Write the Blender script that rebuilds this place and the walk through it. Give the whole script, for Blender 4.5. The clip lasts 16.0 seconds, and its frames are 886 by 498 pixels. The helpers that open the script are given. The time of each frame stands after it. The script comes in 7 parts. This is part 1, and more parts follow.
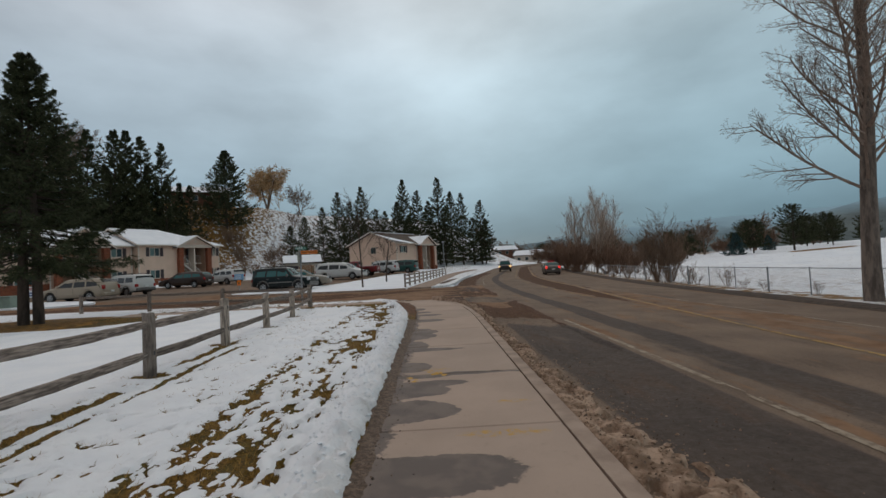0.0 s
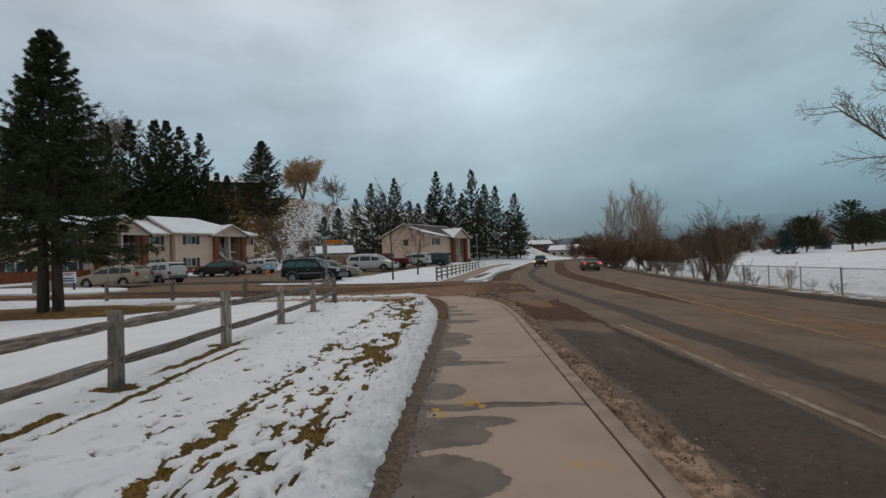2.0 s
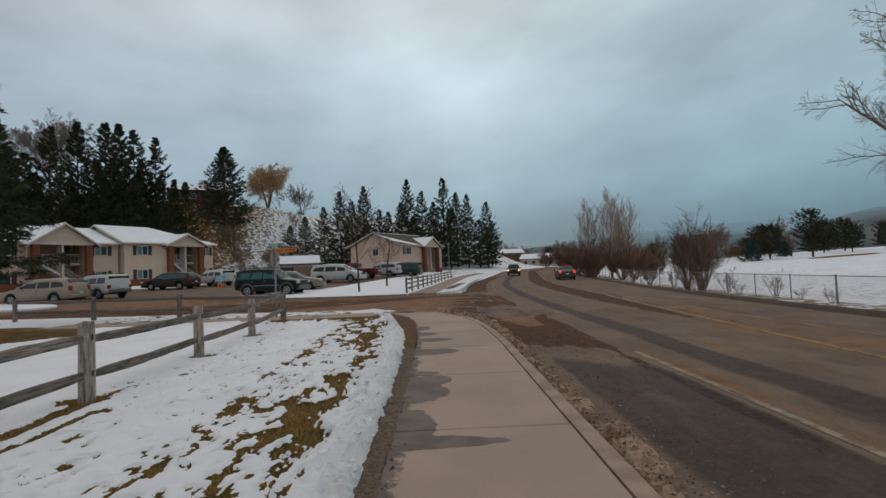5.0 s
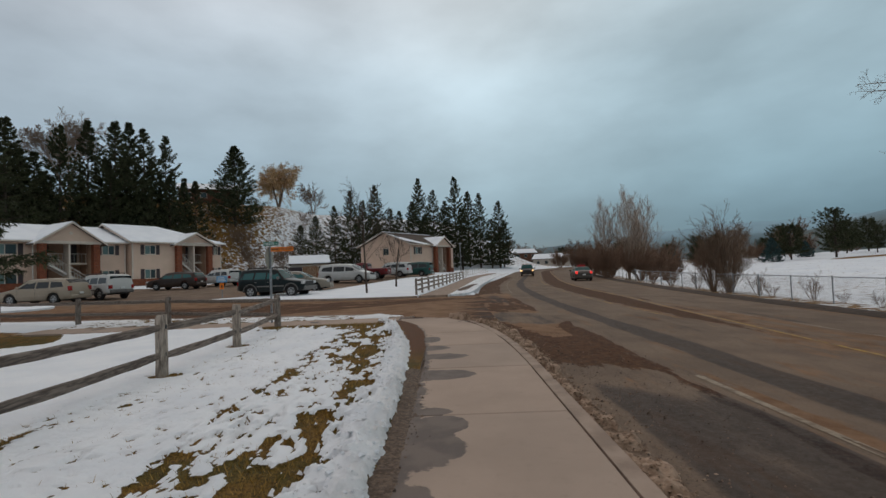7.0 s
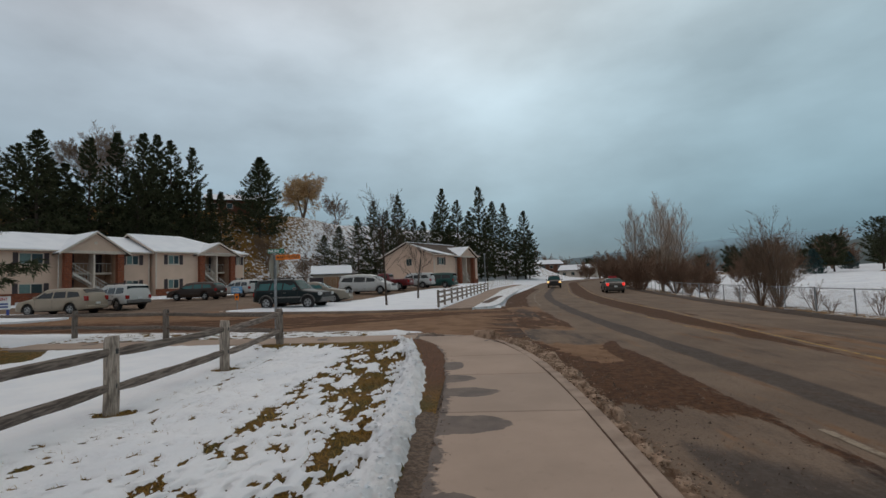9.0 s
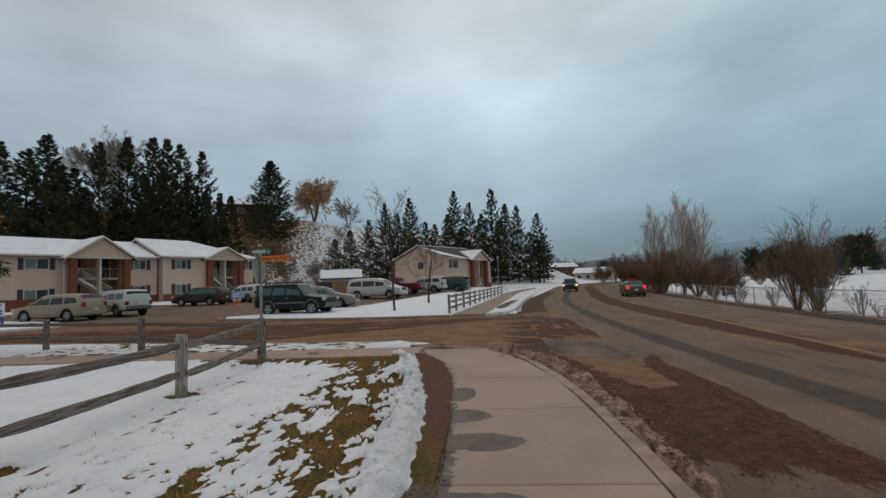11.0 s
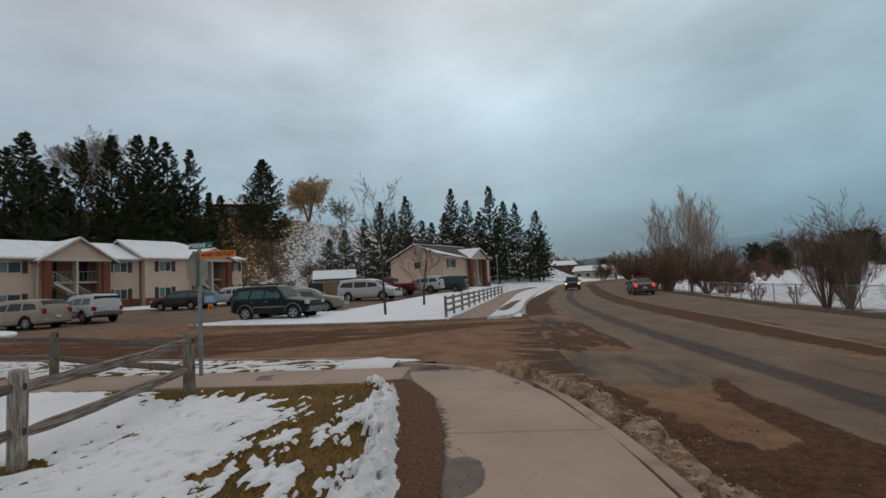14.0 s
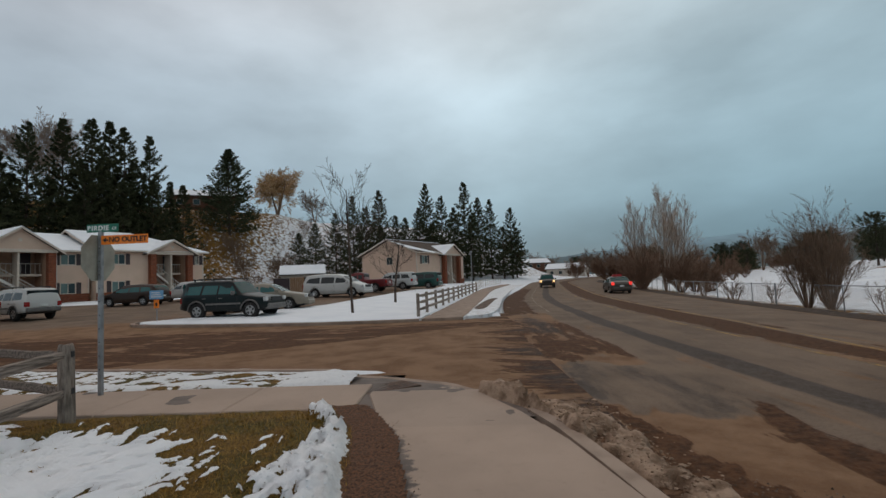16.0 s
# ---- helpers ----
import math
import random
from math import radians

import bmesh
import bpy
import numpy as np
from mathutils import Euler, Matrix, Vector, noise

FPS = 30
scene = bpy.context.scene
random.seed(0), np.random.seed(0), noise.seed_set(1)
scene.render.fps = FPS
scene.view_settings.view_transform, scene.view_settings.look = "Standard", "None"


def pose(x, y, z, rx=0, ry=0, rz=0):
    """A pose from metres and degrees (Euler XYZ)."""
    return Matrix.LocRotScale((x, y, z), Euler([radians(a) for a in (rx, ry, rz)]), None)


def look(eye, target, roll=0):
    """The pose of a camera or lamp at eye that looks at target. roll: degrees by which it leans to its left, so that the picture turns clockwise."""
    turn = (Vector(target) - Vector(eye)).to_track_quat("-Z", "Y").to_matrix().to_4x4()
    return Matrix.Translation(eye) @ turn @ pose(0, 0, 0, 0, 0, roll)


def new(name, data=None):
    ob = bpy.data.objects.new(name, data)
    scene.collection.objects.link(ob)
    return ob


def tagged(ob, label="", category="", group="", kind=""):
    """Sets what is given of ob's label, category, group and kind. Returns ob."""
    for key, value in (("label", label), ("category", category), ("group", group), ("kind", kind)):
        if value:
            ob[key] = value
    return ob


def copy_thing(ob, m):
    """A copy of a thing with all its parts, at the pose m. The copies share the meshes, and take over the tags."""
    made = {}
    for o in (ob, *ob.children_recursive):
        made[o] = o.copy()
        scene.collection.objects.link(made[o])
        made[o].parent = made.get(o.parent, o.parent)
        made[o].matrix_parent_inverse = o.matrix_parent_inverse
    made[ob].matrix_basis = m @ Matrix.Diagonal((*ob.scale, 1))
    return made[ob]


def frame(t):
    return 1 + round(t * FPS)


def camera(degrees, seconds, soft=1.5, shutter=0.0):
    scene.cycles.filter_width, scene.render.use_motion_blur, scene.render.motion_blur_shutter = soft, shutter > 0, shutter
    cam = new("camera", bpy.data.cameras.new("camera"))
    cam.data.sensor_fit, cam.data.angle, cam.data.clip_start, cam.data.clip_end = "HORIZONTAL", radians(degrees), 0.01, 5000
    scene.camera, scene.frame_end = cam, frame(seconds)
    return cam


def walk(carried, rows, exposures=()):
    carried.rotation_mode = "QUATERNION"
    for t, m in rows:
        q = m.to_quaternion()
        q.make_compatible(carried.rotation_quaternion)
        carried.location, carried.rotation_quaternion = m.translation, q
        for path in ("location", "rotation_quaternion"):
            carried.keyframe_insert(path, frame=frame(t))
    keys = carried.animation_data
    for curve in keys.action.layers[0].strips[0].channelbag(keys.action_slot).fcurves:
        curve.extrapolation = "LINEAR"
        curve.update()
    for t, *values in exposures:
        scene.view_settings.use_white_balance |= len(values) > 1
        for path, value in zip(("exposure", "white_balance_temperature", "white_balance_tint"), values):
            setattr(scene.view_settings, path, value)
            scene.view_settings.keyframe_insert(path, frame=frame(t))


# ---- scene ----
# camera and walk
cam = camera(84.8, 16.0)
PATH = [
    (0, (-0.237, 1.21, 1.329), (-0.196, 3.209, 1.397), -3.1),
    (0.5, (-0.231, 1.589, 1.336), (-0.285, 3.587, 1.378), -2.6),
    (1, (-0.263, 1.991, 1.346), (-0.289, 3.99, 1.398), -2.2),
    (1.5, (-0.25, 2.382, 1.334), (-0.212, 4.381, 1.41), -2.3),
    (2, (-0.276, 2.768, 1.324), (-0.372, 4.766, 1.37), -2.0),
    (2.5, (-0.298, 3.19, 1.356), (-0.31, 5.189, 1.422), -2.3),
    (3, (-0.258, 3.549, 1.362), (-0.235, 5.547, 1.447), -2.7),
    (3.5, (-0.289, 3.949, 1.337), (-0.289, 5.947, 1.425), -2.6),
    (4, (-0.296, 4.364, 1.331), (-0.255, 6.361, 1.42), -2.5),
    (6.5, (-0.362, 6.338, 1.387), (-0.375, 8.337, 1.452), -2.3),
    (7, (-0.326, 6.733, 1.386), (-0.35, 8.731, 1.468), -2.3),
    (7.5, (-0.339, 7.12, 1.38), (-0.434, 9.116, 1.462), -2.5),
    (8, (-0.337, 7.564, 1.392), (-0.396, 9.56, 1.502), -2.8),
    (8.5, (-0.306, 7.979, 1.402), (-0.404, 9.974, 1.501), -2.4),
    (9, (-0.346, 8.399, 1.38), (-0.467, 10.391, 1.511), -2.1),
    (11.5, (-0.365, 10.564, 1.381), (-0.541, 12.55, 1.54), -2.4),
    (12, (-0.367, 10.995, 1.401), (-0.491, 12.983, 1.585), -2.3),
    (12.5, (-0.379, 11.405, 1.405), (-0.51, 13.395, 1.556), -2.0),
    (13, (-0.45, 11.85, 1.375), (-0.632, 13.836, 1.522), -2.3),
    (13.5, (-0.47, 12.283, 1.376), (-0.617, 14.272, 1.525), -2.6),
    (14, (-0.481, 12.707, 1.399), (-0.645, 14.694, 1.546), -3.0),
    (14.5, (-0.536, 13.176, 1.384), (-0.635, 15.167, 1.548), -3.0),
    (15, (-0.528, 13.618, 1.371), (-0.592, 15.611, 1.528), -3.0),
    (15.5, (-0.558, 14.008, 1.382), (-0.689, 16.0, 1.509), -2.9),
    (16, (-0.603, 14.434, 1.393), (-0.659, 16.429, 1.521), -2.5),
]
walk(cam, [(t, look(*v)) for t, *v in PATH])

# ---- world, sun ----
SUN_AZ, SUN_EL = radians(4.0), radians(27.0)   # behind thin cloud, ahead of the walker
world = bpy.data.worlds.new("overcast_sky")
scene.world = world
world.use_nodes = True
wt = world.node_tree
wt.nodes.clear()


def wnode(kind, **kw):
    n = wt.nodes.new(kind)
    for k, v in kw.items():
        n.inputs[k].default_value = v
    return n


w_out = wnode("ShaderNodeOutputWorld")
w_bg = wnode("ShaderNodeBackground", Strength=1.0)
w_sky = wnode("ShaderNodeTexSky")
w_sky.sky_type, w_sky.sun_disc = "NISHITA", False
w_sky.sun_elevation, w_sky.sun_rotation = SUN_EL, SUN_AZ
w_skys = wt.nodes.new("ShaderNodeVectorMath")
w_skys.operation = "SCALE"
w_skys.inputs[3].default_value = 0.05
wt.links.new(w_sky.outputs[0], w_skys.inputs[0])
w_co = wnode("ShaderNodeTexCoord")
w_sep = wnode("ShaderNodeSeparateXYZ")
wt.links.new(w_co.outputs["Generated"], w_sep.inputs[0])
# height above the horizon gives the tone of the cloud layer
w_ramp = wnode("ShaderNodeValToRGB")
for pos, col in ((0.0, (0.165, 0.26, 0.325, 1)), (0.06, (0.185, 0.305, 0.385, 1)), (0.16, (0.335, 0.485, 0.57, 1)), (0.36, (0.515, 0.66, 0.745, 1)), (0.62, (0.64, 0.67, 0.69, 1)), (1.0, (0.80, 0.75, 0.715, 1))):
    e = w_ramp.color_ramp.elements.new(pos) if pos not in (0.0, 1.0) else w_ramp.color_ramp.elements[0 if pos == 0.0 else -1]
    e.color = col
wt.links.new(w_sep.outputs["Z"], w_ramp.inputs[0])
# soft cloud masses
w_map = wnode("ShaderNodeMapping")
w_map.inputs["Scale"].default_value = (1.0, 1.0, 2.2)
w_map.inputs["Location"].default_value = (3.1, 1.7, 0.4)
wt.links.new(w_co.outputs["Generated"], w_map.inputs[0])
w_noise = wnode("ShaderNodeTexNoise", Scale=2.7, Detail=6.0, Roughness=0.5)
wt.links.new(w_map.outputs[0], w_noise.inputs["Vector"])
w_cl = wnode("ShaderNodeMapRange")
for k, v in (("From Min", 0.3), ("From Max", 0.72), ("To Min", 0.80), ("To Max", 1.22)):
    w_cl.inputs[k].default_value = v
wt.links.new(w_noise.outputs[0], w_cl.inputs[0])
# brighter where the sun stands behind the cloud, heavier cloud to the east
w_sun = wt.nodes.new("ShaderNodeVectorMath")
w_sun.operation = "DOT_PRODUCT"
w_sun.inputs[1].default_value = (math.sin(-SUN_AZ) * math.cos(SUN_EL), math.cos(SUN_AZ) * math.cos(SUN_EL), math.sin(SUN_EL))
wt.links.new(w_co.outputs["Generated"], w_sun.inputs[0])
w_sr = wnode("ShaderNodeMapRange")
w_sr.interpolation_type = "SMOOTHSTEP"
for k, v in (("From Min", 0.80), ("From Max", 1.0), ("To Min", 1.0), ("To Max", 1.20)):
    w_sr.inputs[k].default_value = v
wt.links.new(w_sun.outputs["Value"], w_sr.inputs[0])
w_e = wnode("ShaderNodeMapRange")
w_e.interpolation_type = "SMOOTHSTEP"
for k, v in (("From Min", -0.5), ("From Max", 0.75), ("To Min", 1.12), ("To Max", 1.14)):
    w_e.inputs[k].default_value = v
wt.links.new(w_sep.outputs["X"], w_e.inputs[0])
w_m1 = wnode("ShaderNodeMath"); w_m1.operation = "MULTIPLY"
w_m2 = wnode("ShaderNodeMath"); w_m2.operation = "MULTIPLY"
wt.links.new(w_cl.outputs[0], w_m1.inputs[0]); wt.links.new(w_sr.outputs[0], w_m1.inputs[1])
wt.links.new(w_m1.outputs[0], w_m2.inputs[0]); wt.links.new(w_e.outputs[0], w_m2.inputs[1])
w_sc = wt.nodes.new("ShaderNodeVectorMath"); w_sc.operation = "SCALE"
w_tf = wnode("ShaderNodeMapRange")
for k, v in (("From Min", -0.65), ("From Max", 0.45)):
    w_tf.inputs[k].default_value = v
wt.links.new(w_sep.outputs["X"], w_tf.inputs[0])
w_tint = wt.nodes.new("ShaderNodeMix"); w_tint.data_type = "RGBA"
w_tint.inputs[6].default_value, w_tint.inputs[7].default_value = (1.08, 0.99, 0.995, 1), (0.96, 1.0, 1.0, 1)
wt.links.new(w_tf.outputs[0], w_tint.inputs[0])
w_mul = wt.nodes.new("ShaderNodeVectorMath"); w_mul.operation = "MULTIPLY"
wt.links.new(w_ramp.outputs[0], w_mul.inputs[0]); wt.links.new(w_tint.outputs[2], w_mul.inputs[1])
wt.links.new(w_mul.outputs[0], w_sc.inputs[0]); wt.links.new(w_m2.outputs[0], w_sc.inputs[3])
w_add = wt.nodes.new("ShaderNodeVectorMath"); w_add.operation = "ADD"
w_mixs = wt.nodes.new("ShaderNodeVectorMath"); w_mixs.operation = "SCALE"; w_mixs.inputs[3].default_value = 0.1
wt.links.new(w_skys.outputs[0], w_mixs.inputs[0])
wt.links.new(w_sc.outputs[0], w_add.inputs[0]); wt.links.new(w_mixs.outputs[0], w_add.inputs[1])
wt.links.new(w_add.outputs[0], w_bg.inputs[0]); wt.links.new(w_bg.outputs[0], w_out.inputs[0])

sun_data = bpy.data.lights.new("sun", "SUN")
sun_data.energy, sun_data.angle, sun_data.color = 0.55, radians(75), (1.0, 0.86, 0.70)
sun = new("sun", sun_data)
sun.matrix_world = look((math.sin(-SUN_AZ) * 50, math.cos(SUN_AZ) * 50, 50 * math.tan(SUN_EL)), (0, 0, 0))
scene.view_settings.exposure = -0.6

# ---- materials ----
class Nodes:
    """A node material with a Principled shader and short calls for its nodes."""
    def __init__(self, name, rough=0.8, metal=0.0, coat=0.0):
        self.mat = bpy.data.materials.new(name)
        self.mat.use_nodes = True
        self.t = self.mat.node_tree
        self.b = self.t.nodes["Principled BSDF"]
        self.b.inputs["Roughness"].default_value = rough
        self.b.inputs["Metallic"].default_value = metal
        self.b.inputs["Coat Weight"].default_value = coat
        self.b.inputs["Specular IOR Level"].default_value = 0.2 if rough >= 0.7 and not metal else 0.5
        self.geo = None

    def link(self, a, b):
        self.t.links.new(a, b)

    def pos(self, scale=(1, 1, 1), local=False):
        if local:
            src = self.t.nodes.new("ShaderNodeTexCoord").outputs["Object"]
        else:
            src = self.t.nodes.new("ShaderNodeNewGeometry").outputs["Position"]
        m = self.t.nodes.new("ShaderNodeMapping")
        m.inputs["Scale"].default_value = scale
        self.link(src, m.inputs[0])
        return m.outputs[0]

    def noise(self, vec, scale, detail=4, rough=0.55):
        n = self.t.nodes.new("ShaderNodeTexNoise")
        n.inputs["Scale"].default_value, n.inputs["Detail"].default_value, n.inputs["Roughness"].default_value = scale, detail, rough
        self.link(vec, n.inputs["Vector"])
        return n.outputs[0]

    def ramp(self, val, lo, hi, a=0.0, b=1.0, smooth=True):
        m = self.t.nodes.new("ShaderNodeMapRange")
        m.interpolation_type = "SMOOTHSTEP" if smooth else "LINEAR"
        for k, v in (("From Min", lo), ("From Max", hi), ("To Min", a), ("To Max", b)):
            m.inputs[k].default_value = v
        self.link(val, m.inputs[0])
        return m.outputs[0]

    def mix(self, fac, a, b):
        m = self.t.nodes.new("ShaderNodeMix")
        m.data_type = "RGBA"
        for sock, v in ((m.inputs[0], fac), (m.inputs[6], a), (m.inputs[7], b)):
            if isinstance(v, (tuple, list)):
                sock.default_value = (*v, 1)
            elif isinstance(v, (int, float)):
                sock.default_value = v
            else:
                self.link(v, sock)
        return m.outputs[2]

    def math(self, op, a, b=0.0):
        m = self.t.nodes.new("ShaderNodeMath")
        m.operation = op
        for sock, v in ((m.inputs[0], a), (m.inputs[1], b)):
            if isinstance(v, (int, float)):
                sock.default_value = v
            else:
                self.link(v, sock)
        return m.outputs[0]

    def attr(self, name):
        n = self.t.nodes.new("ShaderNodeAttribute")
        n.attribute_name = name
        return n.outputs["Fac"]

    def rand(self):
        return self.t.nodes.new("ShaderNodeObjectInfo").outputs["Random"]

    def island(self):
        return self.t.nodes.new("ShaderNodeNewGeometry").outputs["Random Per Island"]

    def color(self, c):
        if isinstance(c, tuple):
            self.b.inputs["Base Color"].default_value = (*c, 1)
        else:
            self.link(c, self.b.inputs["Base Color"])
        return self

    def rough(self, v):
        self.link(v, self.b.inputs["Roughness"])
        return self

    def bump(self, h, dist=0.01, strength=0.6):
        n = self.t.nodes.new("ShaderNodeBump")
        n.inputs["Distance"].default_value, n.inputs["Strength"].default_value = dist, strength
        self.link(h, n.inputs["Height"])
        self.link(n.outputs[0], self.b.inputs["Normal"])
        return self


def plain(name, c1, c2=None, scale=6.0, rough=0.7, metal=0.0, bump=0.0, bscale=40.0, stretch=(1, 1, 1), local=True, coat=0.0, vary=0.0):
    """Two tones mixed by noise, with fine relief; vary lets each object or island differ a little."""
    n = Nodes(name, rough, metal, coat)
    v = n.pos(stretch, local)
    c2 = c2 or tuple(c * 0.82 for c in c1)
    f = n.ramp(n.noise(v, scale, 5), 0.35, 0.65)
    col = n.mix(f, c1, c2)
    if vary:
        col = n.mix(n.ramp(n.rand(), 0, 1, 0, vary), col, tuple(c * 0.45 for c in c2))
    n.color(col)
    n.rough(n.ramp(n.noise(v, scale * 2.3, 3), 0.3, 0.7, max(0.02, rough - 0.08), min(1, rough + 0.08)))
    if bump:
        n.bump(n.noise(v, bscale, 4), bump)
    return n.mat


def make_snow(name, dirt=0.0):
    n = Nodes(name, 0.75)
    v = n.pos()
    c = n.mix(n.ramp(n.noise(v, 0.7, 4), 0.35, 0.7), (0.83, 0.845, 0.87), (0.76, 0.78, 0.815))
    if dirt:
        c = n.mix(n.ramp(n.noise(v, 3.5, 6, 0.7), 0.42, 0.62, 0, dirt), c, (0.30, 0.235, 0.18))
    n.color(c)
    n.b.inputs["Subsurface Weight"].default_value = 0.0
    n.bump(n.noise(v, 9.0, 6, 0.65), 0.03, 0.7)
    return n.mat


SNOW = make_snow("snow")
SNOW_DIRTY = make_snow("snow_dirty", 0.55)


def make_verge():
    """Lawn under snow: the mesh attribute 'snow' says where the snow has gone."""
    n = Nodes("lawn_with_snow", 0.85)
    v = n.pos()
    grass = n.mix(n.ramp(n.noise(v, 2.2, 4), 0.4, 0.62), (0.235, 0.125, 0.024), (0.125, 0.092, 0.018))
    grass = n.mix(n.ramp(n.noise(v, 38, 4, 0.75), 0.36, 0.66, 0, 0.9), grass, (0.030, 0.020, 0.007))
    grass = n.mix(n.ramp(n.noise(v, 33, 4, 0.7), 0.60, 0.75), grass, (0.40, 0.24, 0.07))
    snow = n.mix(n.ramp(n.noise(v, 1.1, 4), 0.35, 0.7), (0.90, 0.905, 0.92), (0.83, 0.845, 0.875))
    snow = n.mix(n.ramp(n.attr("dirt"), 0.0, 1.0, 0.0, 0.8, False), snow, n.mix(n.ramp(n.noise(v, 14, 5, 0.7), 0.4, 0.65), (0.55, 0.50, 0.45), (0.24, 0.18, 0.13)))
    edge = n.math("ADD", n.attr("snow"), n.ramp(n.noise(v, 22, 5, 0.65), 0.2, 0.8, -0.16, 0.16, False))
    grass = n.mix(n.attr("mulch"), grass, n.mix(n.ramp(n.noise(v, 40, 4, 0.7), 0.4, 0.62), (0.17, 0.080, 0.042), (0.06, 0.032, 0.020)))
    n.color(n.mix(n.ramp(edge, 0.47, 0.53), grass, snow))
    n.bump(n.noise(v, 19, 7, 0.75), 0.04, 0.7)
    return n.mat


LAWN = make_verge()


def make_ground():
    """Wide ground: snow with grass tufts coming through, soil below the bank."""
    n = Nodes("snow_field", 0.85)
    v = n.pos()
    snow = n.mix(n.ramp(n.noise(v, 0.25, 4), 0.35, 0.7), (0.82, 0.835, 0.86), (0.72, 0.745, 0.79))
    weed = n.mix(n.ramp(n.noise(v, 4, 4), 0.4, 0.6), (0.27, 0.135, 0.028), (0.11, 0.06, 0.018))
    edge = n.math("ADD", n.attr("snow"), n.ramp(n.noise(v, 1.6, 7, 0.72), 0.2, 0.8, -0.5, 0.5, False))
    weed = n.mix(n.ramp(n.attr("soil"), 0.2, 0.7), weed, n.mix(n.ramp(n.noise(v, 6, 5, 0.7), 0.35, 0.65), (0.085, 0.055, 0.038), (0.038, 0.026, 0.02)))
    n.color(n.mix(n.ramp(edge, 0.42, 0.56), weed, snow))
    n.bump(n.noise(v, 3, 6, 0.65), 0.12, 0.7)
    return n.mat


GROUND = make_ground()


def make_road(name="worn_asphalt", stretch=(1.0, 0.22, 1.0)):
    """Worn asphalt; attributes: 'sand' brown grit, 'wet' damp wheel lanes."""
    n = Nodes(name, 0.8)
    n.b.inputs["Specular IOR Level"].default_value = 0.06
    v = n.pos()
    vs = n.pos(stretch)
    base = n.mix(n.ramp(n.noise(v, 0.6, 5), 0.35, 0.65), (0.220, 0.158, 0.116), (0.162, 0.116, 0.086))
    base = n.mix(n.ramp(n.noise(v, 45, 4, 0.75), 0.45, 0.70, 0, 0.5), base, (0.055, 0.042, 0.034))
    base = n.mix(n.ramp(n.noise(vs, 3.2, 7, 0.72), 0.50, 0.68, 0, 0.42), base, (0.085, 0.062, 0.048))
    base = n.mix(n.ramp(n.noise(vs, 0.9, 5, 0.6), 0.52, 0.70, 0, 0.35), base, (0.25, 0.175, 0.125))
    sandc = n.mix(n.ramp(n.noise(v, 1.3, 6, 0.65), 0.38, 0.64), (0.24, 0.142, 0.085), (0.165, 0.090, 0.050))
    sandc = n.mix(n.ramp(n.noise(v, 70, 3, 0.7), 0.5, 0.75, 0, 0.5), sandc, (0.30, 0.18, 0.10))
    s = n.math("ADD", n.attr("sand"), n.ramp(n.noise(vs, 1.9, 8, 0.72), 0.3, 0.7, -0.46, 0.46, False))
    s = n.ramp(s, 0.34, 0.62)
    col = n.mix(s, base, sandc)
    mud = n.math("ADD", n.attr("mud"), n.ramp(n.noise(vs, 2.2, 8, 0.75), 0.3, 0.7, -0.50, 0.50, False))
    col = n.mix(n.ramp(mud, 0.42, 0.58, 0, 0.95), col, n.mix(n.ramp(n.noise(v, 9, 6, 0.7), 0.35, 0.65), (0.112, 0.052, 0.026), (0.050, 0.024, 0.013)))
    w = n.math("ADD", n.attr("wet"), n.ramp(n.noise(vs, 1.1, 7, 0.66), 0.3, 0.7, -0.3, 0.3, False))
    w = n.ramp(w, 0.36, 0.72)
    col = n.mix(n.math("MULTIPLY", w, 0.72), col, n.mix(n.ramp(n.noise(v, 5, 6, 0.7), 0.35, 0.65), (0.058, 0.049, 0.046), (0.034, 0.029, 0.028)))
    n.color(col)
    n.rough(n.math("SUBTRACT", n.ramp(n.noise(v, 20, 3), 0.3, 0.7, 0.72, 0.92), n.math("MULTIPLY", w, 0.06)))
    n.bump(n.noise(v, 80, 4, 0.7), 0.008, 0.7)
    return n.mat


ROAD = make_road()
LOT = make_road("sandy_lot_asphalt", (0.35, 0.9, 1.0))


def make_paint(name, c):
    n = Nodes(name, 0.7)
    v = n.pos()
    w = n.ramp(n.noise(v, 7, 7, 0.75), 0.40, 0.62)
    n.color(n.mix(w, c, (0.165, 0.115, 0.075)))
    n.bump(n.noise(v, 80, 3), 0.004)
    return n.mat


PAINT_WHITE = make_paint("worn_white_road_paint", (0.31, 0.245, 0.175))
PAINT_YELLOW = make_paint("worn_yellow_road_paint", (0.42, 0.24, 0.04))


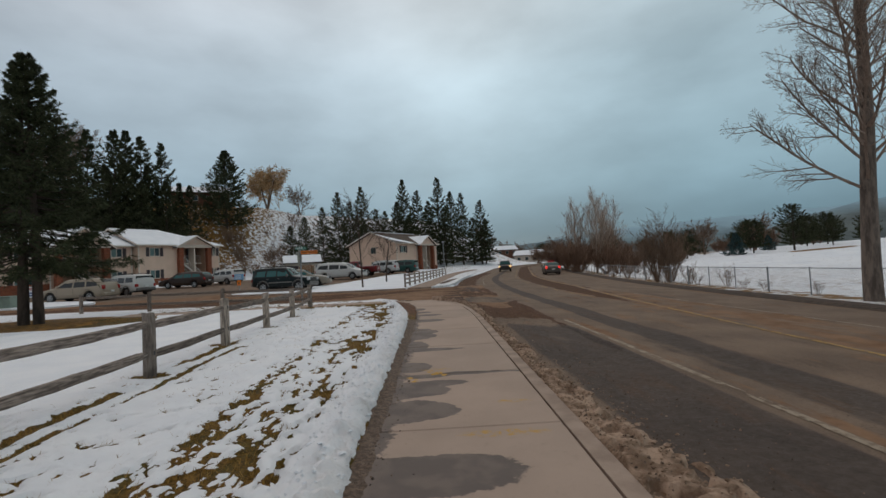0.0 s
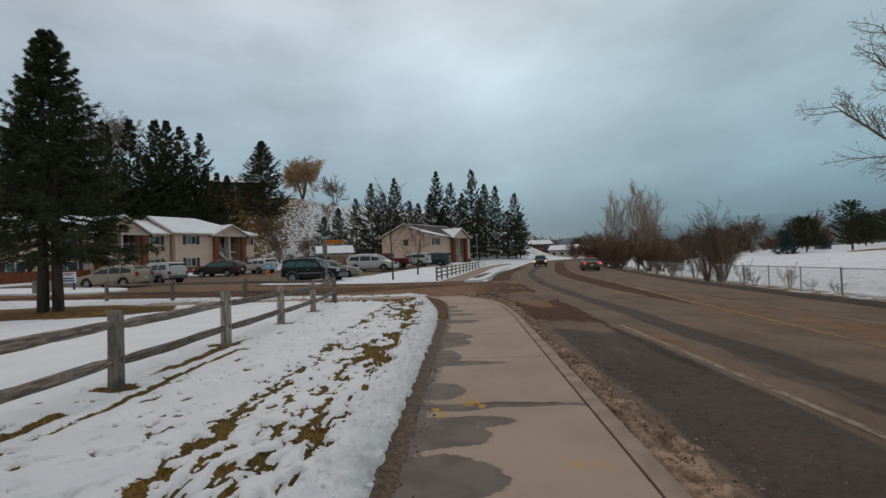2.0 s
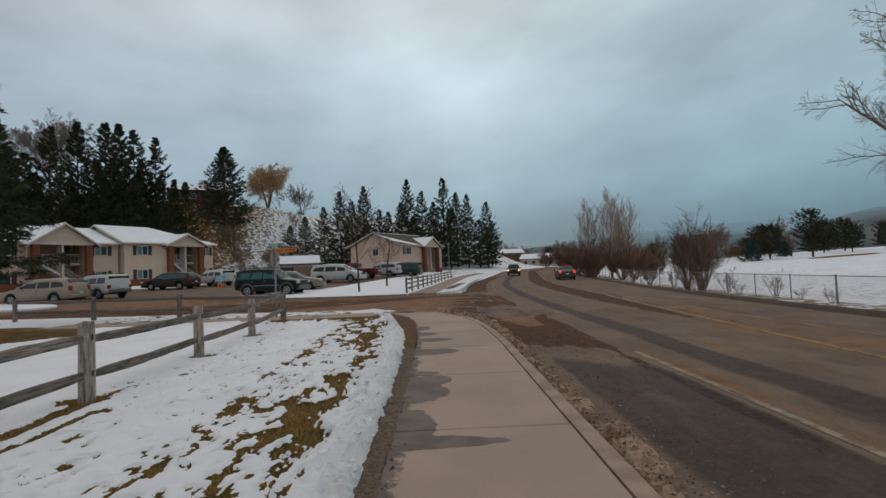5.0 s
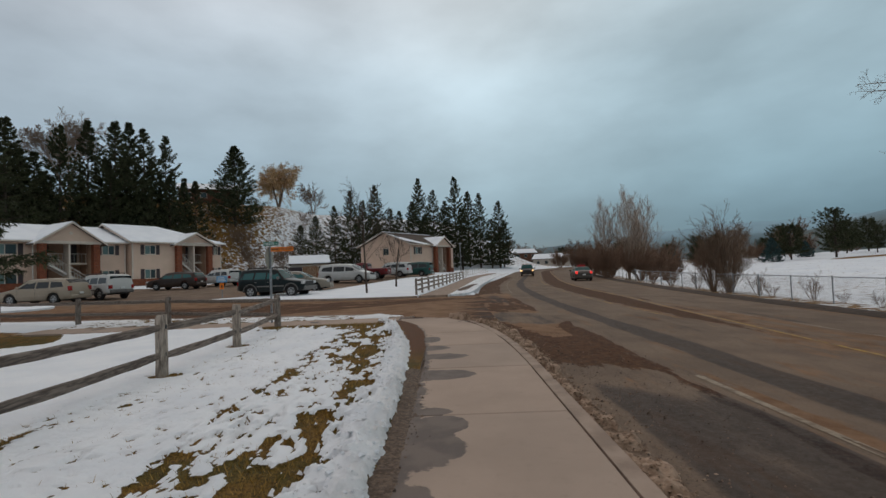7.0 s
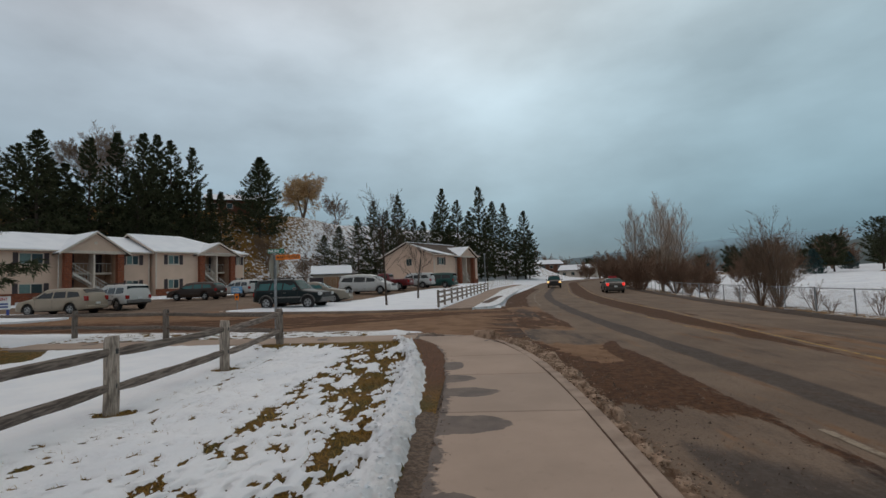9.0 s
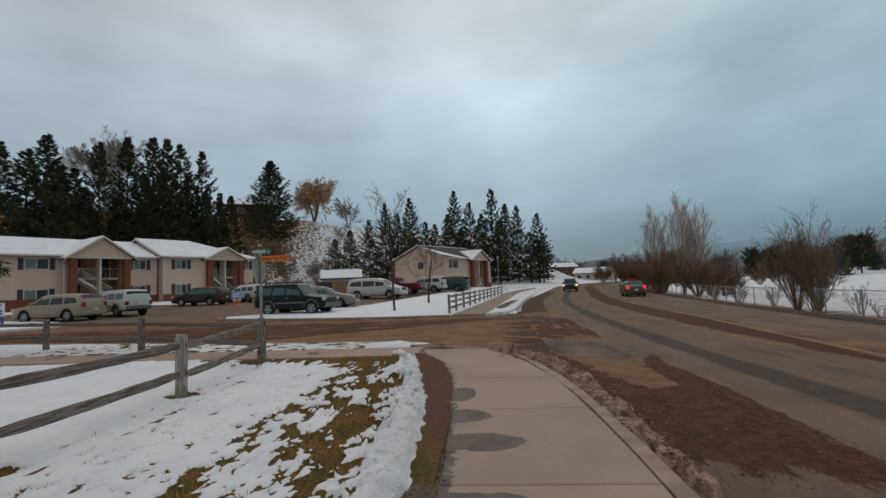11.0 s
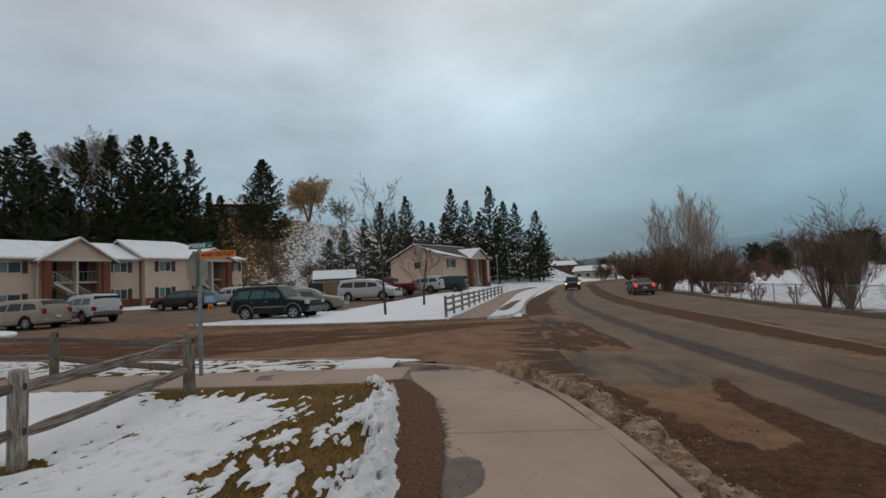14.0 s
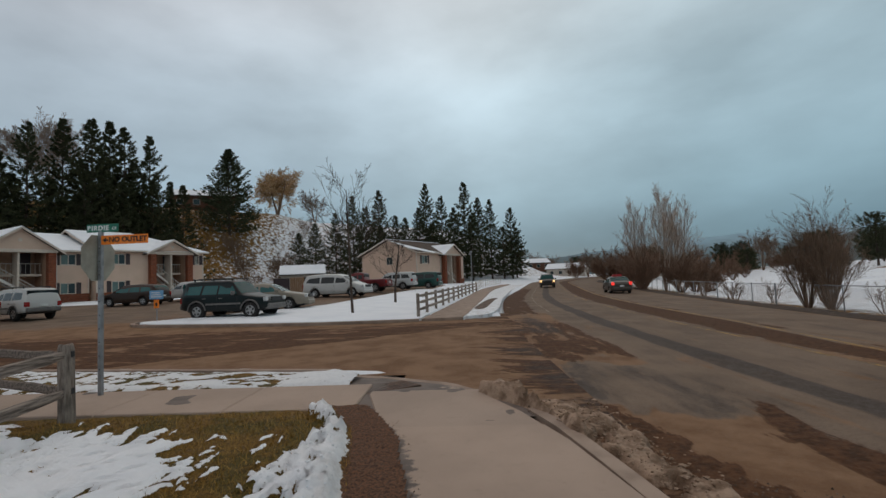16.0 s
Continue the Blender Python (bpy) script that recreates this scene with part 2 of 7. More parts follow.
def make_concrete():
    """Broom-finished concrete; attribute 'wet' gives the crisp damp patches."""
    n = Nodes("sidewalk_concrete", 0.85)
    v = n.pos()
    c = n.mix(n.ramp(n.noise(v, 0.9, 5), 0.3, 0.7), (0.42, 0.312, 0.245), (0.355, 0.265, 0.208))
    c = n.mix(n.ramp(n.noise(v, 9, 6, 0.7), 0.55, 0.75, 0, 0.35), c, (0.20, 0.165, 0.13))
    c = n.mix(n.ramp(n.rand(), 0, 1, 0, 0.16), c, (0.22, 0.19, 0.165))
    c = n.mix(n.ramp(n.noise(v, 180, 2), 0.62, 0.75, 0, 0.4), c, (0.12, 0.10, 0.085))
    wet = n.math("ADD", n.attr("wet"), n.ramp(n.noise(v, 12, 4, 0.6), 0.2, 0.8, -0.05, 0.05, False))
    wet = n.ramp(wet, 0.485, 0.515)
    c = n.mix(wet, c, n.mix(n.ramp(n.noise(v, 3, 4), 0.4, 0.6), (0.168, 0.130, 0.11), (0.125, 0.098, 0.085)))
    yel = n.math("MULTIPLY", n.attr("yellow"), n.ramp(n.noise(v, 15, 5, 0.7), 0.38, 0.6))
    c = n.mix(n.ramp(yel, 0.2, 0.8), c, (0.48, 0.27, 0.04))
    n.color(c)
    n.rough(n.ramp(wet, 0, 1, 0.85, 0.72))
    n.bump(n.noise(v, 110, 4, 0.65), 0.004, 0.6)
    return n.mat


CONCRETE = make_concrete()
KERB = plain("kerb_concrete", (0.37, 0.275, 0.215), (0.26, 0.19, 0.148), 2.5, 0.85, bump=0.006, bscale=60, local=False)
GRAVEL = plain("wet_grit", (0.16, 0.11, 0.078), (0.075, 0.05, 0.036), 26, 0.75, bump=0.03, bscale=60, local=False)
GRIT_SNOW = plain("gritty_old_snow", (0.40, 0.28, 0.20), (0.17, 0.108, 0.07), 6, 0.85, bump=0.05, bscale=22, local=False)
MUD = plain("dark_mud", (0.12, 0.06, 0.03), (0.055, 0.028, 0.015), 5, 0.7, bump=0.02, bscale=30, local=False)


def make_wood():
    n = Nodes("weathered_fence_wood", 0.85)
    v = n.pos((1, 1, 1), True)
    vs = n.pos((9, 9, 1.2), True)
    c = n.mix(n.ramp(n.noise(vs, 4, 6, 0.65), 0.35, 0.68), (0.47, 0.39, 0.32), (0.16, 0.125, 0.102))
    c = n.mix(n.ramp(n.noise(v, 3, 4), 0.5, 0.7, 0, 0.5), c, (0.06, 0.05, 0.04))
    c = n.mix(n.ramp(n.rand(), 0.0, 1.0, 0, 0.55), c, (0.085, 0.066, 0.06))
    n.color(c)
    n.bump(n.noise(vs, 9, 6, 0.7), 0.012, 0.8)
    return n.mat


WOOD = make_wood()
RAILWOOD = plain("weathered_rail_wood", (0.34, 0.275, 0.23), (0.11, 0.086, 0.072), 3, 0.88, bump=0.008, bscale=9, stretch=(14, 0.9, 14), vary=0.45)
SIDING = plain("peach_vinyl_siding", (0.64, 0.45, 0.34), (0.59, 0.415, 0.31), 0.8, 0.6, bump=0.004, bscale=12)
TRIM = plain("cream_trim_paint", (0.62, 0.52, 0.43), (0.55, 0.46, 0.38), 3, 0.6)
BRICK = plain("red_brown_brick", (0.27, 0.085, 0.042), (0.16, 0.05, 0.028), 7, 0.85, bump=0.01, bscale=30, vary=0.25)
MORTAR = plain("mortar", (0.20, 0.15, 0.12), None, 9, 0.9)
# darker siding tone: the shade inside porches and rooms is painted into it
INNER_SHADE = plain("siding_painted_shade", (0.42, 0.26, 0.175), (0.36, 0.22, 0.15), 1.5, 0.75)
SHUTTER = plain("dark_shutter", (0.045, 0.028, 0.03), None, 5, 0.6)
ROOF_BROWN = plain("brown_shingle", (0.10, 0.072, 0.055), (0.06, 0.045, 0.036), 14, 0.9, bump=0.02, bscale=20)
METAL_GALV = plain("galvanised_steel", (0.42, 0.43, 0.44), (0.30, 0.31, 0.32), 9, 0.42, 0.9)
METAL_GREY = plain("grey_painted_steel", (0.32, 0.33, 0.34), (0.22, 0.23, 0.24), 9, 0.5, 0.6)
RAIL_WHITE = plain("white_painted_rail", (0.68, 0.62, 0.56), None, 4, 0.5)
RUBBER = plain("tyre_rubber", (0.022, 0.021, 0.021), (0.035, 0.031, 0.029), 12, 0.85)
BLACK = plain("black_plastic", (0.016, 0.016, 0.017), (0.028, 0.026, 0.025), 8, 0.6)
RIM = plain("alloy_rim", (0.42, 0.42, 0.42), (0.30, 0.29, 0.28), 8, 0.35, 0.85)
CHROME = plain("chrome", (0.75, 0.75, 0.76), (0.6, 0.6, 0.62), 8, 0.12, 1.0)
CARPET_RUST = plain("rusted_iron_plate", (0.14, 0.078, 0.05), (0.07, 0.045, 0.035), 12, 0.75, 0.3, bump=0.004, bscale=60)


def make_glass(name, tint, rough=0.04):
    n = Nodes(name, rough)
    n.color(tint)
    n.b.inputs["Specular IOR Level"].default_value = 0.45
    n.bump(n.noise(n.pos((1, 1, 1), True), 1.2, 2), 0.01, 0.15)
    return n.mat


GLASS = make_glass("window_glass", (0.035, 0.05, 0.052))
CAR_GLASS = make_glass("tinted_car_glass", (0.012, 0.016, 0.017))
CAR_GLASS_GREEN = make_glass("green_tinted_car_glass", (0.02, 0.10, 0.10))
CURTAIN = plain("green_window_blind", (0.13, 0.20, 0.185), (0.10, 0.16, 0.15), 1.5, 0.35)


def lamp_glass(name, c, glow=0.0):
    n = Nodes(name, 0.2)
    n.color(c)
    if glow:
        n.b.inputs["Emission Color"].default_value = (*c, 1)
        n.b.inputs["Emission Strength"].default_value = glow
    return n.mat


TAIL_RED = lamp_glass("red_tail_lamp", (0.30, 0.012, 0.01))
TAIL_LIT = lamp_glass("lit_tail_lamp", (0.9, 0.04, 0.03), 1.6)
LAMP_CLEAR = lamp_glass("clear_lamp", (0.5, 0.5, 0.5))
LAMP_LIT = lamp_glass("lit_headlamp", (1.0, 0.55, 0.2), 4.0)


def car_paint(name, c, rough=0.35, dirt=0.3):
    n = Nodes(name, rough, 0.0, 0.05)
    n.b.inputs["Specular IOR Level"].default_value = 0.25
    n.b.inputs["Coat Roughness"].default_value = 0.12
    v = n.pos((1, 1, 1), True)
    sep = n.t.nodes.new("ShaderNodeSeparateXYZ")
    n.link(v, sep.inputs[0])
    low = n.math("ADD", n.ramp(sep.outputs["Z"], 0.25, 0.85, 0.75, 0.05), n.ramp(n.noise(v, 3.5, 5), 0.3, 0.7, -0.25, 0.25, False))
    n.color(n.mix(n.ramp(low, 0.2, 0.9, 0, dirt), c, (0.15, 0.115, 0.085)))
    return n.mat


def make_bark(name, a, b, scale=5.0):
    n = Nodes(name, 0.92)
    v = n.pos((1, 1, 0.25), False)
    n.color(n.mix(n.ramp(n.noise(v, scale, 6, 0.7), 0.35, 0.65), a, b))
    n.bump(n.noise(v, scale * 2.2, 5, 0.7), 0.03, 0.8)
    return n.mat


BARK_GREY = make_bark("grey_bark", (0.20, 0.155, 0.125), (0.085, 0.066, 0.055))
BARK_DARK = make_bark("dark_bark", (0.10, 0.072, 0.056), (0.045, 0.034, 0.028))
BARK_PALE = make_bark("pale_twigs", (0.30, 0.225, 0.175), (0.20, 0.145, 0.115))
BARK_RED = make_bark("red_brown_twigs", (0.24, 0.145, 0.098), (0.15, 0.092, 0.064))
BARK_BROWN = make_bark("brown_twigs", (0.22, 0.145, 0.10), (0.13, 0.088, 0.062))
BARK_POPLAR = make_bark("pale_poplar_twigs", (0.44, 0.34, 0.27), (0.30, 0.225, 0.175))
BARK_GOLD = make_bark("golden_willow_twigs", (0.52, 0.34, 0.18), (0.36, 0.23, 0.12))


def make_needles(name, a, b, frost=0.0):
    n = Nodes(name, 0.75)
    c = n.mix(n.ramp(n.island(), 0, 1), a, b)
    if frost:
        c = n.mix(n.ramp(n.noise(n.pos(), 0.6, 5, 0.7), 0.60, 0.72, 0, frost), c, (0.6, 0.62, 0.64))
    n.color(c)
    return n.mat


NEEDLE_PINE = make_needles("pine_needles", (0.070, 0.075, 0.034), (0.032, 0.037, 0.018))
NEEDLE_SPRUCE = make_needles("spruce_needles", (0.072, 0.080, 0.037), (0.033, 0.040, 0.020))
NEEDLE_BLUE = make_needles("blue_spruce_needles", (0.055, 0.10, 0.095), (0.03, 0.06, 0.06))
DRYGRASS = make_needles("dry_grass", (0.40, 0.235, 0.06), (0.17, 0.10, 0.022))
WEED = make_needles("dry_weed", (0.17, 0.10, 0.06), (0.10, 0.065, 0.045))

# ---- tools ----
def mesh_ob(name, verts, faces, material, parent=None, smooth=False, label=""):
    me = bpy.data.meshes.new(name)
    me.from_pydata([tuple(v) for v in verts], [], [tuple(f) for f in faces])
    me.materials.append(material)
    if smooth:
        me.polygons.foreach_set("use_smooth", [True] * len(me.polygons))
    ob = new(name, me)
    if parent is not None:
        ob.parent = parent
    if label:
        ob["label"] = label
    return ob


def part(name, bm, material, parent=None, label="", smooth=False):
    me = bpy.data.meshes.new(name)
    bm.to_mesh(me)
    bm.free()
    me.materials.append(material)
    if smooth:
        me.polygons.foreach_set("use_smooth", [True] * len(me.polygons))
    ob = new(name, me)
    if parent is not None:
        ob.parent = parent
    if label:
        ob["label"] = label
    return ob


def thing(name, m, label, category, group="", kind=""):
    ob = new(name)
    ob.matrix_basis = m
    return tagged(ob, label, category, group, kind)


def add_box(bm, lo, hi, bevel=0.0):
    c = [(a + b) / 2 for a, b in zip(lo, hi)]
    s = [abs(b - a) for a, b in zip(lo, hi)]
    r = bmesh.ops.create_cube(bm, size=1.0, matrix=Matrix.Translation(c) @ Matrix.Diagonal((*s, 1)))
    if bevel:
        es = list({e for v in r["verts"] for e in v.link_edges})
        bmesh.ops.bevel(bm, geom=es, offset=bevel, segments=1, affect="EDGES", profile=0.5)
    return bm


def box(lo, hi, bevel=0.0):
    return add_box(bmesh.new(), lo, hi, bevel)


def add_tube(bm, a, b, r1, r2=None, n=8):
    a, b = Vector(a), Vector(b)
    r2 = r1 if r2 is None else r2
    d = b - a
    m = Matrix.Translation((a + b) / 2) @ d.to_track_quat("Z", "Y").to_matrix().to_4x4()
    bmesh.ops.create_cone(bm, cap_ends=True, segments=n, radius1=r1, radius2=r2, depth=d.length, matrix=m)
    return bm


def tube(a, b, r1, r2=None, n=8):
    return add_tube(bmesh.new(), a, b, r1, r2, n)


def prism(poly, axis, lo, hi):
    """A flat outline given in the two other axes, thick from lo to hi along axis."""
    bm = bmesh.new()
    def put(p, w):
        return {"x": (w, p[0], p[1]), "y": (p[0], w, p[1]), "z": (p[0], p[1], w)}[axis]
    a = [bm.verts.new(put(p, lo)) for p in poly]
    b = [bm.verts.new(put(p, hi)) for p in poly]
    bm.faces.new(a)
    bm.faces.new(b[::-1])
    k = len(poly)
    for i in range(k):
        bm.faces.new((a[i], b[i], b[(i + 1) % k], a[(i + 1) % k]))
    bmesh.ops.recalc_face_normals(bm, faces=bm.faces)
    return bm


_rng = np.random.RandomState(7)
_tab = _rng.rand(256, 256)


def vnoise(x, y):
    """Smooth value noise on arrays, 0 to 1."""
    xi, yi = np.floor(x).astype(int), np.floor(y).astype(int)
    fx, fy = x - xi, y - yi
    fx, fy = fx * fx * (3 - 2 * fx), fy * fy * (3 - 2 * fy)
    t = lambda i, j: _tab[i & 255, j & 255]
    return (t(xi, yi) * (1 - fx) + t(xi + 1, yi) * fx) * (1 - fy) + (t(xi, yi + 1) * (1 - fx) + t(xi + 1, yi + 1) * fx) * fy


def fbm(x, y, octaves=4, gain=0.5):
    s, a, tot = 0.0, 1.0, 0.0
    for i in range(octaves):
        s = s + a * vnoise(x * 2 ** i + 17.3 * i, y * 2 ** i + 9.1 * i)
        tot += a
        a *= gain
    return s / tot


def sstep(a, b, x):
    t = np.clip((x - a) / (b - a), 0, 1)
    return t * t * (3 - 2 * t)


def grid_ob(name, xs, ys, zfun, material, attrs=(), keep=None, warp=None, smooth=True):
    """A sheet over the grid xs by ys at the heights zfun(x, y); attrs: (name, function) scalar marks on its points."""
    X, Y = np.meshgrid(np.asarray(xs, float), np.asarray(ys, float))
    if warp is not None:
        X, Y = warp(X, Y)
    Z = zfun(X, Y)
    ny, nx = X.shape
    idx = np.arange(nx * ny).reshape(ny, nx)
    q = np.stack([idx[:-1, :-1], idx[:-1, 1:], idx[1:, 1:], idx[1:, :-1]], -1).reshape(-1, 4)
    if keep is not None:
        cx = (X[:-1, :-1] + X[1:, 1:]) / 2
        cy = (Y[:-1, :-1] + Y[1:, 1:]) / 2
        q = q[keep(cx, cy).reshape(-1)]
    me = bpy.data.meshes.new(name)
    me.from_pydata(np.stack([X, Y, Z], -1).reshape(-1, 3).tolist(), [], q.tolist())
    me.materials.append(material)
    for an, f in attrs:
        a = me.attributes.new(an, "FLOAT", "POINT")
        a.data.foreach_set("value", np.broadcast_to(np.asarray(f(X, Y), np.float32), X.shape).reshape(-1))
    if smooth:
        me.polygons.foreach_set("use_smooth", [True] * len(me.polygons))
    return new(name, me)


# ---- the lie of the land ----
def fog(y):
    """x of the road's left edge line along y."""
    y = np.asarray(y, float)
    a = np.clip(y - 22, 0, 38)
    b = np.clip(y - 60, 0, None)
    c = np.clip(y - 105, 0, None)
    return 3.0 + 0.0024 * a * a + 0.1824 * b + 0.0045 * c * c


def road_edge(y):
    """Width of the asphalt to the right of the edge line; a turn lane opens ahead."""
    return np.interp(y, [-12, 13, 27, 46, 120], [6.9, 7.9, 8.9, 10.3, 10.7])


def turn_line(y):
    """The yellow line that bears away to open the turn lane."""
    return np.interp(y, [-12, 7, 12, 21, 31, 200], [2.98, 3.02, 3.38, 4.25, 5.2, 5.3])


def road_z(x, y):
    u = x - fog(y)
    return -0.15 - 0.027 * np.clip(u + 2.1, 0, 14) + 0.006 * np.clip(y - 70, 0, 200)


def land(x, y):
    """Height of the ground."""
    x, y = np.asarray(x, float), np.asarray(y, float)
    u = x - fog(y)
    left = 0.028 * np.clip(y - 31, 0, 30) * sstep(-3.5, -16, u)
    h = 0.7 * (y - x)
    hill = (17.2 - 1.2 * sstep(-44, -34, x)) * sstep(92, 117, h) * sstep(40, -5, x) + 0.02 * np.clip(h - 117, 0, 200) * sstep(40, -5, x)
    hill = hill + 0.9 * (fbm(x * 0.12, y * 0.12) - 0.5) * sstep(92, 104, h)
    e = road_edge(y)
    right = 0.06 * sstep(e + 0.1, e + 0.5, u) * sstep(e + 1.8, e + 1.0, u) - 0.45 * sstep(e + 0.9, 14.0, u) - 0.75 * sstep(13, 26, u) + 0.028 * np.clip(u - 40, 0, 160) + 0.012 * np.clip(y - 60, 0, 200) * sstep(20, 60, u)
    right = right + 0.8 * (fbm(x * 0.05, y * 0.05, 3) - 0.5) * sstep(18, 40, u)
    base = np.where(u < -2.1, 0.0, road_z(x, y))
    return base + left + hill + right


def land1(x, y):
    return float(land(np.array([float(x)]), np.array([float(y)]))[0])

# ---- ground, roads, pavements ----
BLD_P, BLD_D, BLD_N = Vector((-31.2, 72.0, 0)), Vector((0.475, 0.88, 0)), Vector((0.88, -0.475, 0))


def near_kerb(x):
    """y of the side street's kerb on the walker's side."""
    return np.where(x < -2.6, 22.5 - 0.2 * (x + 2.6), np.interp(x, [-2.6, -1.7, -0.75, -0.05, 0.3, 0.6, 0.92], [22.5, 22.1, 21.5, 20.5, 19.8, 18.7, 16.5]))


def lot_mask(x, y):
    """1 on the side street and the parking lot."""
    s = (x + 31.2) * 0.88 - (y - 72.0) * 0.475
    edge = np.interp(y, [33, 36, 50, 62, 84], [3.0, -5, -4.5, -3.5, -2.0])
    m = sstep(0.0, 1.0, y - near_kerb(x)) * sstep(0.0, 1.0, edge - x) * sstep(3.2, 4.6, s) * sstep(85, 83, y)
    m = m * np.where(y > 55, sstep(-27, -25.5, x), 1.0)
    return m


def ground_z(x, y):
    u = x - fog(y)
    z = land(x, y)
    road = sstep(-2.6, -2.0, u) * sstep(0.05, -0.35, u - road_edge(y)) * sstep(265, 255, y)
    lawn = sstep(-12.6, -12.0, x) * sstep(0.0, -0.4, u + 2.1) * sstep(22.6, 22.0, y - np.where(x < -2.6, -0.2 * (x + 2.6), 0)) * sstep(-4, -3, y)
    return z - 0.3 * np.maximum(np.maximum(road, lot_mask(x, y)), lawn)


def ground_snow(x, y):
    u = x - fog(y)
    h = 0.7 * (y - x)
    s = 0.92 - 0.30 * sstep(12, 16, u) + 0.10 * sstep(24, 60, u)
    s = s - (0.36 + 0.22 * sstep(-36, -46, x)) * sstep(91, 98, h) * sstep(126, 116, h)   # brushy bank
    e = u - road_edge(y)
    s = s - 0.9 * sstep(1.5, 1.1, e) * sstep(-0.5, 0.0, e)                       # soil beside the road
    s = s - 0.34 * sstep(1.0, 1.5, e) * sstep(17, 14, u)
    d = np.hypot((x + 15.2) / 5.0, (y - 18.7) / 2.6)
    s = s - 1.2 * sstep(1.05, 0.85, d)                                           # needles under the spruce
    s = s - 0.9 * sstep(1, 0.6, np.hypot((x - 95) / 9, (y - 118) / 5))
    s = s - 0.3 * sstep(-13, -20, x) * sstep(30, 22, y)
    return s


gx = np.concatenate([-np.geomspace(70, 2500, 22)[::-1], np.arange(-68, -18, 1.0), np.arange(-18, 34, 0.5), np.arange(34, 130, 2.0), np.geomspace(132, 2500, 22)])
gy = np.concatenate([-np.geomspace(12, 2500, 16)[::-1], np.arange(-10, 60, 0.5), np.arange(60, 140, 1.0), np.arange(140, 260, 4.0), np.geomspace(262, 2500, 18)])


def ground_soil(x, y):
    """Dark wet soil scraped up beside the asphalt."""
    e = x - fog(y) - road_edge(y)
    return sstep(-0.6, -0.2, e) * sstep(1.5, 0.9, e) * sstep(260, 200, y)


ground = grid_ob("ground", gx, gy, ground_z, GROUND, [("snow", ground_snow), ("soil", ground_soil)])
tagged(ground, "snow covered ground with dry grass showing through", "ground", kind="structure")


# the main road
def spot(x, y, cx, cy, rx, ry, lean=0.0, fray=0.55):
    """1 inside an uneven round patch, 0 outside."""
    d = np.hypot((x - cx - lean * (y - cy)) / rx, (y - cy) / ry) + fray * (fbm(x * 1.6 + cx, y * 1.6, 4, 0.6) - 0.5)
    return sstep(1.08, 0.92, d)


def road_sand(x, y):
    u = x - fog(y)
    a = 0.62 * np.exp(-((u - 0.16) / 0.13) ** 2) * sstep(16, 12, y)
    a = np.maximum(a, 0.50 * sstep(2.9, 3.3, u) * sstep(5.9, 5.3, u) * sstep(34, 22, y))
    a = np.maximum(a, 0.80 * sstep(12.6, 14.5, y + 0.8 * u) * sstep(-0.2, -0.5, u) * sstep(40, 32, y))
    a = np.maximum(a, 0.98 * spot(x, y, 1.92, 18.5, 0.50, 0.95, -0.1, 0.9))
    a = np.maximum(a, 0.42 * sstep(-0.8, -0.1, u - road_edge(y)))
    a = a * (1 - 0.9 * spot(x, y, 1.95, 21.3, 0.95, 1.75, -0.05, 1.0))
    return np.maximum(a, 0.22)


def road_wet(x, y):
    u = x - fog(y)
    a = 0.80 * sstep(-1.75, -1.45, u) * sstep(-0.05, -0.25, u) * sstep(13.2, 11.6, y + 0.5 * u)
    a = np.maximum(a, 1.15 * np.exp(-((u - 1.0) / 0.36) ** 2))
    a = np.maximum(a, 0.52 * sstep(0.25, 0.5, u) * sstep(1.2, 0.9, u) * sstep(13, 9, y))
    a = np.maximum(a, 0.34 * np.exp(-((u - 2.35) / 0.3) ** 2))
    a = np.maximum(a, 0.42 * np.exp(-((u - turn_line(y) - 1.6) / 0.45) ** 2))
    a = np.maximum(a, 0.52 * spot(x, y, 1.95, 21.3, 0.95, 1.75, -0.05, 1.0))
    a = np.maximum(a, 0.60 * sstep(-2.4, -1.8, u) * sstep(-0.5, -1.0, u) * sstep(26, 28.5, y) * sstep(35, 32, y))
    return np.maximum(a, 0.10)


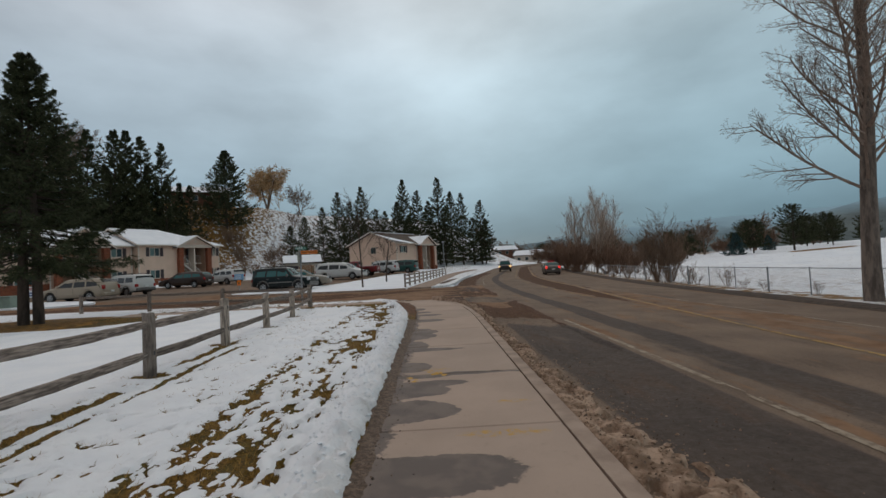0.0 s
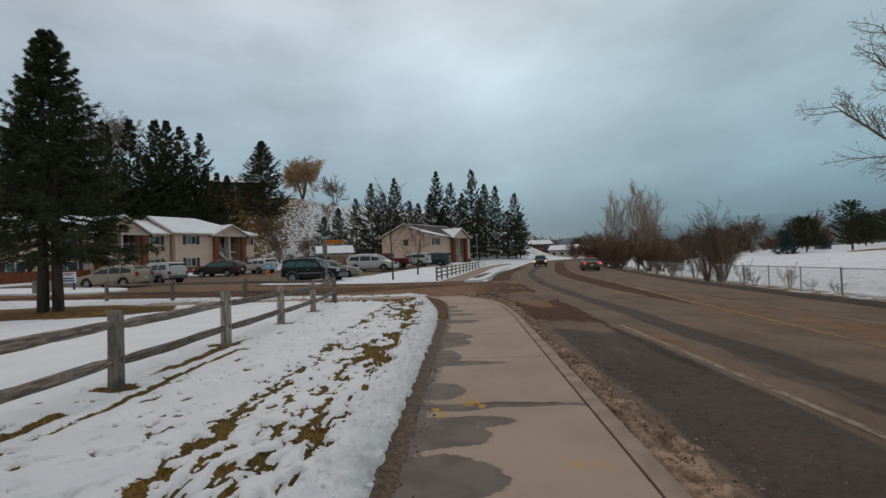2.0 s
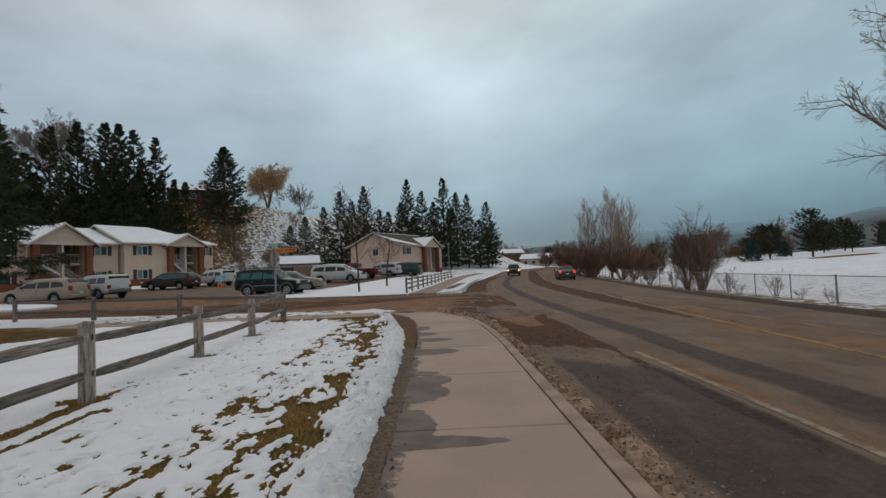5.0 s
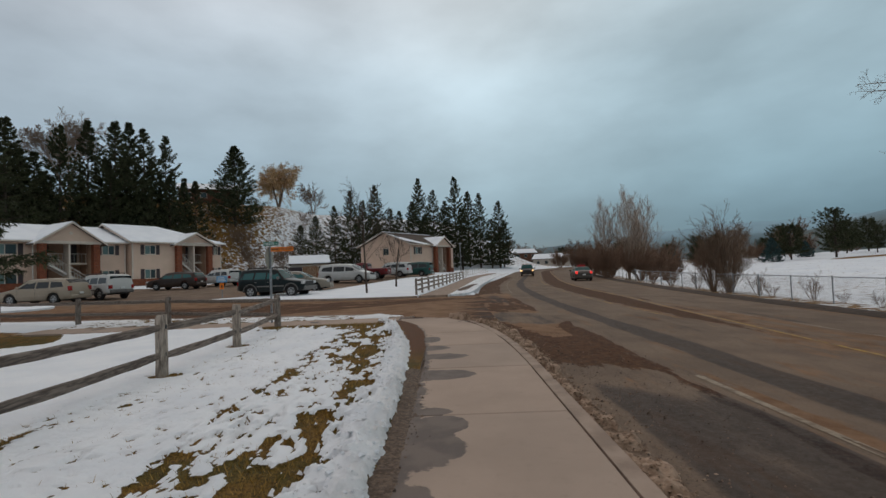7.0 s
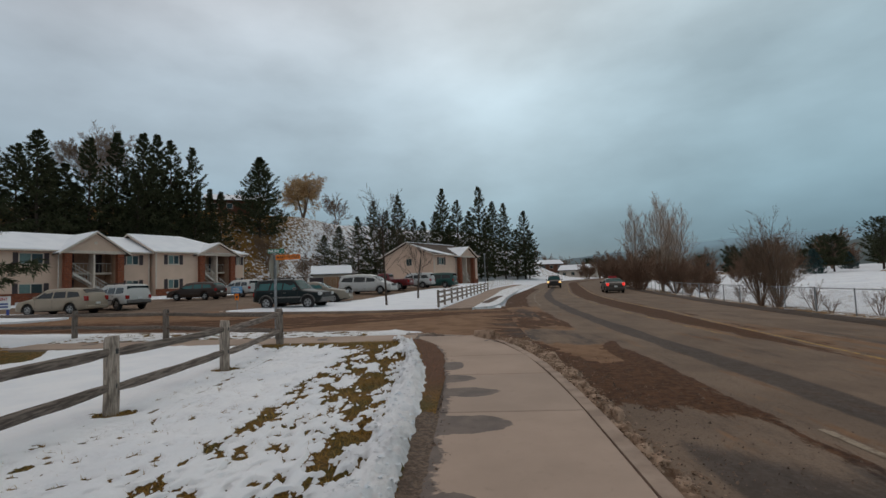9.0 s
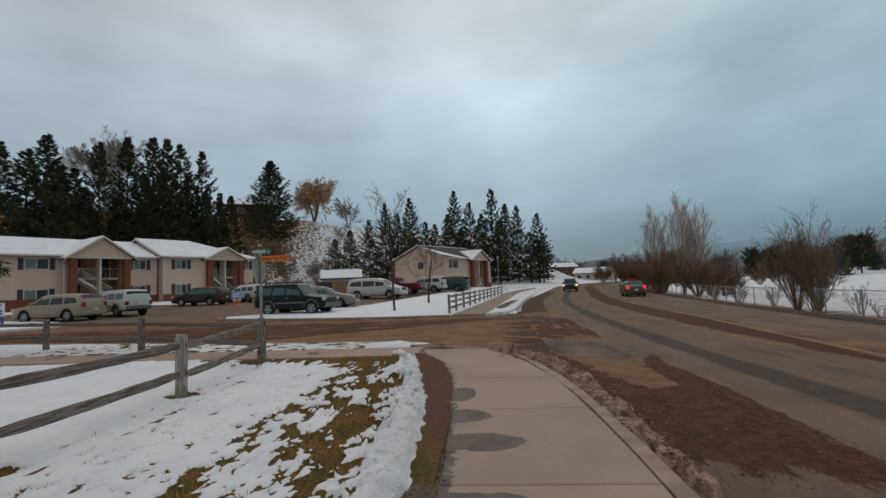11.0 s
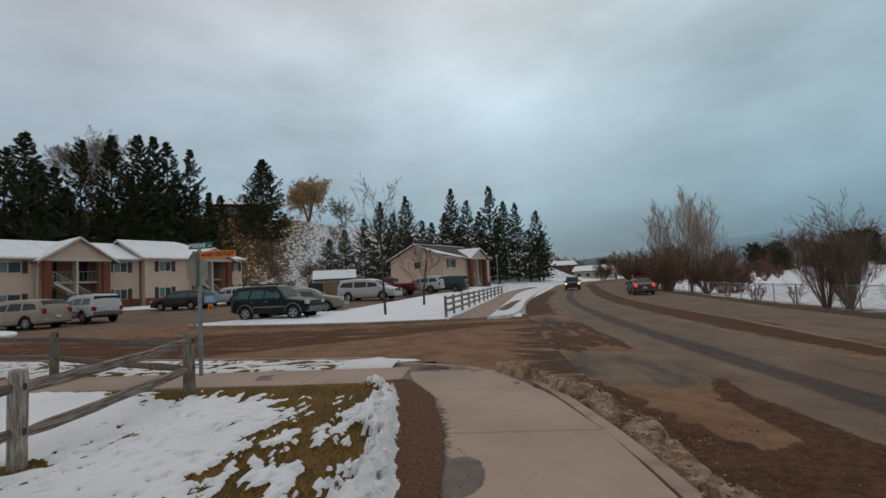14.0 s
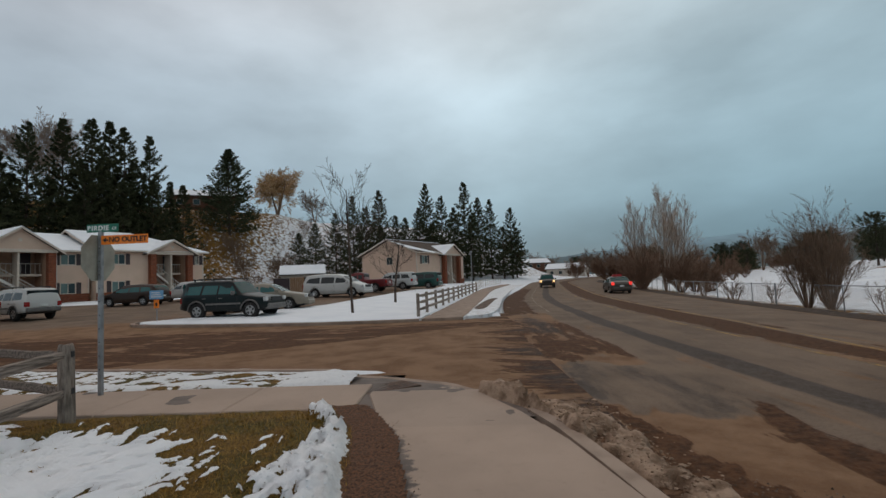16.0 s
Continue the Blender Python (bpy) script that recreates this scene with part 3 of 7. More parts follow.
def road_mud(x, y):
    u = x - fog(y)
    n = 0.5 * (fbm(x * 0.9, y * 0.5, 4) - 0.5)
    a = 0.84 * sstep(12.8, 14.0, y + 0.5 * u + n) * sstep(0.05, -0.35, u + 0.5 * n) * sstep(20.0, 18.6, y)
    a = np.maximum(a, 0.80 * sstep(-1.45, -1.75, u + n) * sstep(16.5, 18, y) * sstep(23, 20, y))
    a = np.maximum(a, 0.85 * np.exp(-((u + 0.52 - 0.1 * (y - 18)) / 0.22) ** 2) * sstep(15, 16.5, y) * sstep(21.5, 20, y))
    a = np.maximum(a, 0.62 * sstep(-0.12, -0.35, u + 0.3 * n) * sstep(22.5, 24, y) * sstep(34, 30, y))
    a = np.maximum(a, 0.82 * sstep(-0.55, -0.85, u + 0.4 * n) * sstep(33.5, 36, y) * sstep(85, 66, y))
    t = turn_line(y)
    a = np.maximum(a, (0.44 + 0.62 * sstep(16, 25, y)) * sstep(-0.1, 0.6, u - 3.2) * sstep(0.1, -0.3, u - t + 0.4 * n) * sstep(13, 20, y))
    a = np.maximum(a, 0.42 * sstep(0.35, 0.15, np.abs(u - t - 0.25)) * sstep(14, 22, y))
    a = np.maximum(a, 0.56 * np.exp(-((u + 0.30) / 0.14) ** 2) * sstep(6, 9, y) * sstep(20, 15, y))
    return a * (1 - 0.95 * spot(x, y, 1.95, 21.3, 0.95, 1.75, -0.05, 1.0)) * (1 - 0.95 * spot(x, y, 1.92, 18.5, 0.50, 0.95, -0.1, 0.9))


def road_warp(u, y):
    k = np.where(u > 6.0, 6.0 + (u - 6.0) * (road_edge(y) - 6.0) / 5.0, u)
    return k + fog(y), y


road = grid_ob("road", np.concatenate([np.arange(-2.1, 6, 0.1), np.linspace(6.0, 11.0, 18)]), np.concatenate([np.arange(-12, 46, 0.2), np.arange(46, 262, 1.0)]),
               lambda x, y: road_z(x, y) + 0.012 * (fbm(x * 0.9, y * 0.5) - 0.5), ROAD, [("sand", road_sand), ("wet", road_wet), ("mud", road_mud)], warp=road_warp)
tagged(road, "worn grey asphalt road streaked with brown sand", "road", kind="structure")


def line_strip(name, u, w, y0, y1, material, label, worn=0.45):
    """A painted line, rubbed away in flakes."""
    ys = np.concatenate([np.arange(y0, min(y1, 45), 0.07), np.arange(max(y0, 45), y1, 0.6)])
    u_at = u if callable(u) else (lambda y: u + 0 * y)
    ob = grid_ob(name, np.linspace(-w / 2, w / 2, 6), ys, lambda x, y: road_z(x, y) + 0.012 * (fbm(x * 0.9, y * 0.5) - 0.5) + 0.005, material, warp=lambda a, y: (a + u_at(y) + fog(y), y),
                 keep=lambda x, y: fbm(x * 9, y * 1.3, 4, 0.7) > worn)
    ob.parent = road
    ob["label"] = label
    return ob


line_strip("edge_line", 0.0, 0.10, -12, 13.5, PAINT_WHITE, "worn white edge line under sand", 0.32)
line_strip("edge_line", -0.15, 0.10, 36, 150, PAINT_WHITE, "worn white edge line under sand", 0.5)
line_strip("centre_line", turn_line, 0.11, -12, 220, PAINT_YELLOW, "worn yellow centre line", 0.40)
line_strip("turn_lane_line", 3.15, 0.10, 18, 150, PAINT_YELLOW, "worn yellow line of the turn lane", 0.54)
line_strip("lane_line", 5.5, 0.10, -12, 22.5, PAINT_WHITE, "worn white lane line", 0.45)


# the side street and the parking lot
def lot_z(x, y):
    u = x - fog(y)
    near = land(np.minimum(x, fog(y) - 2.2), y) - 0.085
    t = sstep(-3.6, -2.15, u)
    return near * (1 - t) + (road_z(x, y) + 0.014) * t + 0.012 * (fbm(x, y) - 0.5)


def lot_keep(x, y):
    u = x - fog(y)
    return (lot_mask(x, y) > 0.02) & (u < -1.95) | ((u < -1.95) & (u > -4.5) & (y > near_kerb(x) - 0.3) & (y < 35.5))


def lot_sand(x, y):
    s = 0.98 - 0.62 * sstep(33, 38, y) - 0.25 * sstep(-14, -20, x) * sstep(26, 31, y)
    crack = np.abs(y - (24.2 + 0.72 * (x + 7.7))) + 9
    s = s - 0.1 * sstep(-2.5, 1.5, x - 0.25 * (y - 27))
    return np.where((crack < 0.25) & (y < 32), s + 0.22, s)


def lot_wet(x, y):
    u = x - fog(y)
    return 0.05 + 0.42 * sstep(-3.6, -2.2, u) * sstep(34, 30, y) + 0.30 * sstep(34, 40, y)


def lot_mud(x, y):
    side = (24.2 + 0.72 * (x + 7.7)) - y          # sandier this side of the old patch joint
    a = 0.66 * sstep(-0.2, 0.2, -side) * sstep(33, 30, y) * sstep(22.6, 23.6, y)
    u = x - fog(y)
    return np.maximum(a, 0.60 * sstep(-4.0, -2.2, u) + 0.2 * sstep(36, 44, y))


lot = grid_ob("parking_lot", np.arange(-46, 4.6, 0.25), np.arange(16, 86, 0.25), lot_z, LOT, [("sand", lot_sand), ("wet", lot_wet), ("mud", lot_mud)], keep=lot_keep)
tagged(lot, "sandy brown side street and parking lot asphalt", "road", kind="structure")


# the lawn beside the sidewalk
def fence_x(y):
    return -4.15 - 0.07 * (y - 7.5)


def verge_right(y):
    return np.interp(y, [-4, 12, 15.5, 17.5, 19, 20.2], [-0.76, -0.78, -0.86, -1.02, -1.3, -1.85])


def snow_edge(y):
    """Gap between the concrete and the snow's edge."""
    return np.interp(y, [4, 12, 14, 16, 17.5, 19], [0.07, 0.11, 0.15, 0.25, 0.38, 0.34])


def snow_field(x, y):
    """Above 0.5: snow lies."""
    r = verge_right(y) - x                        # distance from the sidewalk
    d = x + 0.05 * y
    long = fbm(d * 7.0 + 3.7, y * 2.3, 5, 0.62)        # bare streaks beside the walk
    fine = fbm(d * 15.0, y * 6.5, 4, 0.65)
    q = 0.5 * long + 0.5 * fine
    s = 0.93 + 0 * x
    # thin snow with flecks of grass through it
    band = sstep(0.42, 0.62, r) * sstep(np.interp(y, [4, 9, 12], [1.75, 1.45, 1.1]), np.interp(y, [4, 9, 12], [1.2, 1.0, 0.9]), r)
    s = s - band * 0.85 * sstep(0.53, 0.575, q + 0.012 * sstep(12, 6, y))
    s = s - 0.6 * sstep(0.35, 0.6, r) * sstep(2.2, 1.2, r) * sstep(0.60, 0.66, fine)
    # a trodden line across the lawn
    s = s - 0.85 * np.exp(-((r - np.interp(y, [4, 8, 11, 14, 16, 19], [1.45, 1.57, 1.72, 1.80, 1.78, 1.5])) / np.interp(y, [4, 12, 15], [0.10, 0.14, 0.20])) ** 2) * sstep(0.47, 0.54, q)
    # bare grass behind the ridge, widening to the corner
    rc = np.interp(y, [8.6, 9.9, 10.3, 11.6, 13.8, 14.9, 17, 18.6], [0.75, 0.86, 0.82, 0.72, 0.84, 0.98, 1.0, 1.25])
    hw = np.interp(y, [8.5, 9.3, 10.0, 10.4, 10.9, 11.8, 13.5, 14.9, 16, 18.5], [0.02, 0.22, 0.30, 0.22, 0.12, 0.16, 0.23, 0.30, 0.33, 0.42])
    s = s - 0.95 * sstep(1.2, 0.85, np.abs(r - rc) / hw + 10.0 * (fbm(d * 5.0 + 9, y * 2.2, 5, 0.66) - 0.46)) * sstep(8.4, 9.0, y)
    # melted line along the fence and one beside it
    f = x - fence_x(y)
    near = sstep(12.0, 10.2, y)
    s = s - (0.25 + 0.75 * near) * np.exp(-((f - 0.10) / 0.10) ** 2) * sstep(0.36, 0.50, fbm(x * 2, y * 1.1 + 7, 3) + 0.18 * near)
    s = s - (0.40 + 0.55 * near) * np.exp(-((f - 0.36 - 0.008 * y) / 0.060) ** 2) * sstep(0.36, 0.50, fbm(x * 2 + 5, y * 0.9, 3) + 0.12 * near)
    # small dents and holes
    s = s - 0.62 * sstep(0.64, 0.68, fbm(d * 15.0 + 5, y * 7.5 + 40, 3, 0.6)) * sstep(0.3, 0.7, r) * sstep(5.5, 3.0, r)
    for py in (8.0, 10.75, 13.95, 16.93, 19.5):
        s = s - 0.9 * sstep(1.0, 0.5, np.hypot((x - fence_x(py)) / 0.34, (y - py + 0.05) / 0.24) + 0.9 * (fine - 0.5))
    # the edge before the crossing walk
    s = s - 0.95 * sstep(18.75, 19.25, y + 1.6 * (q - 0.5) + np.interp(x, [-7, -5.5, -3.6, -2.2], [-0.9, -0.45, -0.15, 0.25])) * sstep(-8.5, -6, x)
    # ploughed ridge next to the sidewalk
    e = r - snow_edge(y) - 0.12 * (fbm(x * 6, y * 5, 4, 0.6) - 0.5)
    ridge = sstep(0.0, 0.06, e) * sstep(np.interp(y, [5, 12, 14, 18], [0.50, 0.36, 0.40, 0.42]), 0.20, e)
    s = np.maximum(s, ridge * (0.62 + 1.5 * (fbm(x * 5, y * 4, 4, 0.6) - 0.5) + 0.30 * sstep(13, 8, y)))
    # bare strip beside the concrete
    s = np.where(e < 0.05, np.minimum(s, 0.9 * sstep(-0.01, 0.04, e)), s)
    d2 = np.hypot((x + 15.2) / 5.0, (y - 18.7) / 2.6)
    return s - 1.2 * sstep(1.05, 0.85, d2)


def verge_z(x, y):
    r = verge_right(y) - x
    s = snow_field(x, y)
    on = sstep(0.40, 0.58, s)
    e = r - snow_edge(y)
    ridge = np.exp(-((e - 0.17) / 0.20) ** 2) * sstep(-0.03, 0.06, e)
    z = -0.035 + 0.05 * sstep(0.0, 0.8, r) + 0.025 * (fbm(x * 9, y * 9, 3) - 0.5) * sstep(0.1, 0.5, r)
    z = z + on * (0.030 + ridge * 0.095 * (0.1 + 1.6 * fbm(x * 8, y * 8, 4, 0.65)) + 0.05 * (fbm(x * 0.8, y * 0.8, 3) - 0.4))
    chunk = np.abs(fbm(x * 7.5, y * 7.5, 3, 0.6) - 0.5) + 0.7 * np.abs(fbm(x * 15 + 3, y * 15, 2) - 0.5)
    z = z + on * 0.12 * (chunk - 0.12) * sstep(0.0, 0.08, e) * sstep(0.95, 0.35, e)
    z = z + on * 0.034 * (fbm(x * 5, y * 3.5, 4, 0.6) - 0.5) * sstep(0.6, 1.0, r)
    z = z - 0.09 * sstep(1.0, 4.0, r) * sstep(10, 16, y) * sstep(19.6, 18.8, y)
    z = np.where(y > 19.7, z - 0.03, z)
    mulch = 0.012 + 0.03 * fbm(x * 22, y * 22, 3)
    z = z + (mulch - z) * sstep(13.2, 13.8, y) * sstep(0.08, 0.02, e)
    return np.where((r < 0.02) & (y < 13.5), -0.05, z)


def verge_mulch(x, y):
    """Brown rotted leaves between the snow and the concrete."""
    r = verge_right(y) - x
    return sstep(0.06, -0.02, r - snow_edge(y)) * sstep(13.5, 15.5, y)


def verge_dirt(x, y):
    r = verge_right(y) - x
    return sstep(0.34, 0.0, r - snow_edge(y)) * 0.8 * fbm(x * 4, y * 4, 3)


vx = np.concatenate([np.arange(-13, -5.2, 0.14), np.arange(-5.2, -2.7, 0.045), np.arange(-2.7, -0.66, 0.028)])
verge = grid_ob("verge", vx, np.concatenate([np.arange(-3.6, 3.0, 0.12), np.arange(3.0, 20.02, 0.035)]), verge_z, LAWN, [("snow", snow_field), ("dirt", verge_dirt), ("mulch", verge_mulch)],
                keep=lambda x, y: x < verge_right(y) + 0.03 + 0.05 * sstep(13.5, 15, y) * fbm(y * 4, x * 0, 3))
tagged(verge, "patchy snow over brown grass beside the sidewalk", "lawn", kind="structure")

# wet grit washed over the sidewalk's edge
grit = grid_ob("grit_band", np.arange(-0.02, 0.30, 0.025), np.arange(-3.6, 15.2, 0.06),
               lambda x, y: -0.012 + 0.03 * np.sin(np.clip((verge_right(y) + 0.10 - x) / 0.42, 0, 1) * math.pi) * (0.4 + fbm(x * 14, y * 14, 3)) , GRAVEL,
               warp=lambda a, y: (verge_right(y) + 0.05 + 0.20 * (fbm(y * 1.6, y * 0 + 3.3, 3) - 0.5) - a, y))
tagged(grit, "dark wet grit along the sidewalk's edge", "gravel", kind="structure")


# strip of lawn between the crossing walk and the kerb
def strip_snow(x, y):
    f = fbm(x * 4.2, y * 9.0, 5, 0.66)
    return 0.47 + 2.2 * (f - 0.47) + 0.30 * sstep(-3.4, -2.9, x) * sstep(-2.0, -2.6, x)


strip = grid_ob("verge_strip", np.arange(-13, -2.2, 0.06), np.arange(0, 1.0001, 0.04),
                lambda x, y: -0.02 - 0.05 * sstep(0.10, 0.0, y - 21.32 + 0.04 * (x + 2.6)) - 0.03 * sstep(-0.27, -0.17, y - near_kerb(x)) + 0.03 * sstep(0.42, 0.62, strip_snow(x, y)) * (0.5 + fbm(x * 5, y * 5, 3)) + 0.05 * np.exp(-((x + 2.65) / 0.3) ** 2) * fbm(x * 4, y * 4, 3),
                LAWN, [("snow", strip_snow), ("dirt", lambda x, y: 0.25 + 0 * x)],
                warp=lambda x, v: (x, 21.32 - 0.04 * (x + 2.6) + v * (near_kerb(x) - 0.17 - 21.32 + 0.04 * (x + 2.6))))
tagged(strip, "strip of grass with patchy snow behind the kerb", "lawn", kind="structure")

# gritty old snow between kerb and asphalt
def heap_in(y):
    return np.interp(y, [-4, 14, 16, 17.9, 18.7, 19.5, 20.1, 20.6], [0.90, 0.90, 0.80, 0.66, 0.45, 0.22, -0.08, -0.5])


def heap_out(y):
    return np.interp(y, [-4, 4, 5, 7, 11, 14, 16, 17.9, 18.7, 19.6, 20.5, 20.8], [1.75, 1.62, 1.54, 1.40, 1.24, 1.22, 1.24, 1.16, 1.07, 0.88, 0.40, 0.1])


def heap_k(x, y):
    """1 where the gritty snow lies thick, 0 past its ragged edges."""
    w = heap_out(y) - heap_in(y)
    t = (x - heap_in(y)) / w + 0.75 * (fbm(x * 2.3, y * 2.3, 4, 0.62) - 0.5)
    k = sstep(-0.02, 0.10, (x - heap_in(y)) + 0.10 * (fbm(y * 3, x * 3, 3) - 0.5)) * sstep(1.06, 0.72, t)
    return k * (1 - 0.75 * sstep(0.57, 0.64, fbm(x * 5 + 7, y * 3.4, 4, 0.6)))


def heap_z(x, y):
    base = np.where(x < np.interp(y, [14, 16, 17.9, 19.1, 20], [0.9, 0.83, 0.62, 0.42, 0.1]), 0.0, -0.178 - 0.027 * np.clip(x - 0.9, 0, 3))
    k = heap_k(x, y)
    return base - 0.04 + k * (0.065 + 0.13 * fbm(x * 8, y * 8, 5, 0.7) * sstep(0.0, 0.5, k)) + 0.05 * k * sstep(13, 17, y)


heap = grid_ob("gritty_snow_heap", np.linspace(0, 1, 34), np.arange(-3.6, 20.6, 0.035), heap_z, GRIT_SNOW,
               warp=lambda t, y: (heap_in(y) - 0.06 + t * (heap_out(y) - heap_in(y) + 0.30), y))
tagged(heap, "gritty brown old snow along the kerb", "snow bank", kind="stuff")

# ---- sidewalk slabs ----
JOINTS = [-3.0, -0.95, 1.1, 3.15, 5.22, 7.24, 9.3, 11.4, 13.58, 15.6, 17.38]
BLOBS = [(-0.55, 4.35, 0.85, 0.36), (-0.6, 5.75, 0.55, 0.33), (-0.6, 6.45, 0.46, 0.30), (-0.5, 6.75, 0.6, 0.16), (-0.2, 7.18, 0.98, 0.10), (-0.62, 7.7, 0.30, 0.30), (-0.55, 9.0, 0.72, 0.16), (-0.66, 9.4, 0.25, 0.55),
         (-0.65, 10.55, 0.40, 0.42), (-0.5, 11.1, 0.28, 0.25), (-0.55, 11.5, 0.22, 0.12), (-0.55, 13.2, 0.50, 0.30), (-0.5, 14.5, 0.40, 0.22), (-0.7, 15.35, 0.34, 0.26), (-0.75, 16.4, 0.2, 0.4), (-0.9, 2.6, 0.6, 0.5), (-0.8, 1.0, 0.5, 0.4)]


def wet_field(x, y):
    """Above 0.5: damp concrete."""
    wx, wy = x + 0.10 * (fbm(x * 3, y * 3, 3) - 0.5), y + 0.16 * (fbm(x * 2.4 + 9, y * 2.4, 3) - 0.5)
    f = 0.5 + 0.55 * (verge_right(y) + 0.05 + 0.12 * fbm(y * 1.2, y * 0, 2) - wx)
    f = np.where((x < -1.82) | (y > 19.3), 0.1 + 0.5 * sstep(0.6, 0.75, fbm(x * 1.2, y * 1.2, 3)), f)
    for bx, by, rx, ry in BLOBS:
        f = np.maximum(f, 1.0 - 0.5 * np.hypot((wx - bx) / rx, (wy - by) / ry))
    return np.clip(f, 0, 1)


YEL = [(0.25, 5.05, 0.5, 0.12), (-0.3, 7.5, 0.35, 0.08), (0.45, 5.9, 0.25, 0.10), (-0.31, 7.27, 0.035, 0.20), (-0.22, 7.24, 0.04, 0.15), (-0.56, 7.0, 0.03, 0.22)]


def yellow_field(x, y):
    f = 0 * x
    for i, (bx, by, rx, ry) in enumerate(YEL):
        d = np.hypot((x - bx + 0.35 * (y - by)) / rx, (y - by) / ry)
        f = np.maximum(f, sstep(1.1, 0.5, d) * (2.0 if i > 2 else 0.6))
    return f


sidewalk = thing("sidewalk", pose(0, 0, 0), "pale concrete sidewalk with damp patches", "sidewalk", kind="structure")


def slab(name, xa, xb, ya, yb, parent, top=0.0, thick=0.12, warp=None):
    """One concrete slab with eased edges and its own marks."""
    g = 0.006
    xs = np.concatenate([[xa + g, xa + g + 0.012], np.linspace(xa + g + 0.05, xb - g - 0.05, max(3, int((xb - xa) / 0.06))), [xb - g - 0.012, xb - g]])
    ys = np.concatenate([[ya + g, ya + g + 0.012], np.linspace(ya + g + 0.05, yb - g - 0.05, max(3, int((yb - ya) / 0.06))), [yb - g - 0.012, yb - g]])
    X0, Y0 = np.meshgrid(xs, ys)
    X, Y = warp(X0, Y0) if warp else (X0, Y0)
    Z = np.full(X.shape, top)
    Z[0, :] -= 0.012; Z[-1, :] -= 0.012; Z[:, 0] -= 0.012; Z[:, -1] -= 0.012
    ny, nx = X.shape
    V = np.stack([X, Y, Z], -1).reshape(-1, 3).tolist()
    idx = np.arange(nx * ny).reshape(ny, nx)
    F = np.stack([idx[:-1, :-1], idx[:-1, 1:], idx[1:, 1:], idx[1:, :-1]], -1).reshape(-1, 4).tolist()
    rim = list(idx[0, :]) + list(idx[1:, -1]) + list(idx[-1, -2::-1]) + list(idx[-2:0:-1, 0])
    base = len(V)
    V += [[V[i][0], V[i][1], top - thick] for i in rim]
    k = len(rim)
    F += [[int(rim[i]), base + i, base + (i + 1) % k, int(rim[(i + 1) % k])] for i in range(k)]
    ob = mesh_ob(name, V, F, CONCRETE, parent)
    vx_ = np.array([v[0] for v in V]); vy_ = np.array([v[1] for v in V])
    for an, f in (("wet", wet_field), ("yellow", yellow_field)):
        ob.data.attributes.new(an, "FLOAT", "POINT").data.foreach_set("value", np.asarray(f(vx_, vy_), np.float32))
    return ob


def flare(x, y):
    """The walk bends left and widens towards the crossing."""
    t = np.clip((y - 13.6) / 3.8, 0, 1.0)
    return np.where(y > 13.6, x + np.where(x < 0, -0.31, -0.21) * t ** 1.7 * np.abs(x) / 0.76, x), y


for a, b in zip(JOINTS[:-1], JOINTS[1:]):
    slab("slab", -0.77, 0.75, a, b, sidewalk, warp=flare)


def fan(x, y):
    """Slabs of the corner: left edge to the crossing walk, right edge round the kerb."""
    t = (y - 17.38) / 3.2
    lx = np.interp(t, [0, 0.55, 1], [-1.08, -1.42, -1.80])
    rx = np.interp(t, [0, 0.4, 0.7, 1], [0.54, 0.30, 0.02, -0.38])
    s = (x + 0.77) / 1.52
    return lx + (rx - lx) * s, y + 0.35 * (1 - s) * np.clip(t, 0, 1) * 0.3 + 0.25 * s * np.clip(t, 0, 1) * 0


slab("slab", -0.77, 0.75, 17.38, 19.15, sidewalk, warp=fan)
slab("slab", -0.77, 0.75, 19.15, 20.75, sidewalk, top=-0.012, warp=fan)
# ramp down to the street
ramp = grid_ob("ramp", np.linspace(0, 1, 16), np.linspace(0, 1, 10), lambda x, y: x * 0, CONCRETE, warp=lambda s, v: (s, v))
_co = np.empty(len(ramp.data.vertices) * 3)
ramp.data.vertices.foreach_get("co", _co)
_co = _co.reshape(-1, 3)
_s, _v = _co[:, 0].copy(), _co[:, 1].copy()
_xa = -3.0 + 3.2 * _s
_ya = np.interp(_xa, [-3.0, -1.9, -0.38, -0.1], [19.9, 19.75, 19.6, 19.5])
_yb = near_kerb(_xa)
_co[:, 0], _co[:, 1], _co[:, 2] = _xa, _ya + (_yb - _ya) * _v, -0.028 - 0.055 * sstep(0.5, 1.0, _v)
ramp.data.vertices.foreach_set("co", _co.reshape(-1))
ramp.data.attributes.new("wet", "FLOAT", "POINT").data.foreach_set("value", np.asarray(0.30 + 0.55 * fbm(_xa * 1.4, _co[:, 1] * 1.4, 4), np.float32))
ramp.parent = sidewalk

# walk that runs off along the side street
walk_side = thing("crossing_walk", pose(0, 0, 0), "concrete walk along the side street", "sidewalk", kind="structure")
for k in range(20):
    xb = -1.85 - 1.55 * k
    slab("slab", xb - 1.55, xb, 20.0, 21.30, walk_side, top=-0.005, warp=lambda x, y: (x, y - 0.04 * (x + 2.6)))

# cast iron tactile plate
plate = thing("tactile_plate", pose(-1.66, 21.22, -0.052, -3, 0, 33), "rusty iron tactile plate set in the ramp", "paving plate")
part("plate", box((-0.40, -0.28, -0.02), (0.40, 0.28, 0.012), 0.004), CARPET_RUST, plate)
bm = bmesh.new()
for i in range(13):
    for j in range(9):
        add_tube(bm, (-0.36 + 0.06 * i, -0.24 + 0.06 * j, 0.011), (-0.36 + 0.06 * i, -0.24 + 0.06 * j, 0.020), 0.014, 0.009, 6)
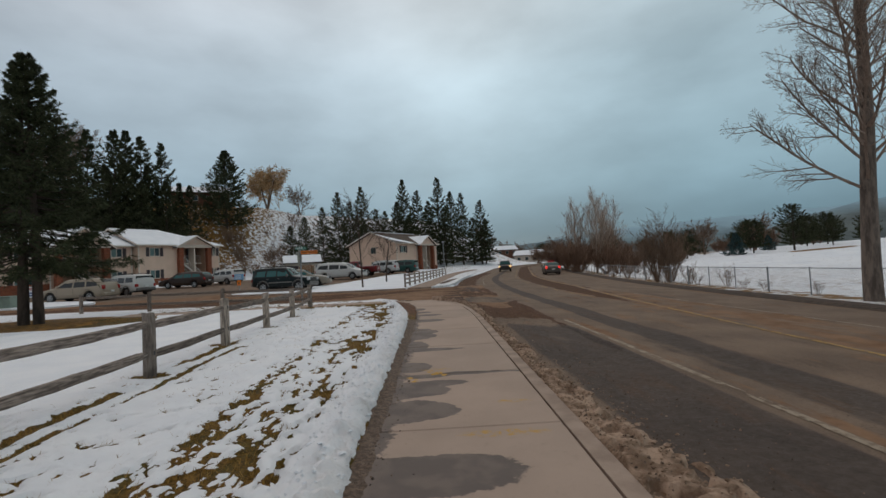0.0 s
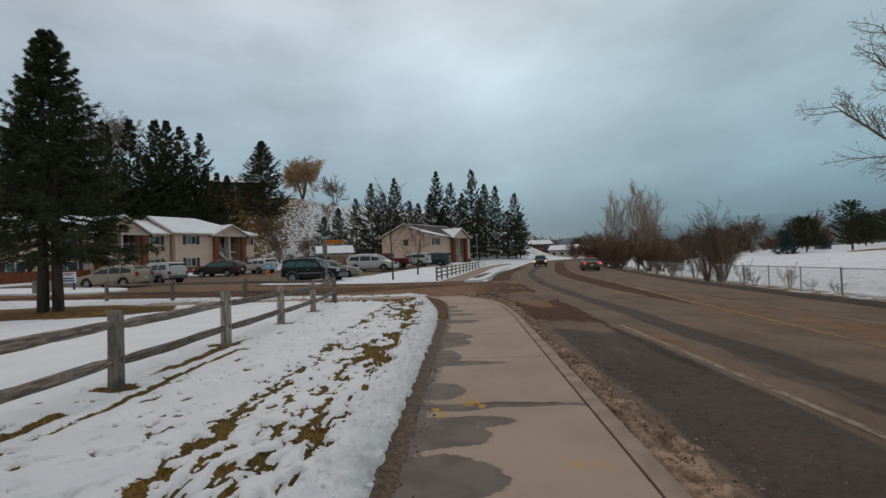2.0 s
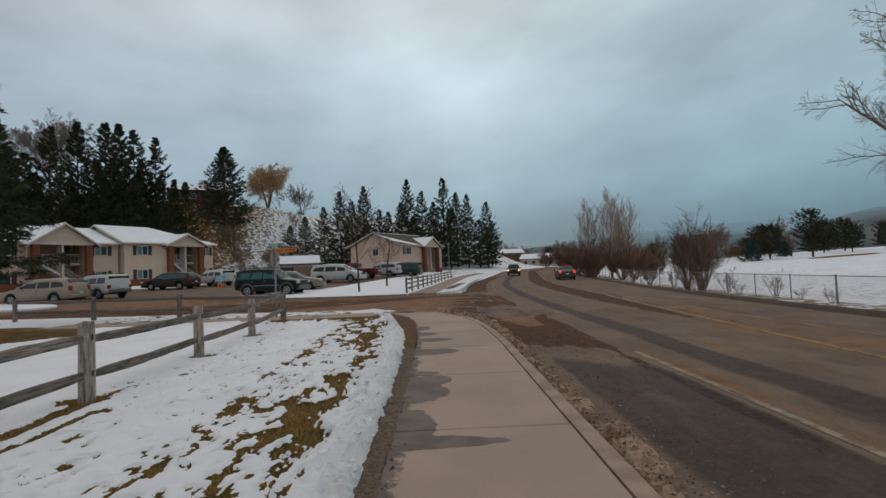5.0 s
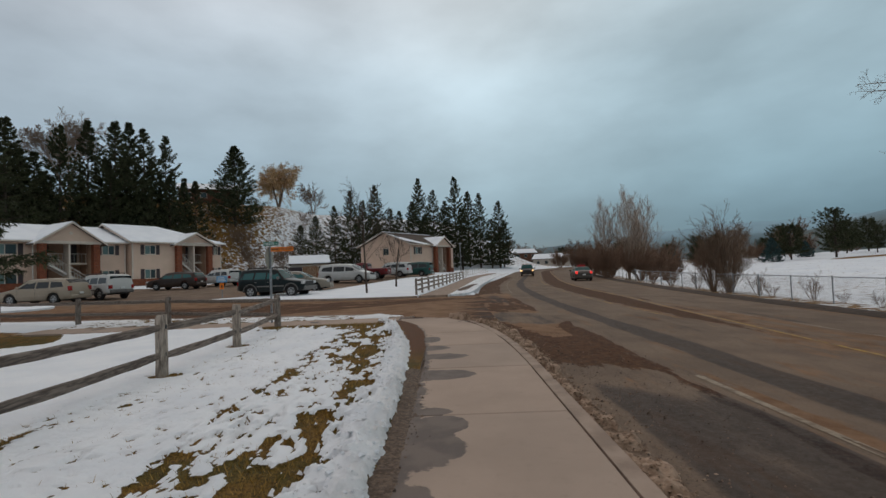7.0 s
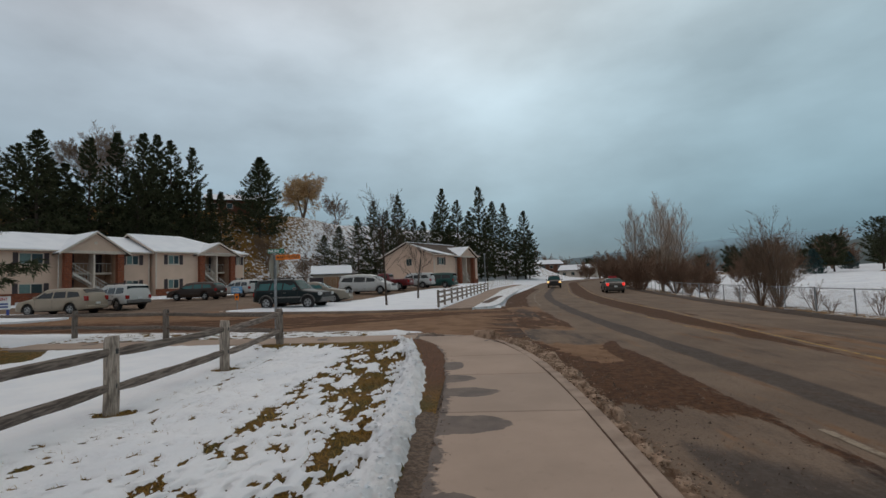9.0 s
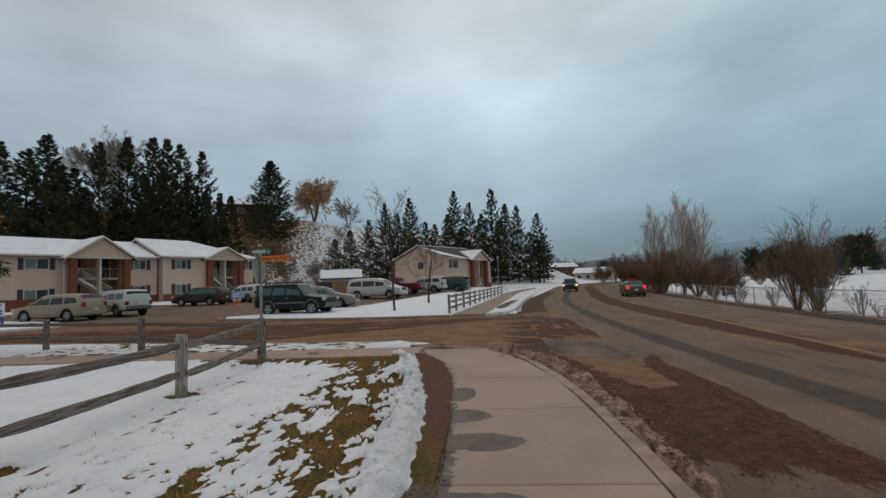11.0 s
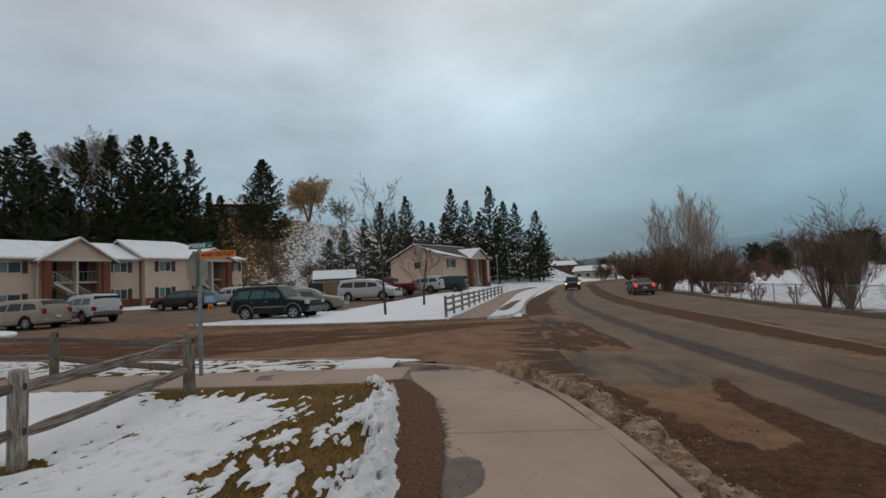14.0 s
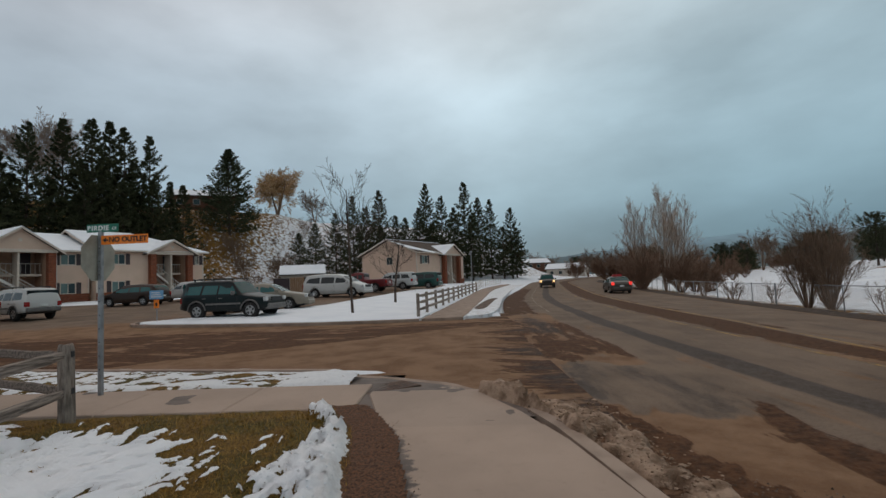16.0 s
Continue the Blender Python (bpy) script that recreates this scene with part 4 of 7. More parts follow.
part("dome_pattern", bm, CARPET_RUST, plate)["kind"] = "stuff"


# kerbs: swept sections
def kerb_run(name, pts, w, top, drop, label, parent=None):
    """A kerb along the points, w wide towards their left, from top down by drop."""
    n = len(pts)
    V, F = [], []
    sec = [(0.0, -drop), (0.0, -0.02), (0.02, 0.0), (w, 0.0), (w, -drop)]
    for i, (x, y) in enumerate(pts):
        a, b = Vector(pts[max(0, i - 1)]), Vector(pts[min(n - 1, i + 1)])
        d = (b - a).normalized()
        nx, ny = -d.y, d.x
        z = top(x, y)
        V += [(x + nx * s, y + ny * s, z + h) for s, h in sec]
    for i in range(n - 1):
        for j in range(4):
            F.append((5 * i + j, 5 * i + j + 1, 5 * i + 5 + j + 1, 5 * i + 5 + j))
    ob = mesh_ob(name, V, F, KERB)
    bm = bmesh.new(); bm.from_mesh(ob.data); bmesh.ops.recalc_face_normals(bm, faces=bm.faces); bm.to_mesh(ob.data); bm.free()
    return tagged(ob, label, "kerb", kind="structure")


kx = [(0.915, y) for y in np.arange(-6, 13.7, 0.5)] + [(0.90, 14.4), (0.86, 15.6), (0.79, 16.5), (0.70, 17.3), (0.56, 18.2), (0.40, 19.1), (0.22, 19.75)]
kerb_run("kerb", kx, 0.155, lambda x, y: -0.004, 0.22, "concrete kerb beside the sidewalk")
kerb_run("kerb", [(x, float(near_kerb(np.array(x)))) for x in np.arange(0.22, -2.7, -0.15)], 0.16, lambda x, y: -0.075, 0.1, "low kerb at the ramp")
kerb_run("kerb", [(x, float(near_kerb(np.array(x)))) for x in np.arange(-2.6, -45, -1.0)], 0.16, lambda x, y: 0.01, 0.2, "concrete kerb along the side street")

# ---- snowy islands beyond the side street ----
def island(name, outline, label, up=0.0, material=None, cat="snow bank"):
    bm = bmesh.new()
    vs = [bm.verts.new((x, y, land1(min(x, float(fog(y)) - 2.15), y) + up + 0.025)) for x, y in outline]
    f = bm.faces.new(vs)
    bmesh.ops.triangulate(bm, faces=[f])
    r = bmesh.ops.extrude_face_region(bm, geom=list(bm.faces))
    bmesh.ops.translate(bm, verts=[e for e in r["geom"] if isinstance(e, bmesh.types.BMVert)], vec=(0, 0, -0.22))
    bmesh.ops.recalc_face_normals(bm, faces=bm.faces)
    return tagged(part(name, bm, material or SNOW), label, cat, kind="structure")


def curve_pts(pts, n=6, closed=True):
    """A smooth line through the points."""
    out, k = [], len(pts)
    for i in range(k if closed else k - 1):
        p0, p1, p2, p3 = (Vector(pts[(i + j - 1) % k] if closed else pts[min(max(i + j - 1, 0), k - 1)]) for j in range(4))
        for s in range(n):
            t = s / n
            out.append(tuple(0.5 * ((2 * p1) + (p2 - p0) * t + (2 * p0 - 5 * p1 + 4 * p2 - p3) * t * t + (3 * p1 - p0 - 3 * p2 + p3) * t ** 3)))
    return out if closed else out + [tuple(pts[-1])]


ISL = curve_pts([(-14.3, 35.4), (-13.6, 34.3), (-10, 33.3), (-5.8, 32.55), (-3.4, 32.45), (-2.15, 32.5), (-1.9, 34.5), (-1.35, 40), (-0.6, 48), (0.2, 56), (0.6, 62), (-3.5, 64), (-5.4, 58), (-6.9, 50), (-8.0, 44), (-9.2, 37.5), (-10.5, 35.3), (-13, 35.7)], 4)
island("snow_island", ISL, "snow covered island between the street and the parked cars")
kerb_run("kerb", curve_pts([(-2.1, 32.33), (-5.8, 32.38), (-10, 33.12), (-13.7, 34.12), (-14.5, 35.4), (-13.2, 35.85)], 5, False)[::-1], -0.16, lambda x, y: land1(x, y) + 0.02, 0.2, "kerb of the snowy island")
FARWALK_L = [(-2.0, 32.3), (-1.75, 34.5), (-1.2, 40), (-0.4, 48), (0.4, 56), (1.4, 66), (3.4, 80), (7.0, 100)]
far_walk = thing("far_sidewalk", pose(0, 0, 0), "concrete sidewalk beyond the side street", "sidewalk", kind="structure")
fl = curve_pts(FARWALK_L, 4, False)
for (xa, ya), (xb, yb) in zip(fl[:-1], fl[1:]):
    bm = bmesh.new()
    za, zb = land1(xa, ya) + 0.02, land1(xb, yb) + 0.02
    g = 0.012
    q = [(xa, ya + g, za), (xa + 1.5, ya + g, za), (xb + 1.5, yb - g, zb), (xb, yb - g, zb)]
    t_ = [bm.verts.new(p) for p in q]
    b_ = [bm.verts.new((p[0], p[1], p[2] - 0.2)) for p in q]
    bm.faces.new(t_); bm.faces.new(b_[::-1])
    for i in range(4):
        bm.faces.new((t_[i], b_[i], b_[(i + 1) % 4], t_[(i + 1) % 4]))
    bmesh.ops.recalc_face_normals(bm, faces=bm.faces)
    part("slab", bm, KERB, far_walk)
STRIP = [(-0.35, 32.6), (0.5, 33.3), (1.0, 35.5), (1.35, 38), (2.2, 46), (3.3, 54), (4.7, 64), (7.3, 80), (11.0, 100)]
island("snow_strip", [(x, y) for x, y in curve_pts(STRIP, 4, False)] + [(x + 1.53, y) for x, y in fl[::-1]], "dirty snow strip between sidewalk and road", material=SNOW_DIRTY)
island("bare_patch", curve_pts([(0.35, 36.4), (0.75, 38), (1.5, 44), (1.95, 47), (1.55, 47), (0.9, 43.5), (0.3, 39), (0.1, 37)], 4), "bare brown earth in the snow strip", 0.012, MUD, "soil")
island("snow_bank", curve_pts([(-23, 34.2), (-26, 36.6), (-34, 39.2), (-46, 40.5), (-46, 36), (-34, 34.2), (-27, 32.7), (-24, 32.6)], 4), "snow bank in front of the parked wagon")

# dry grass standing in the bare patches
_gr = np.random.RandomState(11)
_n = 90000
_gx, _gy = _gr.uniform(-5.2, -1.0, _n), _gr.uniform(3.0, 19.95, _n)
_ok = (snow_field(_gx, _gy) < 0.44) & (verge_right(_gy) - _gx > 0.34) & (_gr.rand(_n) < 0.75)
_gx, _gy = _gx[_ok], _gy[_ok]
_gz = verge_z(_gx, _gy)
_h = _gr.uniform(0.02, 0.055, len(_gx))
_a = _gr.uniform(0, 2 * math.pi, len(_gx))
_lean = _gr.uniform(0.3, 1.6, len(_gx)) * _h
_w = 0.0035
_V = np.stack([np.stack([_gx - _w * np.sin(_a), _gy + _w * np.cos(_a), _gz - 0.004], 1), np.stack([_gx + _w * np.sin(_a), _gy - _w * np.cos(_a), _gz - 0.004], 1),
               np.stack([_gx + _lean * np.cos(_a), _gy + _lean * np.sin(_a), _gz + _h], 1)], 1).reshape(-1, 3)
_F = np.arange(len(_V)).reshape(-1, 3)
grass = mesh_ob("grass", _V.tolist(), _F.tolist(), DRYGRASS)
tagged(grass, "short dry brown grass between the snow patches", "grass", kind="stuff")
# grit and small stones along the walk and the kerb
_V, _F = [], []
for _i in range(5200):
    if _i % 2:
        _y = _gr.uniform(1.5, 19.5); _x = float(verge_right(np.array(_y))) + _gr.normal(-0.08, 0.11); _z = -0.002
    else:
        _y = _gr.uniform(1.5, 18.0); _x = 1.0 + abs(_gr.normal(0.0, 0.75)); _z = -0.15 - 0.027 * (_x - 0.9) + (0.07 if _x < 1.5 else 0.0)
    _s = _gr.uniform(0.004, 0.012) * (1.0 if _i % 9 else 1.9)
    _o = len(_V)
    for _k in range(4):
        _t = _k * 2.1 + _gr.rand()
        _V.append((_x + _s * math.cos(_t) * (0.4 if _k == 3 else 1), _y + _s * math.sin(_t) * (0.4 if _k == 3 else 1), _z + (_s * 1.1 if _k == 3 else 0)))
    _F += [(_o, _o + 1, _o + 3), (_o + 1, _o + 2, _o + 3), (_o + 2, _o, _o + 3)]
pebbles = mesh_ob("gravel", _V, _F, make_needles("grit_stones", (0.22, 0.15, 0.11), (0.06, 0.042, 0.032)))
tagged(pebbles, "scattered brown grit beside the sidewalk", "gravel", kind="stuff")


# loose clods of snow on the ridge, and gritty crumbs by the kerb
def clods(name, centres, sizes, material, label):
    base = np.array([(1, 0, 0), (-1, 0, 0), (0, 1, 0), (0, -1, 0), (0, 0, 1), (0, 0, -1), (0.6, 0.6, 0.55), (-0.6, 0.6, 0.5), (0.6, -0.6, 0.5), (-0.6, -0.6, 0.55)])
    tri = [(0, 2, 6), (2, 4, 6), (4, 0, 6), (2, 1, 7), (1, 4, 7), (4, 2, 7), (3, 0, 8), (0, 4, 8), (4, 3, 8), (1, 3, 9), (3, 4, 9), (4, 1, 9), (2, 0, 5), (1, 2, 5), (3, 1, 5), (0, 3, 5)]
    n = len(centres)
    j = 1 + 0.9 * (_gr.rand(n, 10, 1) - 0.5)
    V = centres[:, None, :] + base[None] * j * sizes[:, None, None] * np.array([1.2, 1.0, 0.75])
    F = (np.array(tri)[None] + (np.arange(n) * 10)[:, None, None]).reshape(-1, 3)
    ob = mesh_ob(name, V.reshape(-1, 3).tolist(), F.tolist(), material)
    return tagged(ob, label, "snow", kind="stuff")


_cy = _gr.uniform(2.0, 19.0, 1500)
_cr = np.clip(_gr.normal(0.20, 0.16, 1500), 0.03, 0.9)
_cx = verge_right(_cy) - snow_edge(_cy) - _cr
_on = snow_field(_cx, _cy) > 0.5
_cx, _cy = _cx[_on], _cy[_on]
_cs = _gr.uniform(0.005, 0.015, len(_cx)) * np.where(_gr.rand(len(_cx)) < 0.05, 1.8, 1.0)
clods("snow_clods", np.stack([_cx, _cy, verge_z(_cx, _cy) + 0.25 * _cs], 1), _cs, make_snow("clod_snow", 0.25), "crumbled snow clods along the sidewalk's edge")
_cy = _gr.uniform(2.0, 20.0, 2400)
_cx = heap_in(_cy) + (heap_out(_cy) - heap_in(_cy)) * np.abs(_gr.normal(0.5, 0.4, 2400))
_cs = _gr.uniform(0.005, 0.016, 2400) * np.where(_gr.rand(2400) < 0.08, 1.8, 1.0)
clods("grit_crumbs", np.stack([_cx, _cy, np.maximum(heap_z(_cx, _cy), np.where(_cx > 0.92, -0.155 - 0.027 * (_cx - 0.9), 0.0)) + 0.2 * _cs], 1), _cs, GRIT_SNOW, "crumbs of gritty frozen snow by the kerb")

# ---- split rail fence on the lawn ----
def ragged_bar(bm, a, b, w, h, seed, n=9, twist=0.15):
    """A hewn rail from a to b, uneven along its length."""
    rng = random.Random(seed)
    a, b = Vector(a), Vector(b)
    d = (b - a).normalized()
    side = d.cross(Vector((0, 0, 1))).normalized()
    up = side.cross(d)
    rings = []
    for i in range(n + 1):
        t = i / n
        c = a.lerp(b, t) + up * rng.uniform(-0.005, 0.005) - up * 0.012 * math.sin(math.pi * t) + side * rng.uniform(-0.004, 0.004)
        k = (0.72 if i in (0, n) else 1.0) * rng.uniform(0.93, 1.07)
        ang = twist * math.sin(3 * t + seed)
        ring = []
        for sx, sy in ((-0.5, -0.32), (-0.22, -0.5), (0.34, -0.5), (0.5, -0.1), (0.42, 0.42), (0.0, 0.55), (-0.42, 0.4)):
            p = side * (sx * w * k) + up * (sy * h * k)
            p = Matrix.Rotation(ang, 3, d) @ p
            ring.append(bm.verts.new(c + p))
        rings.append(ring)
    for r0, r1 in zip(rings[:-1], rings[1:]):
        for j in range(7):
            bm.faces.new((r0[j], r0[(j + 1) % 7], r1[(j + 1) % 7], r1[j]))
    bm.faces.new(rings[0][::-1])
    bm.faces.new(rings[-1])
    return bm


def fence_post(parent, x, y, z, h, w, seed, tint=""):
    rng = random.Random(seed)
    bm = bmesh.new()
    rings = []
    for i, (t, k) in enumerate(((-0.15, 1.04), (0.0, 1.04), (0.3, 1.0), (0.62, 0.99), (0.93, 0.98), (1.0, 0.88))):
        c = Vector((x + 0.012 * t * rng.uniform(-1, 1), y, z + t * h + (rng.uniform(-0.004, 0.004))))
        ring = []
        for j in range(8):
            a = math.pi / 4 * j + math.pi / 8
            r = w / 2 * k * (1.12 if j % 2 == 0 else 1.06) * rng.uniform(0.96, 1.04)
            ring.append(bm.verts.new(c + Vector((r * math.cos(a), r * math.sin(a), 0.012 * rng.uniform(-1, 1) if i == 5 else 0))))
        rings.append(ring)
    for r0, r1 in zip(rings[:-1], rings[1:]):
        for j in range(8):
            bm.faces.new((r0[j], r0[(j + 1) % 8], r1[(j + 1) % 8], r1[j]))
    bm.faces.new(rings[-1])
    ob = part("post", bm, WOOD, parent, tint)
    # the dark mortises that the rails sit in
    for zz in (0.355, 0.76):
        part("mortise", box((x + w / 2 - 0.012, y - 0.025, z + zz - 0.01), (x + w / 2 + 0.004, y + 0.02, z + zz + 0.055), 0.004), BLACK, ob)
    return ob


rail_fence = thing("split_rail_fence", pose(0, 0, 0), "weathered grey split rail fence standing in the snow", "fence")
POSTS = [(-3.85, 2.3), (-4.02, 5.2), (-4.21, 8.0), (-4.35, 10.75), (-4.66, 13.95), (-4.85, 16.93), (-5.0, 19.78)]
ZB = [0, 0, -0.03, -0.04, -0.09, -0.12, -0.03]
for i, ((x, y), z) in enumerate(zip(POSTS, ZB)):
    fence_post(rail_fence, x, y, z, 0.93 + (0.03 if i in (3, 4) else -0.04 if i == 6 else 0.0), 0.15, i + 3)
for i in range(len(POSTS) - 1):
    (xa, ya), (xb, yb) = POSTS[i], POSTS[i + 1]
    for j, zz in enumerate((0.345, 0.755)):
        part("rail", ragged_bar(bmesh.new(), (xa, ya + 0.03, ZB[i] + zz), (xb, yb - 0.03, ZB[i + 1] + zz + 0.02), 0.075, 0.105, 10 * i + j), RAILWOOD, rail_fence)
SIDE = [(-5.0, 19.78), (-9.2, 21.9), (-12.9, 23.0), (-16.6, 24.0)]
for i, (x, y) in enumerate(SIDE[1:]):
    fence_post(rail_fence, x, y, 0.0, 0.86, 0.15, i + 40)
for i in range(len(SIDE) - 1):
    (xa, ya), (xb, yb) = SIDE[i], SIDE[i + 1]
    for j, zz in enumerate((0.34, 0.72)):
        part("rail", ragged_bar(bmesh.new(), (xa, ya, zz), (xb, yb, zz), 0.07, 0.10, 70 + 10 * i + j, 12), RAILWOOD, rail_fence)

# ---- plank fence beside the far sidewalk ----
far_fence = thing("plank_fence", pose(0, 0, 0), "grey wooden three rail fence beside the far sidewalk", "fence")
FP = [(-2.2, 33.4), (-2.0, 35.6), (-1.72, 38.0), (-1.45, 40.6), (-1.2, 43.2), (-0.92, 45.9), (-0.62, 48.6), (-0.34, 51.4), (-0.02, 54.2), (0.35, 57.2), (0.75, 60.2), (1.2, 63.4)]
FZ = [land1(x, y) + 0.0 for x, y in FP]
for i, ((x, y), z) in enumerate(zip(FP, FZ)):
    bm = box((x - 0.06, y - 0.06, z - 0.05), (x + 0.06, y + 0.06, z + 0.92), 0.012)
    part("post", bm, WOOD, far_fence)
for i in range(len(FP) - 1):
    for zz in (0.30, 0.57, 0.82):
        (xa, ya), (xb, yb) = FP[i], FP[i + 1]
        part("rail", ragged_bar(bmesh.new(), (xa + 0.07, ya, FZ[i] + zz), (xb + 0.07, yb, FZ[i + 1] + zz), 0.045, 0.12, 300 + 3 * i, 3, 0.0), WOOD, far_fence)

# ---- low pale fence further along ----
pale_fence = thing("pale_fence", pose(0, 0, 0), "low pale wire fence along the far walk", "fence")
for i in range(16):
    y = 65.5 + 2.6 * i
    x = float(np.interp(y, [60, 80, 100, 110], [0.7, 2.6, 6.3, 8.3]))
    z = land1(x, y)
    part("post", tube((x, y, z - 0.05), (x, y, z + 1.05), 0.035, n=6), RAIL_WHITE, pale_fence)
    y2 = y + 2.6
    x2 = float(np.interp(y2, [60, 80, 100, 110], [0.7, 2.6, 6.3, 8.3]))
    for zz in (0.25, 0.65, 1.0):
        part("rail", tube((x, y, z + zz), (x2, y2, land1(x2, y2) + zz), 0.022, n=5), RAIL_WHITE, pale_fence)

# ---- chain link fence beyond the road ----
chain = thing("chain_link_fence", pose(0, 0, 0), "galvanised chain link fence below the road bank", "fence")
CP = []
for i in range(34):
    y = 9 + 3.0 * i
    x = float(fog(y)) + 14.6
    CP.append((x, y, land1(x, y)))
for i, (x, y, z) in enumerate(CP):
    part("post", tube((x, y, z - 0.1), (x, y, z + 1.34), 0.045 if i % 3 == 0 else 0.03, n=8), METAL_GREY, chain)
for a, b in zip(CP[:-1], CP[1:]):
    part("rail", tube((a[0], a[1], a[2] + 1.28), (b[0], b[1], b[2] + 1.28), 0.022, n=6), METAL_GREY, chain)
# woven wire, near panels only
V, F = [], []


def wire(a, b, r):
    i0 = len(V)
    d = (Vector(b) - Vector(a)).normalized()
    s = Vector((0, 0, 1)).cross(d)
    s = s.normalized() * r if s.length > 1e-6 else Vector((r, 0, 0))
    t = d.cross(s)
    for p in (a, b):
        for k in (0, 1, 2):
            ang = k * 2.094
            V.append(tuple(Vector(p) + s * math.cos(ang) + t * math.sin(ang)))
    for k in range(3):
        F.append((i0 + k, i0 + (k + 1) % 3, i0 + 3 + (k + 1) % 3, i0 + 3 + k))


for a, b in zip(CP[:14], CP[1:15]):
    for k in range(-9, 22):
        t0 = k / 21.0
        t1 = t0 + 0.41
        for lo, hi in ((0.04, 1.27), (1.27, 0.04)):
            s0, s1 = max(t0, 0.0), min(t1, 1.0)
            if s1 - s0 < 0.02:
                continue
            f = lambda s: (a[0] + (b[0] - a[0]) * s, a[1] + (b[1] - a[1]) * s, a[2] + (b[2] - a[2]) * s + lo + (hi - lo) * (s - t0) / (t1 - t0))
            wire(f(s0), f(s1), 0.0035)
wires = mesh_ob("wire_mesh", V, F, METAL_GALV, chain)
wires["kind"] = "stuff"

# ---- signs ----
def letters(text, size, material, parent, m, name="lettering", spacing=1.0, depth=0.0015):
    cu = bpy.data.curves.new(name, "FONT")
    cu.body, cu.size, cu.align_x, cu.align_y, cu.extrude, cu.space_character, cu.offset = text, size, "CENTER", "CENTER", depth, spacing, size * 0.035
    tmp = bpy.data.objects.new(name, cu)
    scene.collection.objects.link(tmp)
    me = bpy.data.meshes.new_from_object(tmp.evaluated_get(bpy.context.evaluated_depsgraph_get()))
    bpy.data.objects.remove(tmp)
    me.materials.clear()
    me.materials.append(material)
    ob = new(name, me)
    ob.parent = parent
    ob.matrix_basis = m
    return ob


SIGN_GREEN = plain("green_sign_sheet", (0.012, 0.16, 0.10), (0.01, 0.13, 0.085), 6, 0.45)
SIGN_ORANGE = plain("orange_sign_sheet", (0.85, 0.21, 0.008), (0.75, 0.18, 0.006), 5, 0.45)
SIGN_WHITE = plain("white_sign_sheet", (0.72, 0.72, 0.70), (0.62, 0.62, 0.60), 5, 0.5)
SIGN_BACK = plain("dull_sign_back", (0.36, 0.34, 0.28), (0.28, 0.26, 0.215), 5, 0.55, 0.2)
SIGN_BLUE = plain("pale_blue_sheet", (0.16, 0.36, 0.58), (0.13, 0.31, 0.52), 5, 0.45)
INK_BLACK = plain("black_ink", (0.012, 0.012, 0.012), None, 5, 0.6)
INK_BLUE = plain("blue_ink", (0.04, 0.06, 0.22), None, 5, 0.6)
INK_RED = plain("red_ink", (0.40, 0.03, 0.03), None, 5, 0.6)

SX, SY = -5.68, 21.2
sign = thing("street_sign", pose(SX, SY, 0.0), "steel post with green street name and orange no outlet signs", "street sign")
bm = bmesh.new()
add_box(bm, (-0.028, -0.028, -0.1), (0.028, 0.028, 2.30), 0.006)
pole = part("post", bm, METAL_GREY, sign)
for k in range(10):
    zz = 0.35 + 0.19 * k
    part("hole", tube((0, -0.0285, zz), (0, -0.0300, zz), 0.009, n=8), BLACK, pole)
name_plate = part("name_plate", box((-0.20, -0.012, 2.29), (0.26, 0.0, 2.405), 0.002), SIGN_GREEN, sign, "green street name plate")
letters("BIRDIE", 0.095, SIGN_WHITE, name_plate, pose(-0.03, -0.0145, 2.345, 90, 0, 0), spacing=1.15)
letters("CT", 0.05, SIGN_WHITE, name_plate, pose(0.205, -0.0145, 2.335, 90, 0, 0))
outlet = part("outlet_plate", box((0.03, -0.036, 2.105), (0.71, -0.029, 2.235), 0.002), SIGN_ORANGE, sign, "orange plate with black arrow")
letters("NO OUTLET", 0.098, INK_BLACK, outlet, pose(0.42, -0.0385, 2.17, 90, 0, 0), spacing=1.0)
part("arrow", prism([(0.055, 2.17), (0.10, 2.205), (0.10, 2.183), (0.135, 2.183), (0.135, 2.157), (0.10, 2.157), (0.10, 2.135)], "y", -0.0395, -0.0365), INK_BLACK, outlet)
octo = [(0.35 * math.cos(math.pi / 8 + k * math.pi / 4), 1.92 + 0.35 * math.sin(math.pi / 8 + k * math.pi / 4)) for k in range(8)]
bm = prism(octo, "y", 0.032, 0.036)
bmesh.ops.transform(bm, matrix=Matrix.Rotation(radians(90), 4, "Z"), verts=bm.verts)
stop_back = part("octagon_plate", bm, SIGN_BACK, sign, "back of an octagonal plate")
for zz in (1.76, 2.08):
    part("bolt", tube((0, -0.03, zz), (0, -0.042, zz), 0.012, n=6), METAL_GALV, pole)

bs_z = land1(-13.95, 36.3)
bsign = thing("small_sign", pose(-13.95, 35.6, land1(-13.95, 35.6), 0, 0, -6), "pale blue sign above an orange tag on a thin post", "sign")
part("post", tube((0, 0, -0.1), (0, 0, 1.28), 0.022, n=8), METAL_GREY, bsign)
part("blue_plate", box((-0.34, -0.03, 0.98), (0.34, -0.022, 1.36), 0.004), SIGN_BLUE, bsign, "pale blue plate")
part("orange_plate", box((-0.13, -0.03, 0.58), (0.13, -0.022, 0.95), 0.004), SIGN_ORANGE, bsign, "orange plate")
part("mark", box((-0.05, -0.034, 0.68), (0.05, -0.031, 0.82)), INK_BLACK, bsign)
